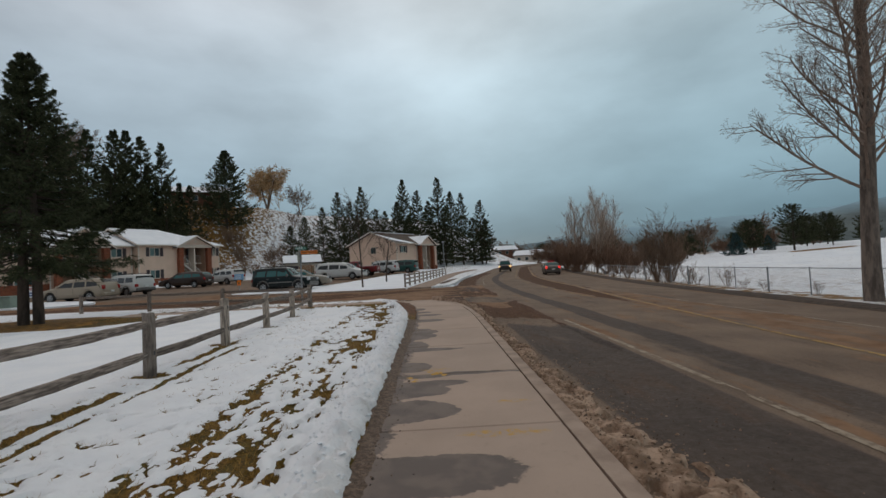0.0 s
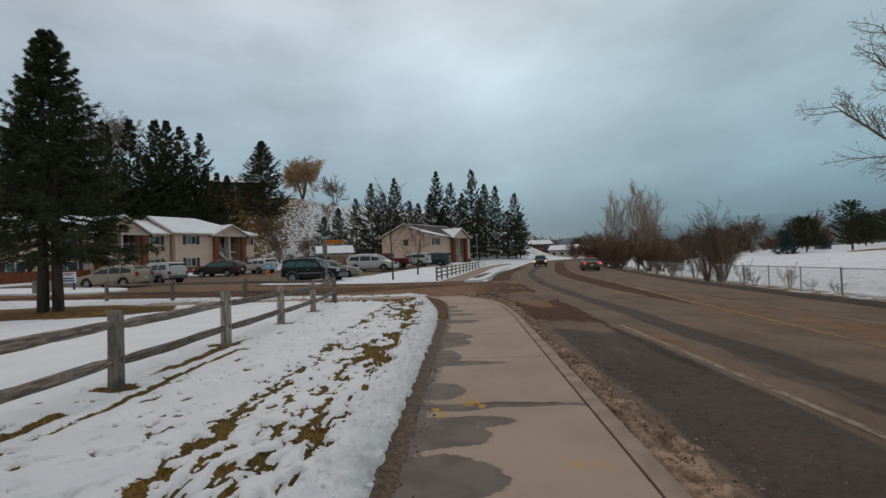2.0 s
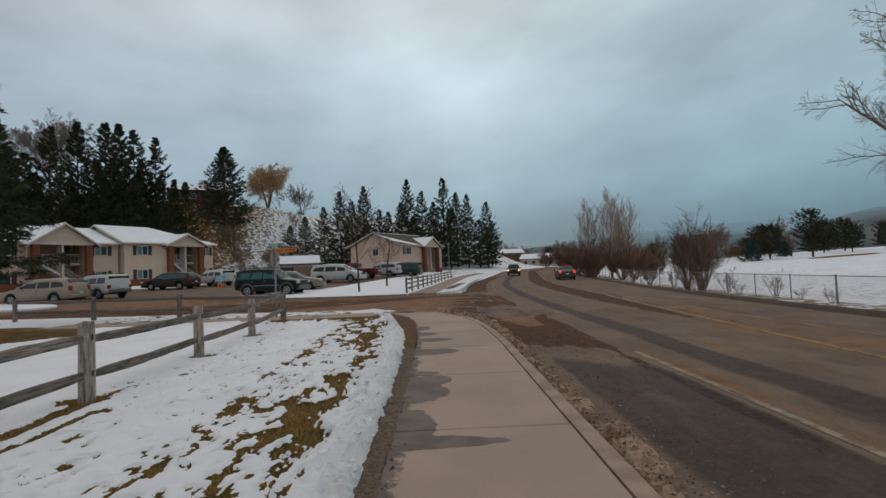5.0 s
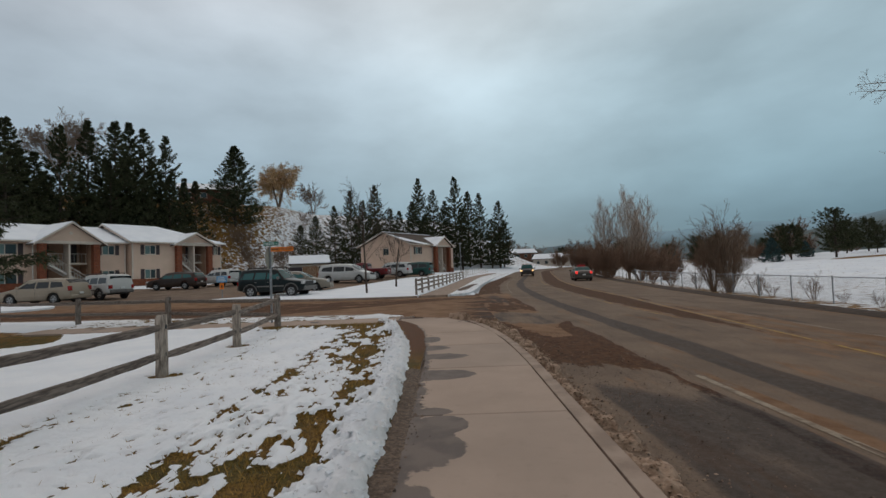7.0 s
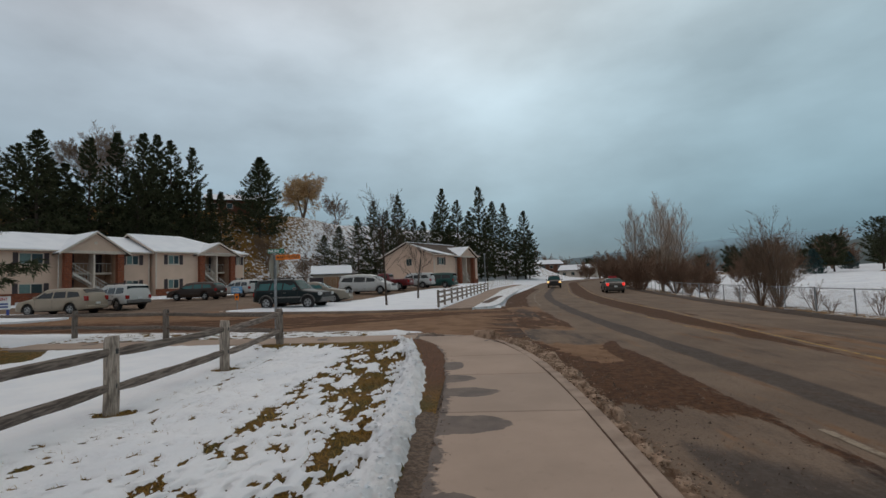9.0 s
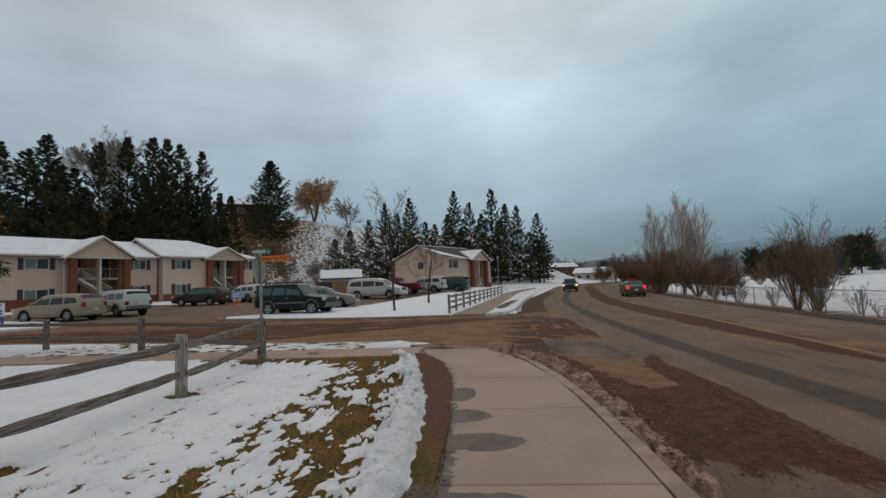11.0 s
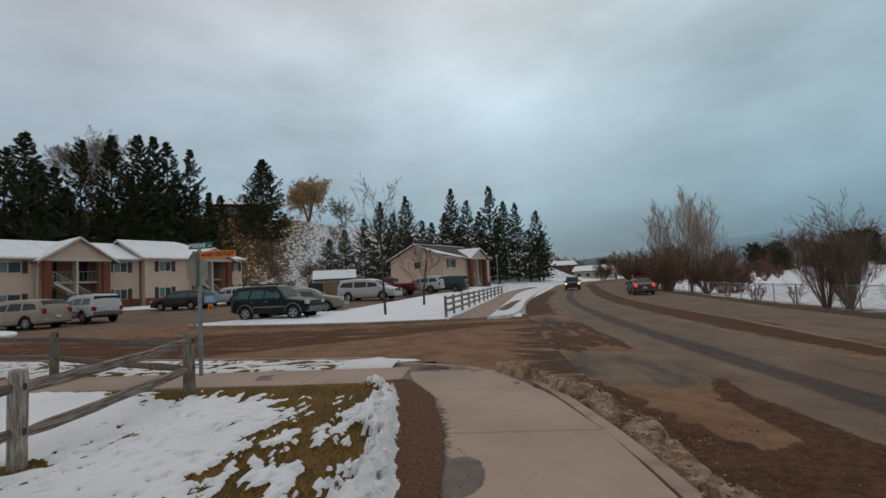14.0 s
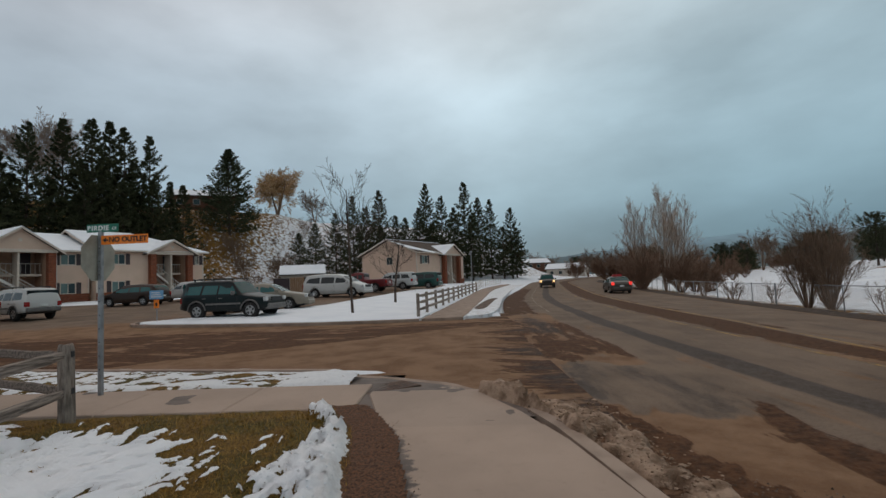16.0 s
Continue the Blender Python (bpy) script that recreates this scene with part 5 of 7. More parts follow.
for k in range(3):
    part("text_bar", box((-0.26, -0.034, 1.06 + 0.09 * k), (0.26 - 0.05 * k, -0.031, 1.10 + 0.09 * k)), SIGN_WHITE, bsign)

rent = thing("rent_sign", pose(-28.2, 35.3, land1(-28.2, 35.3), 0, 0, 12), "white for rent board on two posts in the snow", "sign")
for x in (-0.5, 0.5):
    part("post", box((x - 0.06, -0.05, -0.1), (x + 0.06, 0.05, 1.22), 0.01), INK_BLUE, rent)
board = part("board", box((-0.68, -0.08, 0.52), (0.68, -0.052, 1.28), 0.006), SIGN_WHITE, rent, "white lettered board")
letters("FOR RENT", 0.235, INK_RED, board, pose(0, -0.0835, 1.12, 90, 0, 0))
for k in range(2):
    part("text_bar", box((-0.55, -0.085, 0.62 + 0.17 * k), (0.55, -0.0815, 0.72 + 0.17 * k)), INK_BLUE, board)

GREEN_BOX = plain("dull_green_enamel", (0.20, 0.25, 0.20), (0.16, 0.20, 0.165), 3, 0.55)
util = thing("utility_box", pose(-28.3, 33.6, land1(-28.3, 33.6), 0, 0, 8), "pale green metal utility box in the snow", "utility box")
part("body", box((-0.45, -0.4, -0.1), (0.45, 0.4, 0.72), 0.03), GREEN_BOX, util)
part("lid", box((-0.48, -0.43, 0.70), (0.48, 0.43, 0.80), 0.03), GREEN_BOX, util)

lp = thing("street_lamp", pose(1.77, 96.7, land1(1.77, 96.7)), "slim pale street lamp beside the walk", "street lamp")
part("pole", tube((0, 0, -0.2), (0, 0, 5.3), 0.10, 0.07, 8), METAL_GALV, lp)
part("head", box((-0.22, -0.25, 5.25), (0.22, 0.25, 5.5), 0.06), METAL_GALV, lp)

# ---- buildings ----
def wall_with_holes(x0, x1, z0, z1, y0, y1, holes):
    """A wall along x, pierced by holes (xa, xb, za, zb)."""
    xs = sorted({x0, x1, *[h[0] for h in holes], *[h[1] for h in holes]})
    zs = sorted({z0, z1, *[h[2] for h in holes], *[h[3] for h in holes]})
    bm = bmesh.new()
    for xa, xb in zip(xs[:-1], xs[1:]):
        runs = []
        for za, zb in zip(zs[:-1], zs[1:]):
            cx, cz = (xa + xb) / 2, (za + zb) / 2
            if any(h[0] < cx < h[1] and h[2] < cz < h[3] for h in holes):
                continue
            if runs and abs(runs[-1][1] - za) < 1e-6:
                runs[-1][1] = zb
            else:
                runs.append([za, zb])
        for za, zb in runs:
            add_box(bm, (xa, y0, za), (xb, y1, zb))
    bmesh.ops.remove_doubles(bm, verts=bm.verts, dist=0.0005)
    return bm


def add_window(parent, xa, xb, za, zb, y, shutters=True, blind=True):
    """A sliding window in its opening: frame, mullion, two panes, sill, and dark shutters."""
    w = part("window", wall_with_holes(xa, xb, za, zb, y - 0.03, y + 0.06, [(xa + 0.06, (xa + xb) / 2 - 0.03, za + 0.06, zb - 0.06), ((xa + xb) / 2 + 0.03, xb - 0.06, za + 0.06, zb - 0.06)]), TRIM, parent)
    part("pane", box((xa + 0.06, y + 0.02, za + 0.06), ((xa + xb) / 2 - 0.03, y + 0.03, zb - 0.06)), CURTAIN if blind else GLASS, w)
    part("pane", box(((xa + xb) / 2 + 0.03, y + 0.02, za + 0.06), (xb - 0.06, y + 0.03, zb - 0.06)), GLASS if blind else CURTAIN, w)
    part("sill", box((xa - 0.05, y - 0.07, za - 0.06), (xb + 0.05, y - 0.005, za)), TRIM, w)
    if shutters:
        for s0, s1 in ((xa - 0.46, xa - 0.05), (xb + 0.05, xb + 0.46)):
            sh = part("shutter", box((s0, y - 0.045, za - 0.03), (s1, y - 0.003, zb + 0.03), 0.008), SHUTTER, w)
    return w


def slope_roof(parent, pts, thick, material, name="roof", label=""):
    """A roof plane through its corner points, with thickness downwards."""
    bm = bmesh.new()
    a = [bm.verts.new(p) for p in pts]
    b = [bm.verts.new((p[0], p[1], p[2] - thick)) for p in pts]
    bm.faces.new(a)
    bm.faces.new(b[::-1])
    k = len(pts)
    for i in range(k):
        bm.faces.new((a[i], b[i], b[(i + 1) % k], a[(i + 1) % k]))
    bmesh.ops.recalc_face_normals(bm, faces=bm.faces)
    return part(name, bm, material, parent, label)


def brick_panel(parent, name, x0, x1, y0, y1, z0, z1, coarse=1):
    """A pier or plinth of brick courses with recessed joints, front and sides."""
    core = part(name, box((x0 + 0.012, y0 + 0.012, z0), (x1 - 0.012, y1 - 0.012, z1)), MORTAR, parent, "red brown brick")
    bm = bmesh.new()
    h, L = 0.20 * coarse, 0.42 * coarse
    row, z = 0, z0
    while z < z1 - 0.02:
        zt = min(z + h - 0.015, z1)
        off = (row % 2) * L / 2
        x = x0 - off
        while x < x1:
            xa, xb = max(x, x0), min(x + L - 0.015, x1)
            if xb - xa > 0.03:
                add_box(bm, (xa, y0, z), (xb, y0 + 0.05, zt))
            x += L
        add_box(bm, (x0, y0 + 0.06, z), (x0 + 0.05, y1, zt))
        add_box(bm, (x1 - 0.05, y0 + 0.06, z), (x1, y1, zt))
        row += 1
        z += h
    b = part("brickwork", bm, BRICK, core)
    b["kind"] = "stuff"
    return core


def stair(parent, x0, x1, y0, z0, z1, run, toward=1):
    """A flight rising along x behind y0, with white rails and balusters."""
    n = 14
    for k in range(n):
        xa = x0 + (x1 - x0) * k / n
        xb = x0 + (x1 - x0) * (k + 1) / n
        zt = z0 + (z1 - z0) * (k + 1) / n
        part("step", box((min(xa, xb), y0, zt - 0.05), (max(xa, xb) + 0.03, y0 + 1.1, zt), 0.005), TRIM, parent)
    for yy in (y0 - 0.02, y0 + 1.12):
        part("stringer", prism([(x0, z0 - 0.02), (x0, z0 + 0.22), (x1, z1 + 0.1), (x1, z1 - 0.18)], "y", yy - 0.02, yy + 0.02), RAIL_WHITE, parent)
        rail = part("handrail", tube((x0, yy, z0 + 1.05), (x1, yy, z1 + 0.95), 0.035, n=6), RAIL_WHITE, parent)
        for k in range(n + 1):
            x = x0 + (x1 - x0) * k / n
            zz = z0 + (z1 - z0) * k / n
            part("baluster", tube((x, yy, zz + 0.1), (x, yy, zz + 1.02), 0.016, n=5), RAIL_WHITE, rail)


def porch(parent, x0, x1, fwd, eave, peak, base, deep=2.4):
    """A gabled stair porch: brick piers, beam, gable, snow-laden roof, open stair."""
    xm, ov = (x0 + x1) / 2, 0.45
    yb = deep
    brick_panel(parent, "pier", x0 + 0.15, x0 + 0.75, -fwd, -fwd + 0.6, base, eave - 0.25)
    brick_panel(parent, "pier", x1 - 0.75, x1 - 0.15, -fwd, -fwd + 0.6, base, eave - 0.25)
    part("beam", box((x0, -fwd - 0.02, eave - 0.28), (x1, -fwd + 0.62, eave), 0.02), TRIM, parent)
    part("gable", prism([(x0 - 0.1, eave), (x1 + 0.1, eave), (xm, peak - 0.1)], "y", -fwd + 0.02, -fwd + 0.2), SIDING, parent, "peach siding gable")
    part("vent", tube((xm, -fwd + 0.03, eave + 0.42 * (peak - eave)), (xm, -fwd - 0.015, eave + 0.42 * (peak - eave)), 0.16, n=14), TRIM, parent)
    for s in (-1, 1):
        xe = xm + s * ((x1 - x0) / 2 + ov)
        ze = eave - ov * (peak - eave) / ((x1 - x0) / 2)
        r = slope_roof(parent, [(xm, -fwd - 0.35, peak), (xe, -fwd - 0.35, ze), (xe, 3.2, ze), (xm, 4.6, peak)], 0.14, ROOF_BROWN)
        slope_roof(r, [(xm, -fwd - 0.30, peak + 0.10), (xe - s * 0.05, -fwd - 0.30, ze + 0.10), (xe - s * 0.05, 3.2, ze + 0.10), (xm, 4.6, peak + 0.10)], 0.09, SNOW, "snow_cover", "snow on the roof")
        part("fascia", prism([(xm, peak - 0.16), (xm, peak + 0.02), (xe, ze + 0.02), (xe, ze - 0.16)], "y", -fwd - 0.40, -fwd - 0.345), TRIM, parent)
        part("downpipe", tube((xm + s * ((x1 - x0) / 2 + 0.12), -fwd + 0.7, base), (xm + s * ((x1 - x0) / 2 + 0.12), -fwd + 0.7, eave), 0.05, n=6), RAIL_WHITE, parent)
    # recess: back and side walls with shade in their colour, landing, doors
    part("recess_wall", box((x0 + 0.75, yb, base), (x1 - 0.75, yb + 0.15, eave)), INNER_SHADE, parent)
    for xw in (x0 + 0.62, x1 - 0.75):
        part("recess_wall", box((xw, -fwd + 0.6, base), (xw + 0.12, yb, eave)), INNER_SHADE, parent)
    part("landing", box((x0 + 0.75, 0.9, base + 2.55), (x1 - 0.75, yb, base + 2.75)), TRIM, parent)
    part("divider", box((xm - 0.1, -fwd + 0.25, base), (xm + 0.05, 0.9, eave - 0.28)), TRIM, parent)
    for xa, za in ((x0 + 1.1, base + 0.05), (x0 + 1.1, base + 2.75), (x1 - 2.0, base + 2.75)):
        d = part("door", box((xa, yb - 0.06, za), (xa + 0.9, yb - 0.003, za + 2.0), 0.01), SHUTTER, parent, "dark brown door")
        part("knob", tube((xa + 0.8, yb - 0.06, za + 0.98), (xa + 0.8, yb - 0.11, za + 0.98), 0.03, n=8), RIM, d)
    stair(parent, x1 - 0.95, x0 + 1.1, -fwd + 0.75, base + 0.1, base + 2.7, 1)
    part("rail", tube((x0 + 0.8, 0.92, base + 3.7), (x1 - 0.8, 0.92, base + 3.7), 0.03, n=6), RAIL_WHITE, parent)
    for k in range(12):
        x = x0 + 0.9 + k * (x1 - x0 - 1.8) / 11
        part("baluster", tube((x, 0.92, base + 2.75), (x, 0.92, base + 3.7), 0.016, n=5), RAIL_WHITE, parent)


def apartments(name, m, label, x0, x1, width, y0, eave, ridge, windows, porches, hip_right=False, snow=SNOW, bare=None, gable_wins=()):
    """A two-storey block: local x along its front, y into the house, z up from its ground."""
    b = thing(name, m, label, "apartment building")
    # each porch is an opening in the front wall
    holes = [(a, c, z0, z1) for a, c, z0, z1 in windows] + [(p0 + 0.75, p1 - 0.75, 0.0, eave - 0.02) for p0, p1, f, pk in porches]
    part("wall", wall_with_holes(x0, x1, -0.5, eave, y0, y0 + 0.2, holes), SIDING, b)
    part("wall", box((x0, y0 + width - 0.2, -0.5), (x1, y0 + width, eave)), SIDING, b)
    for xe, s in ((x0, 1), (x1 - 0.2, 1)):
        gh = [(y0 + ga, y0 + gb, z0, z1) for ga, gb, z0, z1 in gable_wins] if xe == x0 else []
        bm = wall_with_holes(y0 + 0.2, y0 + width - 0.2, -0.5, eave, 0, 0.2, gh)
        bmesh.ops.transform(bm, matrix=Matrix(((0, 1, 0, xe), (1, 0, 0, 0), (0, 0, 1, 0), (0, 0, 0, 1))), verts=bm.verts)
        bmesh.ops.recalc_face_normals(bm, faces=bm.faces)
        part("wall", bm, SIDING, b)
    for a, c, z0, z1 in windows:
        add_window(b, a, c, z0, z1, y0, blind=(a * 7 % 2 > 0.6))
    for ga, gb, z0, z1 in gable_wins:
        w = part("window", box((x0 - 0.03, y0 + ga, z0), (x0 + 0.05, y0 + gb, z1), 0.01), TRIM, b)
        part("pane", box((x0 - 0.04, y0 + ga + 0.07, z0 + 0.07), (x0 - 0.02, (2 * y0 + ga + gb) / 2 - 0.02, z1 - 0.07)), GLASS, w)
        part("pane", box((x0 - 0.04, (2 * y0 + ga + gb) / 2 + 0.02, z0 + 0.07), (x0 - 0.02, y0 + gb - 0.07, z1 - 0.07)), GLASS, w)
    # floors and inner wall take the same tone with painted shade
    part("floor", box((x0 + 0.2, y0 + 0.2, -0.5), (x1 - 0.2, y0 + width - 0.2, 0.02)), INNER_SHADE, b)
    part("floor", box((x0 + 0.2, y0 + 3.0, 2.55), (x1 - 0.2, y0 + width - 0.2, 2.7)), INNER_SHADE, b)
    part("inner_wall", box((x0 + 0.2, y0 + 2.7, 0.0), (x1 - 0.2, y0 + 2.85, eave)), INNER_SHADE, b)
    # brick plinth, corner boards, frieze
    segs, xs = [], x0
    for p0, p1, f, pk in sorted(porches):
        segs.append((xs, p0 + 0.1)); xs = p1 - 0.1
    segs.append((xs, x1))
    for a, c in segs:
        if c - a > 0.5:
            brick_panel(b, "plinth", a, c, y0 - 0.09, y0 - 0.005, -0.4, 0.78, 1.0)
    for xc in (x0 - 0.02, x1 - 0.12):
        part("corner_board", box((xc, y0 - 0.03, 0.78), (xc + 0.14, y0 + 0.1, eave)), TRIM, b)
    part("gutter", box((x0 - 0.4, y0 - 0.62, eave - 0.12), (x1 + 0.4, y0 - 0.50, eave + 0.02), 0.02), TRIM, b)
    part("soffit", box((x0 - 0.4, y0 - 0.5, eave - 0.08), (x1 + 0.4, y0, eave - 0.03)), TRIM, b)
    ym, ov = y0 + width / 2, 0.55
    ze = eave - ov * (ridge - eave) / (width / 2) * 0.0
    xl, xr = x0 - 0.45, x1 + 0.45
    xr_r = x1 - width / 2 if hip_right else xr
    mat_f = bare or snow
    f = slope_roof(b, [(xl, y0 - ov, ze), (xr, y0 - ov, ze), (xr_r, ym, ridge), (xl, ym, ridge)], 0.16, ROOF_BROWN, label="brown shingle roof")
    if bare is None:
        slope_roof(f, [(xl + 0.03, y0 - ov + 0.02, ze + 0.11), (xr - 0.03, y0 - ov + 0.02, ze + 0.11), (xr_r, ym, ridge + 0.11), (xl + 0.03, ym, ridge + 0.11)], 0.10, SNOW, "snow_cover", "snow on the roof")
    else:
        slope_roof(f, [(xl + 0.05, y0 - ov + 1.6, ze + (ridge - ze) * 0.30 + 0.07), (xl + 4.2, y0 - ov + 0.1, ze + 0.07), (xl + 6.4, y0 - ov + 0.3, ze + 0.12), (xl + 3.0, y0 + 1.5, ze + (ridge - ze) * 0.36 + 0.06), (xl + 0.05, ym - 0.8, ridge - 0.30)], 0.06, SNOW, "snow_cover", "patch of snow left on the roof")
    r = slope_roof(b, [(xl, y0 + width + ov, ze), (xr, y0 + width + ov, ze), (xr_r, ym, ridge), (xl, ym, ridge)], 0.16, ROOF_BROWN)
    slope_roof(r, [(xl, y0 + width + ov, ze + 0.11), (xr, y0 + width + ov, ze + 0.11), (xr_r, ym, ridge + 0.11), (xl, ym, ridge + 0.11)], 0.10, SNOW, "snow_cover", "snow on the roof")
    if hip_right:
        h = slope_roof(b, [(xr, y0 - ov, ze), (xr, y0 + width + ov, ze), (xr_r, ym, ridge)], 0.16, ROOF_BROWN)
        slope_roof(h, [(xr, y0 - ov, ze + 0.11), (xr, y0 + width + ov, ze + 0.11), (xr_r, ym, ridge + 0.11)], 0.10, SNOW, "snow_cover", "snow on the roof")
    for xe in ((x0,) if hip_right else (x0, x1 - 0.2)):
        part("gable", prism([(y0, eave), (y0 + width, eave), (ym, ridge - 0.18)], "x", xe, xe + 0.2), SIDING, b, "peach siding gable")
        for yy, s in ((y0 - ov, 1), (y0 + width + ov, -1)):
            part("rake", prism([(yy, ze - 0.14), (yy, ze + 0.02), (ym, ridge + 0.02), (ym, ridge - 0.14)], "x", (xl - 0.05 if xe == x0 else xr), (xl if xe == x0 else xr + 0.05)), TRIM, b)
    for p0, p1, fw, pk in porches:
        porch(b, p0, p1, fw, eave - 0.02, pk, 0.0)
    return b


M_A = Matrix(((0.475, -0.88, 0, -31.2), (0.88, 0.475, 0, 72.0), (0, 0, 1, 0.85), (0, 0, 0, 1)))
apartments("apartment_block", M_A, "two storey peach apartment block with snowy roof and brick porch", -11.5, 0.0, 11.0, 0.0, 5.05, 7.5,
           [(-10.1, -8.8, 3.65, 4.72), (-10.1, -8.8, 0.8, 1.9), (-1.05, -0.55, 3.65, 4.72), (-1.05, -0.55, 0.8, 1.9)], [(-6.6, -1.5, 0.55, 6.35)], hip_right=True)
apartments("apartment_block", M_A, "long peach apartment block with snowy roof and brick stair porch", -40.0, -11.75, 11.0, 0.9, 4.95, 7.1,
           [(-14.2, -12.9, 3.6, 4.65), (-14.2, -12.9, 0.78, 1.85), (-23.6, -21.7, 3.6, 4.65), (-23.6, -21.7, 0.5, 1.7), (-27.8, -26.2, 3.6, 4.65), (-27.8, -26.2, 0.5, 1.7), (-33.0, -31.4, 3.6, 4.65)], [(-20.6, -14.9, 0.5, 6.9)])
M_B = Matrix(((0.5, -0.866, 0, -6.6), (0.866, 0.5, 0, 86.0), (0, 0, 1, 0.75), (0, 0, 0, 1)))
apartments("apartment_block", M_B, "pale peach apartment block with brown roof and patches of snow", 0.0, 14.0, 10.5, 0.0, 4.9, 7.25,
           [(1.4, 2.9, 3.3, 4.5), (1.4, 2.9, 0.9, 1.9)], [(6.6, 12.0, 0.8, 6.4)], bare=ROOF_BROWN, gable_wins=((4.4, 5.6, 3.3, 4.5), (4.4, 5.6, 0.9, 1.9)))

# shed with snowy roof, trash enclosure
SHED_W = plain("cream_shed_siding", (0.50, 0.44, 0.37), (0.44, 0.38, 0.32), 3, 0.65)
M_S = pose(-19.9, 74.5, land1(-19.6, 74.5), 0, 0, 18) @ Matrix.Diagonal((0.8, 0.8, 0.95, 1))
shed = thing("shed", M_S, "cream storage shed with a snow covered roof", "shed")
part("wall", wall_with_holes(-3.2, 3.2, -0.3, 2.3, 0, 0.15, [(-0.2, 2.6, -0.3, 2.0)]), SHED_W, shed)
part("wall", box((-3.2, 4.2, -0.3), (3.2, 4.35, 2.3)), SHED_W, shed)
for xx in (-3.2, 3.05):
    part("wall", prism([(0.15, -0.3), (4.2, -0.3), (4.2, 2.3), (2.17, 3.25), (0.15, 2.3)], "x", xx, xx + 0.15), SHED_W, shed)
for k in range(2):
    d = part("door", box((-0.2 + 1.4 * k, 0.03, -0.1), (1.18 + 1.4 * k, 0.09, 2.0), 0.01), TRIM, shed)
    part("handle", box((1.05 + 0.25 * k, -0.01, 0.9), (1.09 + 0.25 * k, 0.03, 1.1), 0.005), BLACK, d)
for y0, s in ((-0.35, 1), (4.7, -1)):
    r = slope_roof(shed, [(-3.5, y0, 2.15), (3.5, y0, 2.15), (3.5, 2.17, 3.35), (-3.5, 2.17, 3.35)], 0.1, ROOF_BROWN)
    slope_roof(r, [(-3.5, y0, 2.26), (3.5, y0, 2.26), (3.5, 2.17, 3.46), (-3.5, 2.17, 3.46)], 0.1, SNOW, "snow_cover", "snow on the roof")
BOARD_TAN = plain("tan_boards", (0.30, 0.175, 0.10), (0.24, 0.14, 0.08), 5, 0.8)
trash = thing("trash_enclosure", pose(-16.6, 60.2, land1(-16.6, 60.2) - 0.1, 0, 0, 8), "tan board enclosure beside dark bins", "enclosure")
for k in range(9):
    part("board", box((0.05 + 0.17 * k, -0.03, 0.05), (0.20 + 0.17 * k, 0.02, 1.55), 0.008), BOARD_TAN, trash)
part("side", box((-1.5, -0.02, 0.1), (0.0, 0.05, 1.5), 0.02), SHUTTER, trash, "dark brown side screen")
part("side", box((1.55, -0.02, 0.0), (1.62, 2.0, 1.5), 0.02), BOARD_TAN, trash)
dump = thing("dumpster", pose(-13.9, 61.8, land1(-13.9, 61.8) - 0.11, 0, 0, 8), "dark blue dumpster with snow on its lid", "dumpster")
part("body", prism([(-0.9, 0.1), (0.9, 0.1), (1.0, 1.1), (-1.0, 1.35)], "y", 0, 1.4), plain("navy_enamel", (0.02, 0.035, 0.10), None, 4, 0.5), dump)
part("lid", prism([(-1.05, 1.36), (1.05, 1.10), (1.05, 1.20), (-1.05, 1.48)], "y", -0.05, 1.45), SNOW, dump, "snow on the lid")
for xx in (-0.7, 0.7):
    part("foot", box((xx - 0.1, 0.2, 0.0), (xx + 0.1, 1.2, 0.12)), BLACK, dump)

# houses far off
HOUSE_BROWN = plain("brown_house_siding", (0.16, 0.075, 0.045), (0.12, 0.055, 0.035), 3, 0.8)


def small_house(x, y, turn, w, d, h, wall, label, snow=True):
    z = land1(x, y)
    b = thing("house", pose(x, y, z - 0.2, 0, 0, turn), label, "house")
    part("wall", box((-w / 2, -d / 2, -0.5), (w / 2, d / 2, h)), wall, b)
    for s in (-1, 1):
        r = slope_roof(b, [(-w / 2 - 0.5, s * (d / 2 + 0.5), h - 0.1), (w / 2 + 0.5, s * (d / 2 + 0.5), h - 0.1), (w / 2 + 0.5, 0, h + d * 0.22), (-w / 2 - 0.5, 0, h + d * 0.22)], 0.15, ROOF_BROWN)
        if snow:
            slope_roof(r, [(-w / 2 - 0.5, s * (d / 2 + 0.5), h), (w / 2 + 0.5, s * (d / 2 + 0.5), h), (w / 2 + 0.5, 0, h + d * 0.22 + 0.1), (-w / 2 - 0.5, 0, h + d * 0.22 + 0.1)], 0.1, SNOW, "snow_cover")
    for xe in (-w / 2, w / 2 - 0.1):
        part("gable", prism([(-d / 2, h), (d / 2, h), (0, h + d * 0.22 - 0.1)], "x", xe, xe + 0.1), wall, b)
    for k in range(int(w // 3)):
        xx = -w / 2 + 1.2 + 3 * k
        wn = part("window", box((xx, -d / 2 - 0.05, 1.0), (xx + 1.3, -d / 2 - 0.002, 2.2), 0.02), TRIM, b)
        part("pane", box((xx + 0.08, -d / 2 - 0.06, 1.08), (xx + 1.22, -d / 2 - 0.045, 2.12)), GLASS, wn)
    return b


small_house(-54.0, 115.5, 25, 12, 8, 3.0, HOUSE_BROWN, "brown house on the hill above the bank")
small_house(38.0, 186.0, -25, 13, 8, 3.0, SHED_W, "cream house far along the road")
small_house(28.0, 196.0, 10, 9, 7, 2.8, HOUSE_BROWN, "low brown house beyond the road bend")

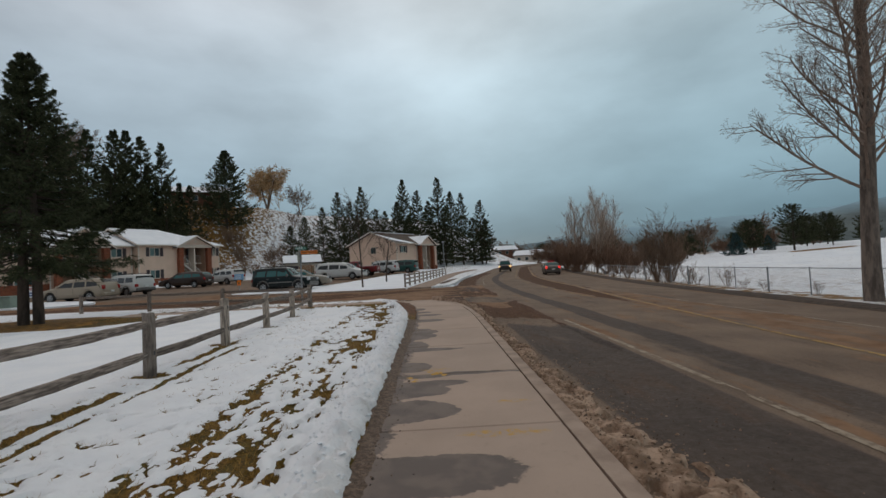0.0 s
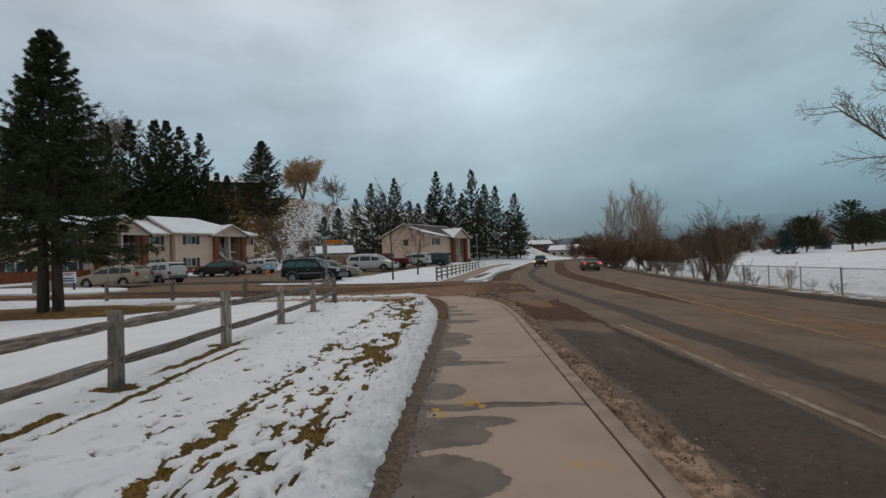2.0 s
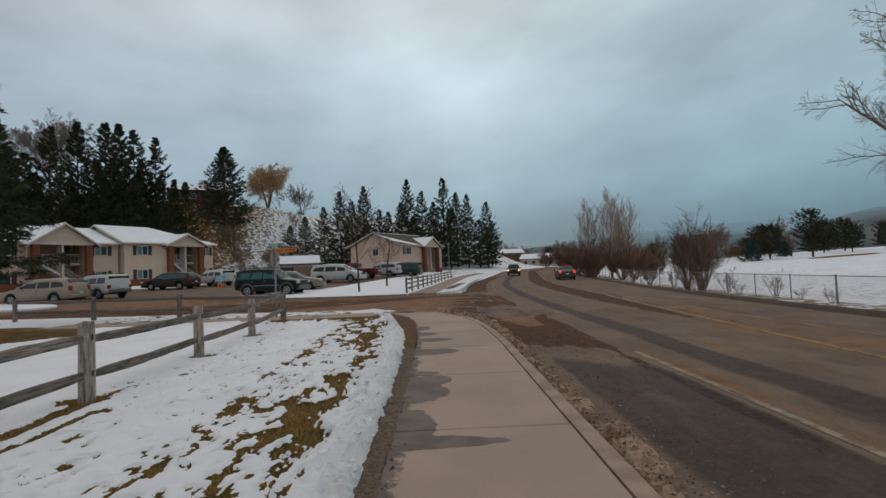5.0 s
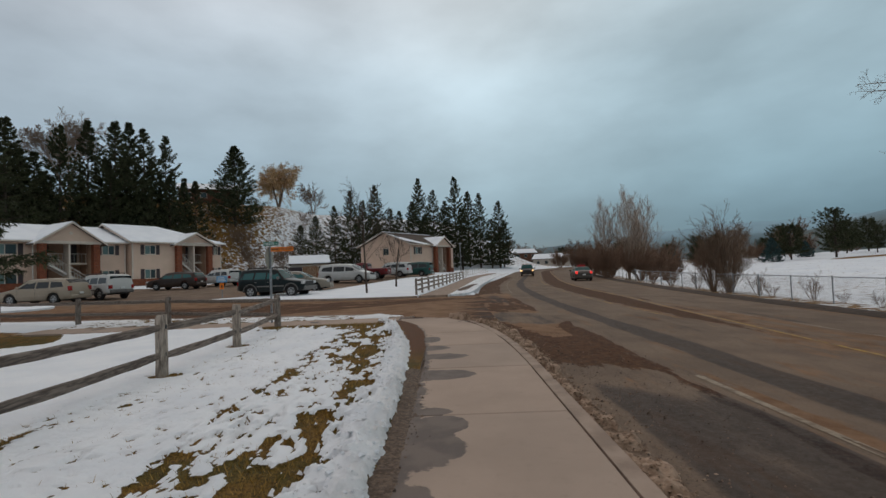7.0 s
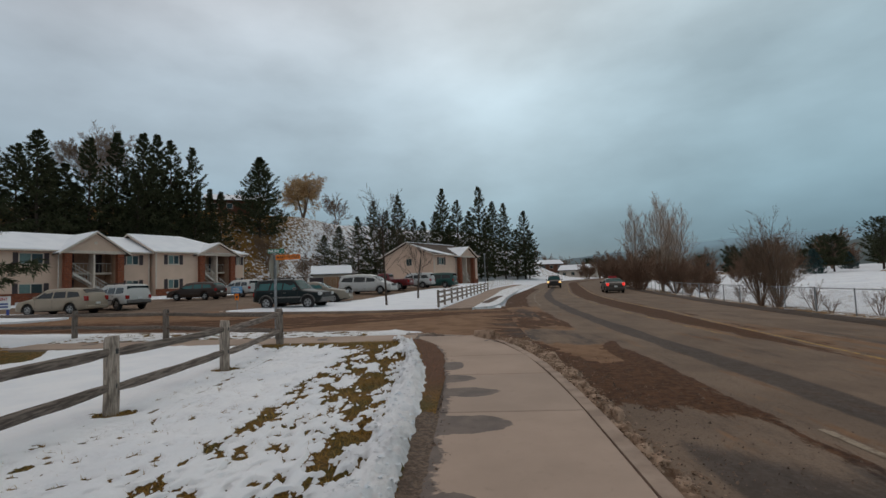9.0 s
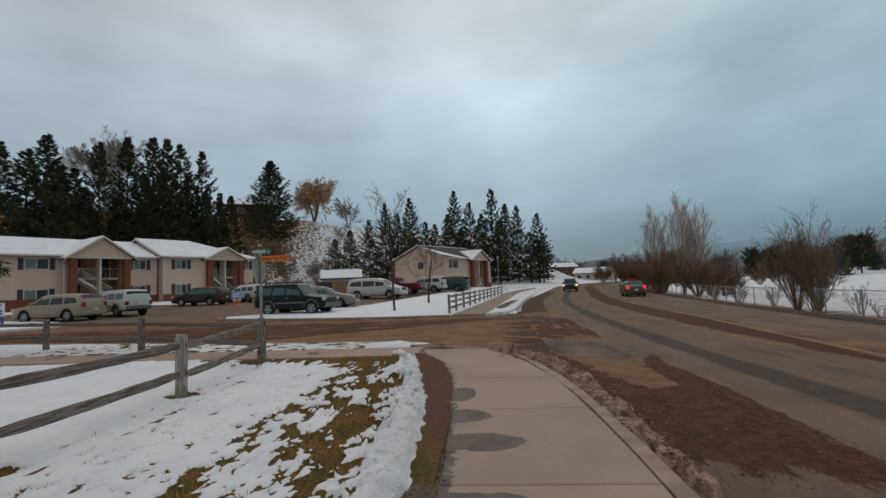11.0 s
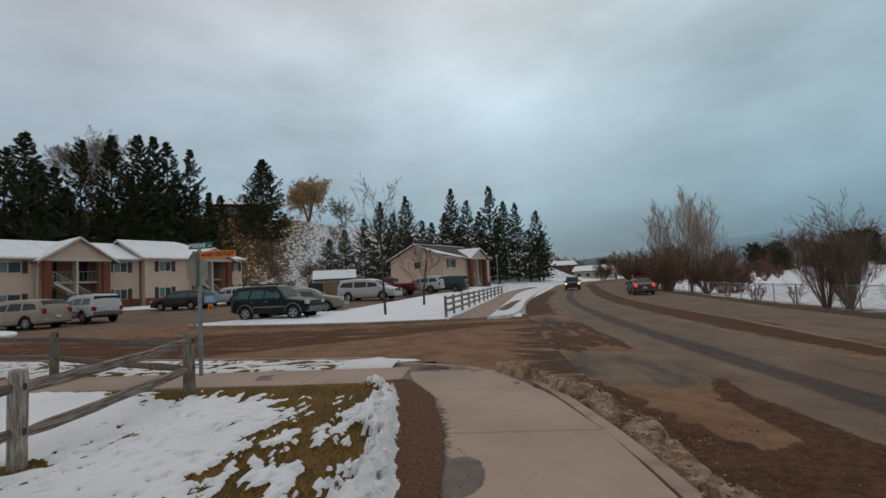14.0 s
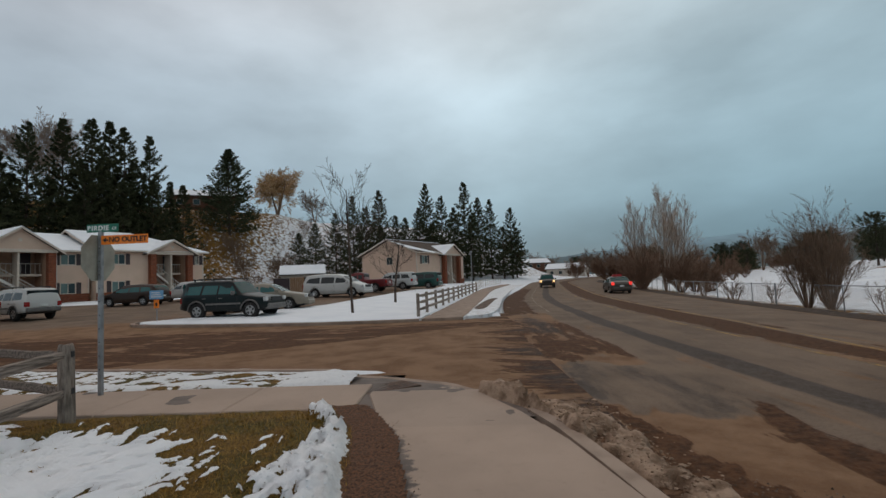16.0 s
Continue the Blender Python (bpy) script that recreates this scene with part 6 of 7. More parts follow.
# ---- vehicles ----
def smooth_line(pts, x):
    """Height along a profile given by corner points, slightly rounded."""
    xs, zs = [p[0] for p in pts], [p[1] for p in pts]
    r = 0.06
    return sum(float(np.interp(x + o, xs, zs)) for o in (-r, -r / 2, 0, r / 2, r)) / 5


def vehicle(name, m, label, category, L, W, top, belt, sill, wheel_r, axle_f, axle_r, paint, side_glass, front_glass, rear_glass, glass=None, tumble=0.30,
            cladding=None, tail_z=(0.75, 1.0), lit=False, roof_rack=False, group="parked cars"):
    """A road vehicle, front towards +x, wheels on z = 0. top: profile of hood, roof and tail; side_glass: outlines of the panes; front_glass, rear_glass: (x at the base, x at the top)."""
    glass = glass or CAR_GLASS
    car = thing(name, m, label, category, group)
    hw = W / 2

    def end_round(x):
        k = 1.0
        for xe, s in ((L / 2, 1), (-L / 2, -1)):
            d = abs(xe - x)
            if d < 0.35:
                k = min(k, 1.0 - 0.16 * (1 - d / 0.35) ** 2)
        return k

    def widths(x):
        zt = smooth_line(top, x)
        zb = min(belt, zt - 0.04)
        k = end_round(x) * hw
        return zt, zb, k, k - tumble * max(0.0, zt - belt) - 0.05

    def side_y(x, z):
        zt, zb, k, kt = widths(x)
        if z <= zb:
            return k
        return k * 0.99 + (kt - k * 0.99) * (z - zb) / max(0.05, zt - 0.05 - zb)

    n = int(L / 0.07)
    rings = []
    bm = bmesh.new()
    for i in range(n + 1):
        x = -L / 2 + L * i / n
        zt, zb, k, kt = widths(x)
        bot = sill + 0.06 * max(0, abs(x) / (L / 2) - 0.75) / 0.25
        for ax in (axle_f, axle_r):
            d = abs(x - ax)
            R = wheel_r + 0.075
            if d < R:
                bot = max(bot, wheel_r + math.sqrt(R * R - d * d))
        sec = [(k * 0.95, bot), (k, min(bot + 0.07, zb - 0.08)), (k * 1.005, (bot + zb) / 2), (k, zb - 0.05), (k * 0.985, zb), (kt + 0.02, zt - 0.07), (kt - 0.06, zt - 0.012), (kt * 0.5, zt + 0.012)]
        ring = [bm.verts.new((x, -y, z)) for y, z in sec] + [bm.verts.new((x, 0, zt + 0.02))] + [bm.verts.new((x, y, z)) for y, z in sec[::-1]]
        rings.append(ring)
    for a, b in zip(rings[:-1], rings[1:]):
        for j in range(len(a) - 1):
            bm.faces.new((a[j], b[j], b[j + 1], a[j + 1]))
    bm.faces.new(rings[0])
    bm.faces.new(rings[-1][::-1])
    bmesh.ops.recalc_face_normals(bm, faces=bm.faces)
    body = part("body", bm, paint, car, smooth=True)
    body.data.set_sharp_from_angle(angle=radians(34))
    part("underbody", box((-L / 2 + 0.25, -hw + 0.22, sill - 0.06), (L / 2 - 0.25, hw - 0.22, sill + 0.25), 0.03), BLACK, car)
    for ax in (axle_f, axle_r):
        for s in (-1, 1):
            y0 = s * (hw - 0.42)
            part("wheel_well", prism([(ax + (wheel_r + 0.09) * math.cos(a), wheel_r + (wheel_r + 0.09) * math.sin(a)) for a in np.linspace(0, math.pi, 12)], "y", y0, y0 + s * 0.06), BLACK, car)
            c0, c1 = s * (hw - 0.24), s * (hw - 0.02)
            bmw = bmesh.new()
            add_tube(bmw, (ax, c0, wheel_r), (ax, c1, wheel_r), wheel_r, n=20)
            es = [e for e in bmw.edges if abs(e.verts[0].co.y - e.verts[1].co.y) < 1e-4]
            bmesh.ops.bevel(bmw, geom=es, offset=0.03, segments=2, affect="EDGES")
            w = part("wheel", bmw, RUBBER, car)
            bmr = bmesh.new()
            rr = wheel_r * 0.62
            add_tube(bmr, (ax, c1 - s * 0.005, wheel_r), (ax, c1 + s * 0.006, wheel_r), rr, rr * 0.94, 18)
            part("rim", bmr, RIM, w)
            bmg = bmesh.new()
            for q in range(5):
                a = q * 2 * math.pi / 5 + 0.31
                add_tube(bmg, (ax + rr * 0.62 * math.cos(a), c1 + s * 0.004, wheel_r + rr * 0.62 * math.sin(a)), (ax + rr * 0.62 * math.cos(a), c1 + s * 0.010, wheel_r + rr * 0.62 * math.sin(a)), rr * 0.24, n=8)
            g_ = part("rim_openings", bmg, BLACK, w)
            # arch lip
            bma = bmesh.new()
            R = wheel_r + 0.085
            pts = [(ax + R * math.cos(a), wheel_r + R * math.sin(a)) for a in np.linspace(0.1, math.pi - 0.1, 13)]
            for p, q in zip(pts[:-1], pts[1:]):
                yy = s * (hw * min(end_round(p[0]), end_round(q[0])) + 0.004)
                add_tube(bma, (p[0], yy, p[1]), (q[0], yy, q[1]), 0.035 if cladding else 0.016, n=5)
            part("arch_trim", bma, cladding or paint, car)
    # panes
    for s in (-1, 1):
        for outline in side_glass:
            bmg = bmesh.new()
            vs = [bmg.verts.new((x, s * (side_y(x, z) + 0.008), z)) for x, z in outline]
            vi = [bmg.verts.new((x, s * (side_y(x, z) - 0.012), z)) for x, z in outline]
            k = len(vs)
            bmg.faces.new(vs)
            bmg.faces.new(vi[::-1])
            for i in range(k):
                bmg.faces.new((vs[i], vi[i], vi[(i + 1) % k], vs[(i + 1) % k]))
            bmesh.ops.recalc_face_normals(bmg, faces=bmg.faces)
            part("side_window", bmg, glass, car)
        # door seams, handles, mirror
        for k_, outline in enumerate(side_glass[:2]):
            xa = max(p[0] for p in outline) + 0.03
            part("door_seam", box((xa - 0.006, s * (hw * 1.0) - 0.004, sill + 0.12), (xa + 0.006, s * (hw * 1.0) + 0.006, belt - 0.03)), BLACK, car)
            xm = min(p[0] for p in outline) + 0.12
            part("door_handle", box((xm - 0.09, s * hw - 0.01, belt - 0.14), (xm + 0.09, s * hw + 0.03, belt - 0.10), 0.008), cladding or paint, car)
        xf = max(p[0] for o in side_glass for p in o)
        part("mirror", box((xf - 0.16, s * (hw + 0.02), belt + 0.02), (xf - 0.04, s * (hw + 0.22), belt + 0.19), 0.03), cladding or paint, car)
        part("side_moulding", box((axle_r + 0.45, s * hw - 0.005, sill + 0.24), (axle_f - 0.45, s * hw + 0.018, sill + 0.33), 0.006), cladding or paint, car)
        # lamps
        part("headlamp", box((L / 2 - 0.14, s * (hw * 0.86) - 0.17, belt - 0.30), (L / 2 + 0.006, s * (hw * 0.86) + 0.05, belt - 0.13), 0.02), LAMP_LIT if lit else LAMP_CLEAR, car)
        part("tail_lamp", box((-L / 2 - 0.012, s * (hw * 0.80) - 0.09, tail_z[0]), (-L / 2 + 0.16, s * (hw * 0.80) + 0.125, tail_z[1]), 0.015), TAIL_LIT if lit else TAIL_RED, car)

    def deck_pane(pname, x0, x1, inset):
        """A pane that lies on the sloping front or rear of the cabin."""
        bmg = bmesh.new()
        rows = []
        for i in range(5):
            x = x0 + (x1 - x0) * i / 4
            zt, zb, k, kt = widths(x)
            z = zt + 0.026
            wv = max(0.3, min(k * 0.93, kt + 0.02) - inset)
            o = 0.012 if x1 < x0 else -0.012
            rows.append([bmg.verts.new((x, t * wv, z - 0.03 * abs(t) ** 3)) for t in (-1, -0.5, 0, 0.5, 1)])
        for a, b in zip(rows[:-1], rows[1:]):
            for j in range(4):
                bmg.faces.new((a[j], b[j], b[j + 1], a[j + 1]))
        bmesh.ops.solidify(bmg, geom=list(bmg.faces), thickness=0.01)
        bmesh.ops.recalc_face_normals(bmg, faces=bmg.faces)
        part(pname, bmg, glass, car)

    deck_pane("windscreen", front_glass[0], front_glass[1], 0.05)
    if abs(rear_glass[0] - rear_glass[1]) > 0.25:
        deck_pane("rear_window", rear_glass[0], rear_glass[1], 0.05)
    else:
        z0, z1 = belt + 0.04, max(p[1] for p in top) - 0.14
        part("rear_window", box((-L / 2 - 0.004 + (rear_glass[0] + L / 2), -hw + 0.2, z0), (-L / 2 + 0.03 + (rear_glass[0] + L / 2), hw - 0.2, z1), 0.02), glass, car)
    part("front_bumper", box((L / 2 - 0.16, -hw * 0.86, sill - 0.02), (L / 2 + 0.05, hw * 0.86, sill + 0.24), 0.05), cladding or paint, car)
    part("rear_bumper", box((-L / 2 - 0.06, -hw * 0.88, sill + 0.05), (-L / 2 + 0.16, hw * 0.88, sill + 0.30), 0.05), cladding or paint, car)
    part("grille", box((L / 2 - 0.05, -hw * 0.5, belt - 0.32), (L / 2 + 0.015, hw * 0.5, belt - 0.13), 0.01), BLACK, car)
    part("licence_plate", box((-L / 2 - 0.07, -0.16, sill + 0.34), (-L / 2 - 0.0, 0.16, sill + 0.47), 0.004), SIGN_WHITE, car)
    if roof_rack:
        zt = max(p[1] for p in top)
        for s in (-1, 1):
            part("roof_rail", tube((-L * 0.36, s * (hw - 0.32), zt + 0.06), (L * 0.08, s * (hw - 0.32), zt + 0.06), 0.022, n=6), BLACK, car)
            for xx in (-L * 0.36, -L * 0.14, L * 0.08):
                part("rail_foot", box((xx - 0.04, s * (hw - 0.32) - 0.02, zt - 0.04), (xx + 0.04, s * (hw - 0.32) + 0.02, zt + 0.06), 0.005), BLACK, car)
    return car


P_GREEN = car_paint("dark_green_paint", (0.004, 0.009, 0.009), 0.3, dirt=0.03)
P_WHITE = car_paint("white_paint", (0.52, 0.51, 0.49))
P_SILVER = car_paint("silver_paint", (0.42, 0.42, 0.41))
P_GOLD = car_paint("champagne_paint", (0.33, 0.27, 0.205))
P_BEIGE = car_paint("grey_beige_paint", (0.25, 0.215, 0.17))
P_MAROON = car_paint("maroon_paint", (0.12, 0.012, 0.014), dirt=0.10)
P_BROWN = car_paint("dark_brown_paint", (0.040, 0.024, 0.018), dirt=0.10)
P_TEAL = car_paint("teal_green_paint", (0.018, 0.06, 0.052), dirt=0.10)
P_DARK = car_paint("charcoal_paint", (0.030, 0.026, 0.023), dirt=0.10)
P_GREY = car_paint("grey_brown_paint", (0.075, 0.065, 0.055), dirt=0.10)
GREYCLAD = plain("grey_cladding", (0.15, 0.14, 0.13), (0.11, 0.10, 0.095), 6, 0.65)

SUV_TOP = [(-2.38, 1.0), (-2.34, 1.45), (-2.18, 1.72), (-1.2, 1.76), (0.2, 1.74), (0.42, 1.68), (1.02, 1.10), (1.25, 1.06), (2.15, 0.95), (2.36, 0.72)]
SUV_GLASS = [[(0.52, 1.12), (0.78, 1.12), (0.42, 1.52), (-0.22, 1.56), (-0.22, 1.12)], [(-0.32, 1.12), (-0.32, 1.56), (-1.05, 1.57), (-1.12, 1.12)], [(-1.24, 1.12), (-1.18, 1.57), (-1.95, 1.53), (-2.1, 1.14)]]
WAGON_TOP = [(-2.42, 0.9), (-2.38, 1.2), (-2.05, 1.52), (-1.0, 1.60), (0.2, 1.58), (0.45, 1.54), (1.25, 1.02), (2.1, 0.86), (2.4, 0.66)]
WAGON_GLASS = [[(0.95, 1.03), (0.4, 1.40), (-0.15, 1.43), (-0.15, 1.02)], [(-0.25, 1.02), (-0.25, 1.43), (-1.0, 1.44), (-1.08, 1.03)], [(-1.2, 1.03), (-1.12, 1.44), (-1.8, 1.40), (-2.05, 1.08)]]
VAN_TOP = [(-2.5, 1.0), (-2.46, 1.35), (-2.25, 1.70), (-1.0, 1.77), (0.3, 1.72), (0.75, 1.60), (1.6, 1.08), (2.25, 0.88), (2.5, 0.66)]
VAN_GLASS = [[(1.3, 1.08), (0.75, 1.46), (0.22, 1.52), (0.22, 1.06)], [(0.12, 1.06), (0.12, 1.53), (-0.95, 1.56), (-0.95, 1.07)], [(-1.07, 1.07), (-1.07, 1.56), (-1.95, 1.52), (-2.2, 1.14)]]
SEDAN_TOP = [(-2.38, 0.82), (-2.3, 1.0), (-1.55, 1.06), (-0.85, 1.42), (-0.1, 1.46), (0.35, 1.40), (1.1, 0.98), (2.1, 0.82), (2.38, 0.62)]
SEDAN_GLASS = [[(0.85, 0.99), (0.32, 1.30), (-0.12, 1.34), (-0.12, 0.98)], [(-0.22, 0.98), (-0.22, 1.34), (-0.80, 1.30), (-1.22, 1.02)]]
PICK_TOP = [(-2.7, 1.0), (-2.65, 1.12), (-0.62, 1.12), (-0.55, 1.70), (0.1, 1.74), (0.55, 1.68), (1.05, 1.15), (2.4, 1.02), (2.65, 0.75)]
PICK_GLASS = [[(0.85, 1.16), (0.5, 1.56), (-0.0, 1.60), (-0.0, 1.15)], [(-0.1, 1.15), (-0.1, 1.6), (-0.46, 1.58), (-0.46, 1.16)]]


def parked(x, y, turn):
    z = float(lot_z(np.array([float(x)]), np.array([float(y)]))[0])
    return pose(x, y, z - 0.01, 0, 0, turn)


vehicle("suv", parked(-11.15, 37.0, -9), "dark green four door suv with grey cladding, parked", "suv", 4.4, 1.8, [(x * 0.93, z) for x, z in SUV_TOP], 1.06, 0.40, 0.37, 1.38, -1.30, P_GREEN, [[(x * 0.93, z) for x, z in o] for o in SUV_GLASS], (0.93, 0.42), (-2.14, -2.05), CAR_GLASS_GREEN, cladding=GREYCLAD, roof_rack=True)
vehicle("sedan", parked(-11.1, 40.9, 4), "dirty grey beige sedan parked behind the suv", "car", 4.75, 1.76, SEDAN_TOP, 0.95, 0.26, 0.32, 1.36, -1.36, P_BEIGE, SEDAN_GLASS, (1.1, 0.38), (-1.5, -0.88), CAR_GLASS_GREEN)
vehicle("minivan", parked(-9.8, 51.4, -12), "white minivan parked at the lot's edge", "minivan", 5.0, 1.9, VAN_TOP, 1.0, 0.27, 0.34, 1.55, -1.45, P_WHITE, VAN_GLASS, (1.55, 0.8), (-2.42, -2.3))
vehicle("pickup", parked(-9.2, 57.0, 172), "dark maroon pickup truck parked behind the minivan", "pickup", 5.3, 1.85, PICK_TOP, 1.10, 0.42, 0.37, 1.7, -1.6, P_MAROON, PICK_GLASS, (1.05, 0.6), (-0.6, -0.5))
vehicle("suv", parked(-6.9, 61.0, 168), "silver suv parked before the far block", "suv", 4.5, 1.78, SUV_TOP[:1] + [(x * 0.95, z * 0.95) for x, z in SUV_TOP], 0.98, 0.36, 0.34, 1.35, -1.3, P_SILVER, [[(x * 0.95, z * 0.95) for x, z in o] for o in SUV_GLASS], (0.95, 0.43), (-2.2, -2.1))
vehicle("minivan", parked(-4.9, 66.5, 165), "dark teal minivan parked before the far block", "minivan", 5.0, 1.9, VAN_TOP, 1.0, 0.27, 0.34, 1.55, -1.45, P_TEAL, VAN_GLASS, (1.55, 0.8), (-2.42, -2.3))
vehicle("station_wagon", parked(-27.0, 38.4, 177), "champagne station wagon parked by the snow bank", "car", 5.0, 1.95, WAGON_TOP[:1] + [(x * 1.03, z * 1.05) for x, z in WAGON_TOP], 1.02, 0.28, 0.36, 1.52, -1.44, P_GOLD, [[(x * 1.02, z * 1.04) for x, z in o] for o in WAGON_GLASS], (1.28, 0.5), (-2.36, -2.1), tail_z=(0.85, 1.15))
vehicle("suv", parked(-25.4, 41.2, 158), "white suv with grey cladding parked before the block", "suv", 4.85, 1.88, SUV_TOP, 1.06, 0.40, 0.37, 1.45, -1.40, P_WHITE, SUV_GLASS, (1.0, 0.45), (-2.3, -2.2), cladding=GREYCLAD, roof_rack=True)
vehicle("sedan", parked(-25.5, 51.2, 174), "dark brown sedan parked before the block", "car", 4.9, 1.82, WAGON_TOP, 0.98, 0.28, 0.33, 1.42, -1.38, P_BROWN, WAGON_GLASS, (1.25, 0.5), (-2.36, -2.1), CAR_GLASS_GREEN)
vehicle("suv", parked(-23.0, 54.3, 155), "white compact suv parked before the block", "suv", 4.5, 1.78, SUV_TOP[:1] + [(x * 0.95, z * 0.92) for x, z in SUV_TOP], 0.97, 0.36, 0.34, 1.35, -1.3, P_WHITE, [[(x * 0.95, z * 0.92) for x, z in o] for o in SUV_GLASS], (0.95, 0.43), (-2.2, -2.1))
# traffic on the road
ty = 80.0
tx = float(fog(ty)) + 1.2
vehicle("suv", pose(tx, ty, float(road_z(np.array([tx]), np.array([ty]))[0]) - 0.01, 0, 0, -98), "charcoal suv driving with its headlamps on", "suv", 4.8, 1.92, SUV_TOP, 1.06, 0.38, 0.38, 1.45, -1.42, P_DARK, SUV_GLASS, (1.0, 0.45), (-2.3, -2.2), CAR_GLASS_GREEN, lit=True, roof_rack=True, group="traffic")

sy_ = 58.5
sx_ = float(fog(sy_)) + 7.4
sedan = vehicle("sedan", pose(sx_, sy_, float(road_z(np.array([sx_]), np.array([sy_]))[0]) - 0.01, 0, 0, 82), "grey brown sedan driving away with a red roof sign", "car", 4.85, 1.8, SEDAN_TOP, 0.95, 0.26, 0.33, 1.38, -1.38, P_GREY, SEDAN_GLASS, (1.1, 0.38), (-1.5, -0.88), CAR_GLASS_GREEN, lit=True, group="traffic")
part("roof_sign", prism([(-0.42, 1.47), (0.42, 1.47), (0.36, 1.66), (-0.36, 1.66)], "x", -0.42, -0.16), plain("red_sign_plastic", (0.5, 0.03, 0.03), None, 5, 0.4), sedan, "red roof sign")

# ---- trees ----
def tubes_mesh(segs, sides=3):
    """Vertices and faces of tapered twigs from rows (x0 y0 z0 x1 y1 z1 r0 r1)."""
    S = np.asarray(segs, float)
    a, b, r0, r1 = S[:, :3], S[:, 3:6], S[:, 6], S[:, 7]
    d = b - a
    d = d / np.maximum(np.linalg.norm(d, axis=1, keepdims=True), 1e-9)
    ref = np.where(np.abs(d[:, 2:3]) > 0.9, np.array([[1.0, 0, 0]]), np.array([[0, 0, 1.0]]))
    u = np.cross(d, ref)
    u /= np.linalg.norm(u, axis=1, keepdims=True)
    v = np.cross(d, u)
    V, n = [], len(S)
    for k in range(sides):
        an = 2 * math.pi * k / sides
        o = u * math.cos(an) + v * math.sin(an)
        V.append(a + o * r0[:, None])
    for k in range(sides):
        an = 2 * math.pi * k / sides
        o = u * math.cos(an) + v * math.sin(an)
        V.append(b + o * r1[:, None])
    V = np.stack(V, 1).reshape(-1, 3)
    base = np.arange(n) * 2 * sides
    F = []
    for k in range(sides):
        F.append(np.stack([base + k, base + (k + 1) % sides, base + sides + (k + 1) % sides, base + sides + k], 1))
    return V, np.concatenate(F)


def np_mesh(name, V, F, material, parent=None, smooth=False):
    me = bpy.data.meshes.new(name)
    me.from_pydata(V.tolist(), [], F.tolist())
    me.materials.append(material)
    if smooth:
        me.polygons.foreach_set("use_smooth", [True] * len(me.polygons))
    ob = new(name, me)
    if parent is not None:
        ob.parent = parent
    return ob


def grow(rng, segs, p, d, length, r, level, spec):
    """One branch and what springs from it. spec: per level (pieces, children, angle, length ratio, wobble, lift)."""
    pieces, kids, angle, ratio, wob, lift = spec[level]
    step = length / pieces
    pts = [(p, d, r)]
    for i in range(pieces):
        d = (d + Vector((rng.gauss(0, wob), rng.gauss(0, wob), rng.gauss(0, wob) + lift))).normalized()
        q = p + d * step
        r2 = r * (1 - 0.75 / pieces) if i < pieces - 1 else r * 0.35
        segs[level if level < 1 else 1].append((*p, *q, r, r2))
        p, r = q, r2
        pts.append((p, d, r))
    if level + 1 < len(spec):
        for k in range(kids):
            t = (k + 0.6 + rng.uniform(-0.3, 0.3)) / kids
            t = 0.22 + 0.78 * t if level else 0.28 + 0.72 * t
            i = min(int(t * pieces), pieces - 1)
            f = t * pieces - i
            c = pts[i][0].lerp(pts[i + 1][0], min(max(f, 0), 1))
            ax = Vector((rng.gauss(0, 1), rng.gauss(0, 1), rng.gauss(0, 1)))
            side = pts[i][1].cross(ax).normalized()
            a = radians(angle) * rng.uniform(0.7, 1.25)
            nd = (pts[i][1] * math.cos(a) + side * math.sin(a)).normalized()
            nl = length * ratio * (1.1 - 0.6 * t) * rng.uniform(0.75, 1.2)
            grow(rng, segs, c, nd, nl, max(pts[i][2] * (0.28 if level == 0 else 0.52), 0.002), level + 1, spec)


def bare_tree(name, m, label, seed, height, radius, spec, trunk_mat, twig_mat, lean=(0, 0), stems=1, spread=0.0, category="tree", group="", min_r=0.0):
    rng = random.Random(seed)
    t = thing(name, m, label, category, group)
    segs = [[], []]
    for s in range(stems):
        a = 2 * math.pi * s / max(1, stems) + rng.uniform(-0.6, 0.6)
        k = spread * rng.uniform(0.5, 1.2)
        d = Vector((lean[0] + k * math.cos(a), lean[1] + k * math.sin(a), 1)).normalized()
        off = Vector((math.cos(a), math.sin(a), 0)) * (0.25 * spread * rng.uniform(0.2, 1.0) * (1 if stems > 1 else 0))
        low = 1.0 - (0.50 * k / max(spread, 0.01) if stems > 6 else 0.0)
        grow(rng, segs, off + Vector((0, 0, -0.15)), d, height * low * rng.uniform(0.8, 1.08), radius * rng.uniform(0.8, 1.1), 0, spec)
    V, F = tubes_mesh(segs[0], 8 if stems == 1 else 5)
    np_mesh("trunk" if stems == 1 else "stem_clump", V, F, trunk_mat, t, True)
    if segs[1]:
        S = np.array(segs[1])
        S[:, 6:] = np.maximum(S[:, 6:], min_r)
        V, F = tubes_mesh(S, 3)
        np_mesh("crown", V, F, twig_mat, t)
    return t


def blades(rng, P, D, L, Wd):
    """Needle sprays: slim three-cornered fins at the points P along the directions D."""
    n = len(P)
    t = np.cross(D, rng.normal(size=(n, 3)))
    t /= np.maximum(np.linalg.norm(t, axis=1, keepdims=True), 1e-9)
    V = np.stack([P - t * Wd[:, None], P + t * Wd[:, None], P + D * L[:, None]], 1).reshape(-1, 3)
    return V, np.arange(3 * n).reshape(-1, 3)


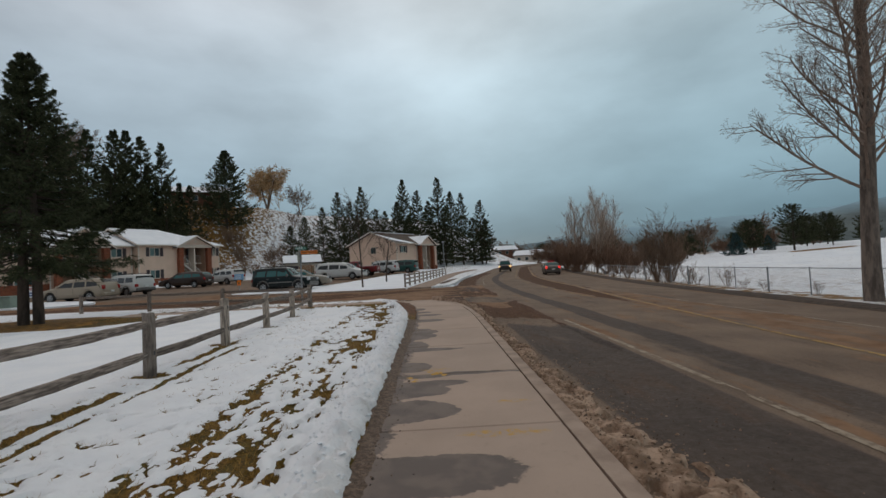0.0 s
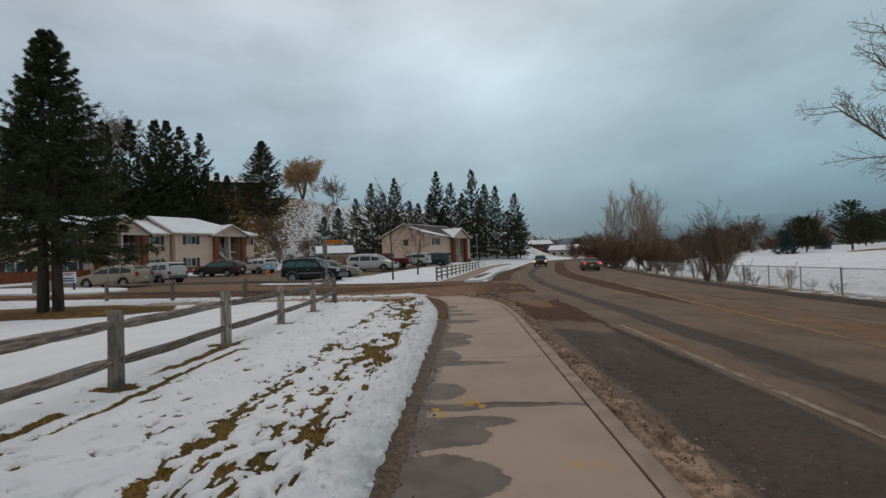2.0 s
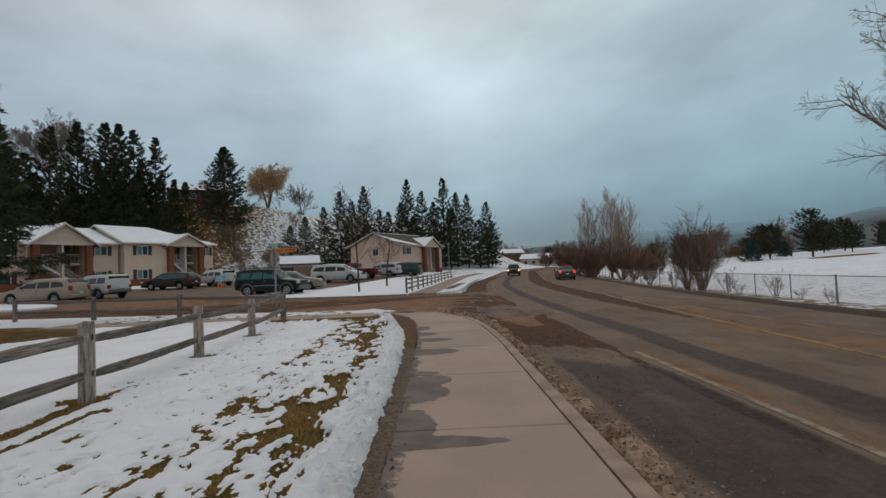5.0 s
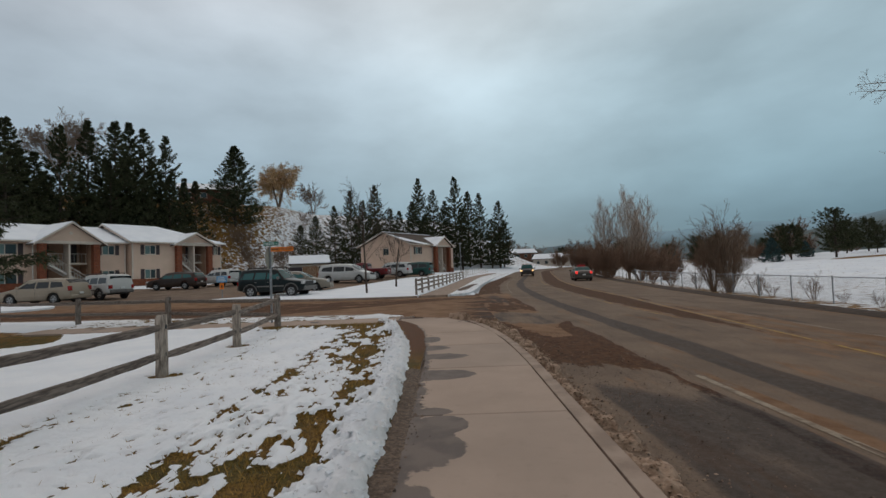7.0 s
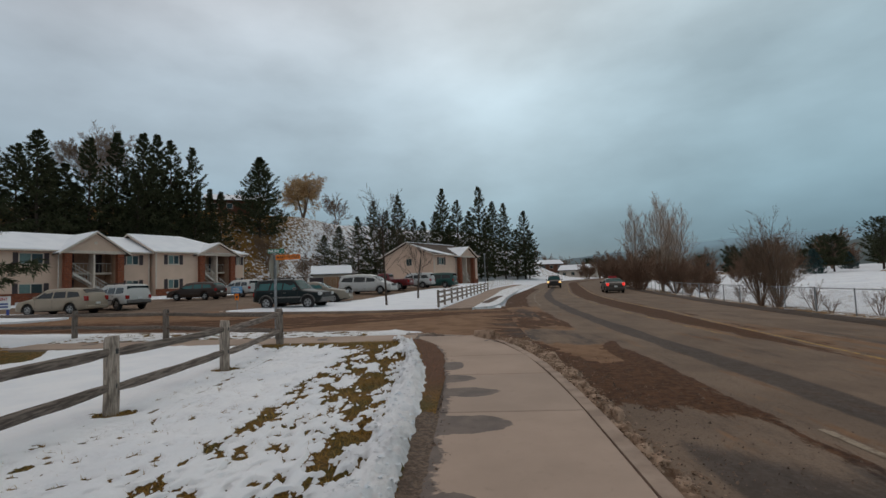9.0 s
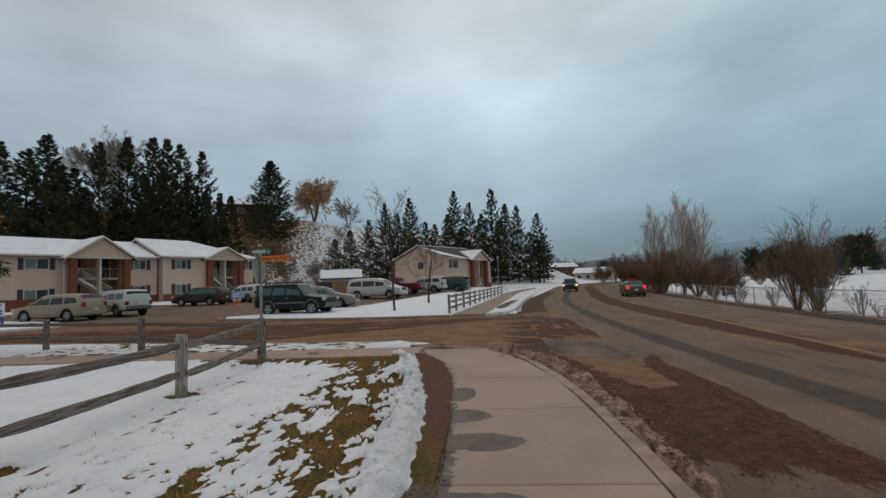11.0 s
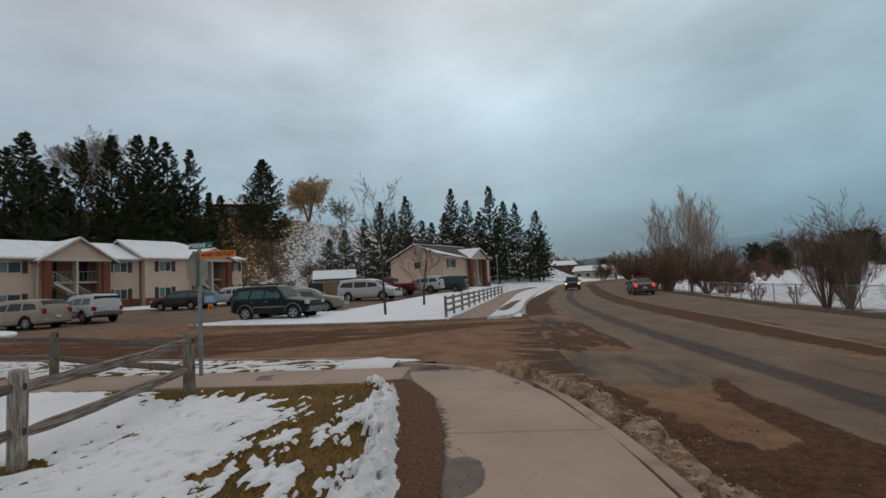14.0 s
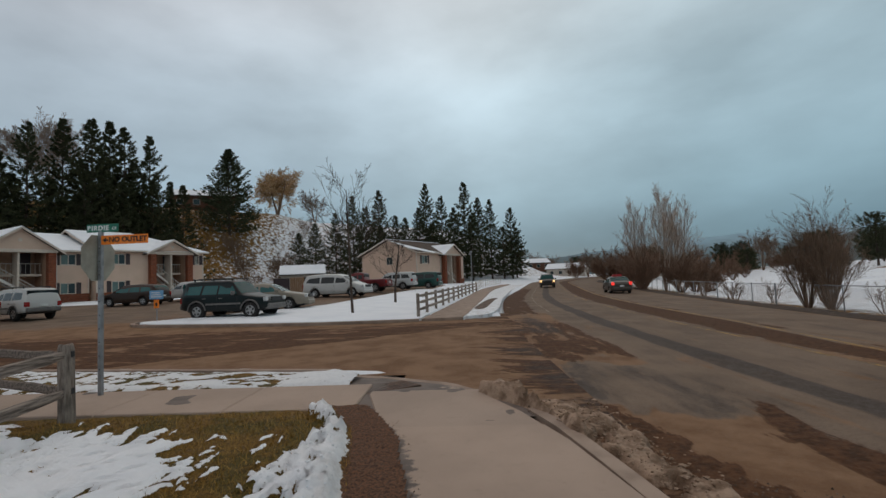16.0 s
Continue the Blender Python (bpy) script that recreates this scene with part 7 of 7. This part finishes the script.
PROFILE = {"spruce": ([0, 0.06, 0.5, 0.8, 1], [0.80, 1.0, 0.50, 0.19, 0.0]), "pine": ([0, 0.10, 0.35, 0.62, 0.86, 1], [0.85, 1.0, 0.82, 0.52, 0.22, 0.02]), "broad": ([0, 0.2, 0.5, 0.8, 1], [0.8, 1.0, 0.95, 0.7, 0.3])}


def conifer(name, m, label, seed, height, width, bare_base, n_br, twigs, per, spray, needle, shape="spruce", trunks=((0, 0),), droop=0.25, trunk_r=0.16, group="", ragged=0.5, slim=0.16):
    """A conifer: trunk, whorls of limbs, side twigs on the limbs and needle sprays along the twigs."""
    rng = np.random.RandomState(seed)
    t = thing(name, m, label, "tree", group)
    for ox, oy in trunks:
        tb = bmesh.new()
        add_tube(tb, (ox, oy, -0.3), (ox * 0.7, oy * 0.7, height * 0.5), trunk_r, trunk_r * 0.55, 10)
        add_tube(tb, (ox * 0.7, oy * 0.7, height * 0.5), (ox * 0.3, oy * 0.3, height * 0.99), trunk_r * 0.55, 0.015, 8)
        part("trunk", tb, BARK_DARK, t)
    P, D, S, segs = [], [], [], []
    up = np.array([0, 0, 1.0])
    whorls = max(6, n_br // 6)
    lobe = rng.rand(3) * 6.28
    for i in range(n_br):
        w = (i // 6 + 0.5 + 0.30 * rng.normal()) / whorls
        f = min(max(w, 0.0), 0.995) ** 0.92
        z = bare_base + (height - bare_base) * f
        a = (i % 6) * 1.047 + 0.6 * (i // 6) + 0.35 * rng.normal()
        R = width * float(np.interp(f, *PROFILE[shape])) * (1 - ragged * rng.rand() ** 1.6) * (1 + 0.14 * math.sin(a + lobe[0] + 5 * f)) + 0.10
        fine = 1.0 - 0.45 * f
        ox, oy = trunks[i % len(trunks)]
        k0 = 1 - 0.7 * z / height
        o = np.array([ox * k0, oy * k0, z])
        out = np.array([math.cos(a), math.sin(a), 0.0])
        side = np.array([-math.sin(a), math.cos(a), 0.0])
        rise = (0.85 * f ** 1.5 - droop) if shape == "spruce" else (-0.12 + 0.75 * f + 0.12 * rng.normal())
        bend = (-0.25 * droop, 0.30) if shape == "spruce" else (0.05, 0.18)
        q = np.linspace(0, 1, 5)
        at_ = lambda q: o + np.outer(q * R, out) + np.outer(R * (rise * q + bend[0] * q ** 2 + bend[1] * q ** 3), up)
        line = at_(q)
        for k in range(4):
            segs.append((*line[k], *line[k + 1], 0.035 * (1 - q[k]) + 0.006, 0.035 * (1 - q[k + 1]) + 0.005))
        g = 0.16 + 0.86 * rng.rand(twigs) ** 0.75
        root = at_(g)
        lat = np.where(rng.rand(twigs) < 0.5, -1.0, 1.0) * (0.35 + 0.65 * rng.rand(twigs))
        td = np.outer(0.75 + 0 * g, out) + np.outer(lat, side) + np.outer((-0.18 if shape == "spruce" else 0.22) + 0.22 * rng.normal(size=twigs), up)
        td /= np.linalg.norm(td, axis=1, keepdims=True)
        tl = (0.36 * R * (1.08 - g) + 0.7 * spray * fine) * (0.5 + 0.7 * rng.rand(twigs))
        h = rng.rand(twigs, per) ** 0.8
        pts = root[:, None, :] + td[:, None, :] * (tl[:, None] * h)[..., None]
        if shape == "spruce":
            pts[..., 2] -= 0.10 * tl[:, None] * h ** 2
        dd = td[:, None, :] * 0.8 + rng.normal(size=(twigs, per, 3)) * (0.42 if shape == "spruce" else 0.62) + up * (0.0 if shape == "spruce" else 0.22)
        P.append(pts.reshape(-1, 3))
        D.append(dd.reshape(-1, 3))
        S.append(np.full(twigs * per, fine))
    # the leading shoot
    zt = height - (height - bare_base) * 0.06 * rng.rand(60 if shape == "spruce" else 90)
    P.append(np.stack([0 * zt, 0 * zt, zt], 1) + rng.normal(size=(len(zt), 3)) * 0.03 * spray)
    D.append(rng.normal(size=(len(zt), 3)) * 0.6 + up * 0.7)
    S.append(np.full(len(zt), 0.55))
    P, D = np.concatenate(P), np.concatenate(D)
    D /= np.linalg.norm(D, axis=1, keepdims=True)
    L = spray * np.concatenate(S) * (0.55 + 0.9 * rng.rand(len(P)))
    V, F = blades(rng, P, D, L, L * slim)
    np_mesh("crown", V, F, needle, t)
    V, F = tubes_mesh(segs, 3)
    np_mesh("branch", V, F, BARK_DARK, t)["kind"] = "stuff"
    return t


def at(x, y, turn=0, s=1.0, sz=None, dz=0.0):
    return pose(x, y, land1(x, y) + dz, 0, 0, turn) @ Matrix.Diagonal((s, s, sz or s, 1))


# the twin-stemmed spruce on the lawn
conifer("spruce_tree", at(-14.95, 19.1), "tall dark spruce with twin trunks on the snowy lawn", 3, 9.9, 3.6, 2.0, 270, 38, 13, 0.17, NEEDLE_SPRUCE, trunks=((-0.2, 0.0), (0.28, 0.1)), droop=0.32, trunk_r=0.19, ragged=0.42, slim=0.10)
# a bare sapling beside it
bare_tree("bare_sapling", at(-15.6, 15.6), "thin bare sapling beside the spruce", 12, 3.4, 0.05, [(6, 12, 45, 0.5, 0.08, 0.03), (4, 6, 40, 0.5, 0.10, 0.04), (3, 0, 35, 0.5, 0.1, 0.02)], BARK_PALE, BARK_PALE)

# pines at the foot of the bank
pine_a = conifer("pine_tree", at(-50.0, 78.6), "tall dark pine at the foot of the bank", 21, 24.5, 6.0, 1.0, 190, 13, 12, 0.46, NEEDLE_PINE, "pine", trunk_r=0.3, group="pines behind the block", ragged=0.52)
pine_b = conifer("pine_tree", at(-47.9, 82.1), "tall dark pine with ragged crown at the bank", 22, 24.3, 5.8, 1.0, 165, 13, 12, 0.46, NEEDLE_PINE, "pine", trunk_r=0.3, group="pines behind the block", ragged=0.64)
pine_c = conifer("pine_tree", at(-45.0, 108.0), "dense dark spruce on top of the bank", 23, 16.8, 6.4, 0.4, 250, 14, 11, 0.44, NEEDLE_SPRUCE, "pine", trunk_r=0.25, group="pines on the hill", ragged=0.35)
spruce_d = conifer("spruce_tree", at(-44.8, 88.0), "narrow dark spruce at the bank", 24, 17.5, 2.9, 0.3, 190, 12, 9, 0.42, NEEDLE_SPRUCE, "spruce", droop=0.2, trunk_r=0.2, group="pines behind the block", ragged=0.5)


def place_tip(src, src_h, x, y, tip, turn, wide=1.0):
    z = land1(x, y)
    k = (tip - z) / src_h
    return copy_thing(src, pose(x, y, z, 0, 0, turn) @ Matrix.Diagonal((k * wide, k * wide, k * 1.01, 1)))


for i, (x, y, tip, w) in enumerate([(-56.0, 66.9, 22.3, 1.2), (-59.5, 64.0, 21.0, 1.2), (-55.3, 70.4, 18.8, 1.2), (-53.4, 72.3, 23.0, 0.95), (-54.8, 79.4, 25.6, 0.9), (-46.8, 86.1, 25.0, 0.85), (-51.5, 84.0, 26.5, 0.9), (-49.0, 76.0, 17.0, 1.2), (-52.5, 75.0, 16.0, 1.3), (-47.0, 80.5, 16.5, 1.2),
                                    (-45.0, 84.0, 17.5, 1.1), (-62.0, 70.0, 22.0, 1.2), (-57.0, 74.0, 17.0, 1.4), (-66.0, 62.0, 21.0, 1.3), (-44.2, 90.5, 18.0, 1.0), (-60.0, 72.0, 20.0, 1.2), (-57.5, 70.5, 19.5, 1.2), (-50.2, 81.0, 21.0, 1.1), (-48.2, 84.5, 20.5, 1.1), (-53.0, 81.0, 20.0, 1.2)]):
    place_tip((pine_a, pine_b)[i % 2], 24.4, x, y, tip, 47 * i, w)
for i, (x, y, tip, w) in enumerate([(-25.2, 112.6, 15.9, 1.2), (-22.0, 114.7, 19.4, 1.0), (-19.6, 116.5, 17.5, 1.1), (-17.1, 118.4, 21.0, 0.95), (-14.0, 121.5, 16.0, 1.2), (-28.5, 109.5, 13.5, 1.3), (-11.5, 119.0, 15.0, 1.3), (-7.6, 130.1, 24.3, 0.9), (-4.0, 132.1, 21.7, 1.0), (-1.0, 135.0, 19.0, 1.2), (1.7, 138.1, 26.0, 0.9), (5.4, 141.5, 22.2, 1.0), (8.6, 143.3, 22.0, 1.0), (-9.0, 126.0, 18.0, 1.2), (14.6, 148.8, 20.4, 1.1), (16.0, 151.0, 15.0, 1.3), (3.2, 134.0, 17.0, 1.2), (-31.0, 107.0, 11.5, 1.5), (-16.0, 113.0, 13.0, 1.5), (-6.0, 124.0, 14.0, 1.5), (12.0, 146.0, 15.0, 1.5)]):
    place_tip((pine_b, pine_a)[i % 2], (24.4, 24.5)[i % 2], x, y, tip, 61 * i, w)

# golf course evergreens
conifer("pine_tree", at(97.0, 130.0), "broad dark pine on the snowy golf course", 31, 11.5, 4.4, 1.6, 130, 12, 9, 0.5, NEEDLE_PINE, "broad", trunk_r=0.28)
blue = conifer("blue_spruce", at(81.0, 130.0), "small blue spruce on the snowy golf course", 32, 6.0, 3.0, 0.2, 120, 10, 8, 0.4, NEEDLE_BLUE, "spruce", droop=0.15, trunk_r=0.15, ragged=0.3)
golf = conifer("pine_tree", at(88.5, 134.0), "rounded dark pine on the golf course", 33, 8.5, 3.9, 1.4, 110, 11, 9, 0.5, NEEDLE_PINE, "broad", trunk_r=0.22)
for i, (x, y, s) in enumerate([(73, 140, 0.7), (66, 150, 0.75), (116, 140, 0.8), (124, 160, 1.1), (104, 150, 0.8), (58, 160, 1.0), (135, 150, 0.9)]):
    copy_thing((golf, blue)[i % 3 == 1], at(x, y, 70 * i, s))

# ---- bare trees ----
BIG = [(10, 32, 52, 0.40, 0.02, 0.02), (8, 14, 38, 0.42, 0.06, 0.06), (5, 9, 42, 0.46, 0.10, 0.02), (4, 5, 42, 0.55, 0.13, 0.0), (2, 0, 38, 0.5, 0.14, 0.02)]
bare_tree("bare_tree", pose(16.95, 20.0, land1(16.95, 20.0) - 0.05), "big bare grey tree beside the road bank", 5, 14.5, 0.33, BIG, BARK_GREY, BARK_PALE, lean=(0.0, 0.0), min_r=0.004)
YOUNG = [(8, 16, 36, 0.52, 0.015, 0.02), (5, 6, 34, 0.5, 0.06, 0.05), (4, 4, 30, 0.5, 0.08, 0.04), (3, 0, 30, 0.5, 0.08, 0.03)]
bare_tree("young_tree", at(-5.44, 36.45), "bare young tree on the snowy island", 9, 5.6, 0.085, YOUNG, BARK_DARK, BARK_DARK, min_r=0.006)
bare_tree("young_tree", at(-4.48, 44.1), "small bare tree on the snowy island", 10, 4.2, 0.08, [(6, 11, 48, 0.62, 0.03, 0.02), (5, 7, 36, 0.5, 0.07, 0.05), (4, 4, 32, 0.5, 0.08, 0.04), (3, 0, 30, 0.5, 0.08, 0.03)], BARK_DARK, BARK_DARK, min_r=0.007)
WILLOW = [(5, 14, 46, 1.10, 0.05, 0.03), (6, 14, 42, 0.45, 0.08, 0.05), (4, 8, 42, 0.6, 0.10, -0.06), (4, 0, 30, 0.8, 0.08, -0.28)]
bare_tree("willow_tree", at(-42.4, 127.0, 0, 1.25), "golden bare willow on top of the bank", 14, 6.0, 0.24, WILLOW, BARK_BROWN, BARK_GOLD, stems=3, spread=0.34, min_r=0.03)
ROUND = [(5, 10, 40, 1.0, 0.05, 0.02), (4, 9, 36, 0.48, 0.08, 0.03), (3, 6, 36, 0.5, 0.10, 0.02), (2, 0, 34, 0.6, 0.12, 0.0)]
rnd = bare_tree("bare_tree", at(-36.5, 136.5), "bare round-headed tree on the hill", 15, 5.6, 0.17, ROUND, BARK_BROWN, BARK_BROWN, stems=3, spread=0.30, min_r=0.024)
big_round = bare_tree("bare_tree", at(-68.5, 93.0), "tall pale bare tree behind the pines", 16, 11.0, 0.28, [(6, 14, 38, 0.9, 0.04, 0.02), (5, 11, 34, 0.48, 0.07, 0.03), (4, 9, 34, 0.5, 0.09, 0.02), (3, 5, 34, 0.55, 0.1, 0.0), (2, 0, 34, 0.6, 0.12, 0.0)], BARK_PALE, BARK_PALE, stems=3, spread=0.26, min_r=0.014)
for i, (x, y, s) in enumerate([ (-41.5, 103.0, 0.7), (-38.0, 99.0, 0.7), (-33.5, 103.0, 0.7)]):
    copy_thing(rnd, at(x, y, 50 * i, s))
POPLAR = [(8, 22, 24, 0.40, 0.025, 0.02), (5, 8, 24, 0.5, 0.05, 0.06), (4, 5, 24, 0.5, 0.06, 0.05), (2, 0, 26, 0.5, 0.08, 0.04)]
pop = bare_tree("poplar_tree", at(24.0, 73.0), "tall bare pale poplar behind the brush", 17, 10.8, 0.10, POPLAR, BARK_POPLAR, BARK_POPLAR, stems=4, spread=0.16, min_r=0.007, group="roadside poplars")
for i, (x, y, s) in enumerate([(22.0, 77.0, 0.9), (26.4, 75.0, 0.95)]):
    copy_thing(pop, at(x, y, 80 * i, s))
# roadside brush
BRUSH = [(5, 9, 26, 0.55, 0.05, 0.05), (3, 6, 28, 0.5, 0.08, 0.06), (3, 4, 28, 0.55, 0.09, 0.05), (2, 0, 26, 0.5, 0.08, 0.03)]
red = bare_tree("shrub", at(20.0, 70.0), "dense red brown willow brush beside the road", 18, 5.8, 0.035, BRUSH, BARK_RED, BARK_RED, stems=30, spread=0.75, category="shrub", group="roadside brush", min_r=0.010)
for i, (x, y, s) in enumerate([(18.6, 66.0, 0.85), (21.8, 74.0, 1.05), (23.6, 68.0, 1.0), (26.0, 70.0, 0.95), (19.8, 80.0, 1.0), (28.8, 73.0, 0.9), (22.5, 84.0, 1.1), (25.5, 90.0, 1.1), (32.0, 78.0, 0.9), (29.5, 96.0, 1.2)]):
    copy_thing(red, at(x, y, 67 * i, s))
brn = bare_tree("shrub", at(18.9, 40.6), "bare brown multi-stemmed shrub by the fence", 19, 6.4, 0.045, BRUSH, BARK_BROWN, BARK_BROWN, stems=19, spread=0.38, category="shrub", group="fence shrubs", min_r=0.005)
for i, (x, y, s) in enumerate([(18.4, 41.6, 0.85), (20.2, 42.6, 0.8)]):
    copy_thing(brn, at(x, y, 67 * i + 20, s))
THIN = [(7, 8, 30, 0.45, 0.05, 0.03), (4, 5, 30, 0.5, 0.08, 0.05), (3, 0, 26, 0.5, 0.08, 0.03)]
thn = bare_tree("shrub", at(19.4, 33.5), "thin bare shrub in front of the chain link fence", 20, 2.8, 0.022, THIN, BARK_BROWN, BARK_BROWN, stems=7, spread=0.45, category="shrub", group="fence shrubs", min_r=0.005)
for i, (x, y, s) in enumerate([(19.0, 37.5, 1.1), (17.6, 38.8, 0.9), (20.0, 47.0, 1.1), (19.2, 50.0, 1.0), (20.5, 53.0, 1.15), (20.0, 56.0, 0.9), (17.9, 27.6, 0.5), (18.1, 24.2, 0.5), (18.6, 30.5, 0.45), (21.2, 58.5, 1.0), (18.3, 35.2, 0.6)]):
    copy_thing(thn, at(x, y, 77 * i, s))
# dark bank of bushes and trees at the end of the road and behind the field
for i, (x, y, s) in enumerate([(30, 205, 0.9), (38, 215, 1.0), (47, 212, 0.9), (24, 212, 0.9), (56, 220, 1.0), (66, 205, 0.9), (18, 190, 0.9), (76, 215, 1.0), (90, 220, 0.9), (52, 190, 0.8)]):
    copy_thing(rnd, at(x, y, 40 * i, s))
for i, (x, y, s) in enumerate([(44, 198, 0.75), (60, 230, 0.8), (84, 232, 0.9), (35, 222, 0.8), (100, 230, 0.9), (150, 190, 0.9), (118, 215, 1.0), (140, 225, 1.0), (165, 215, 1.1)]):
    copy_thing(golf, at(x, y, 40 * i, s))
for i in range(13):
    copy_thing(red, at(36 + 6.5 * i + 2.0 * math.sin(i * 2.1), 122 + 7 * math.sin(i * 1.7), 40 * i, 0.75 + 0.2 * math.sin(3 * i)) if i < 5 else at(40 + 11 * i, 205 + 9 * math.sin(i * 1.7), 40 * i, 1.1))

for i in range(16):
    x = 34 + 6.0 * i + 2.5 * math.sin(2.3 * i)
    copy_thing(rnd if i % 2 else red, at(x, 150 + 14 * math.sin(1.3 * i) + 0.25 * x, 63 * i, (1.25 if i % 2 else 1.3) + 0.2 * math.sin(5 * i)))

for i in range(9):
    copy_thing(golf, at(60 + 9.5 * i + 3 * math.sin(4 * i), 176 + 9 * math.sin(2.1 * i), 51 * i, 0.95 + 0.25 * math.sin(3.3 * i)))

# brush on the bank
rngb = random.Random(4)
for i in range(105):
    x = rngb.uniform(-64, -20)
    h = rngb.uniform(93, 119)
    y = h / 0.7 + x
    if y < 60:
        continue
    copy_thing(thn, at(x, y, rngb.uniform(0, 360), rngb.uniform(0.6, 1.1) * (1.0 if i % 3 else 1.7)))

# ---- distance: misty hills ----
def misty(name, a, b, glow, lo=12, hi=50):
    """Far slopes with painted haze: emission for the air's light, nearing sky tone upward."""
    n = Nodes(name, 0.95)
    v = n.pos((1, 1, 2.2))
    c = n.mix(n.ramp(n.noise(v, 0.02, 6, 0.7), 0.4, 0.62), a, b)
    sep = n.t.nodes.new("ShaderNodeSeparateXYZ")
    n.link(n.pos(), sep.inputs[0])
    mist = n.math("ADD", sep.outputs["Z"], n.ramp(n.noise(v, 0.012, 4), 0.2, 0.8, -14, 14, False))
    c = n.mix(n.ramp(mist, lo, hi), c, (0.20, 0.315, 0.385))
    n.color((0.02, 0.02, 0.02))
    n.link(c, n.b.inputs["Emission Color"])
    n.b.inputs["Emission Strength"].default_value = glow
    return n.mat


def hill_ridge(name, pts, y, base, material, label):
    """A range of hills with its crest line along x."""
    xs = np.linspace(pts[0][0], pts[-1][0], 160)
    top = np.interp(xs, [p[0] for p in pts], [p[1] for p in pts]) + 6 * (fbm(xs * 0.02, xs * 0, 4) - 0.5)
    V, F = [], []
    for i, (x, h) in enumerate(zip(xs, top)):
        V += [(x, y, base), (x, y + 90, base + (h - base) * 0.55), (x, y + 200, h), (x, y + 420, base)]
    for i in range(len(xs) - 1):
        for j in range(3):
            F.append((4 * i + j, 4 * i + 4 + j, 4 * i + 5 + j, 4 * i + 1 + j))
    ob = mesh_ob(name, V, F, material, smooth=True)
    return tagged(ob, label, "hill", kind="structure")


hill_ridge("backdrop_hill", [(-200, 16), (60, 26), (160, 34), (300, 46), (420, 58), (560, 66), (800, 78), (1100, 90)], 760, -10, misty("slope_painted_haze", (0.095, 0.135, 0.15), (0.062, 0.092, 0.105), 1.0, 20, 66), "misty blue grey hills beyond the golf course")
hill_ridge("backdrop_hill", [(330, 0), (430, 18), (520, 40), (620, 62), (720, 80), (950, 95)], 480, -10, misty("near_slope_painted_haze", (0.075, 0.095, 0.095), (0.042, 0.056, 0.058), 1.0, 30, 80), "darker wooded hill under the mist")
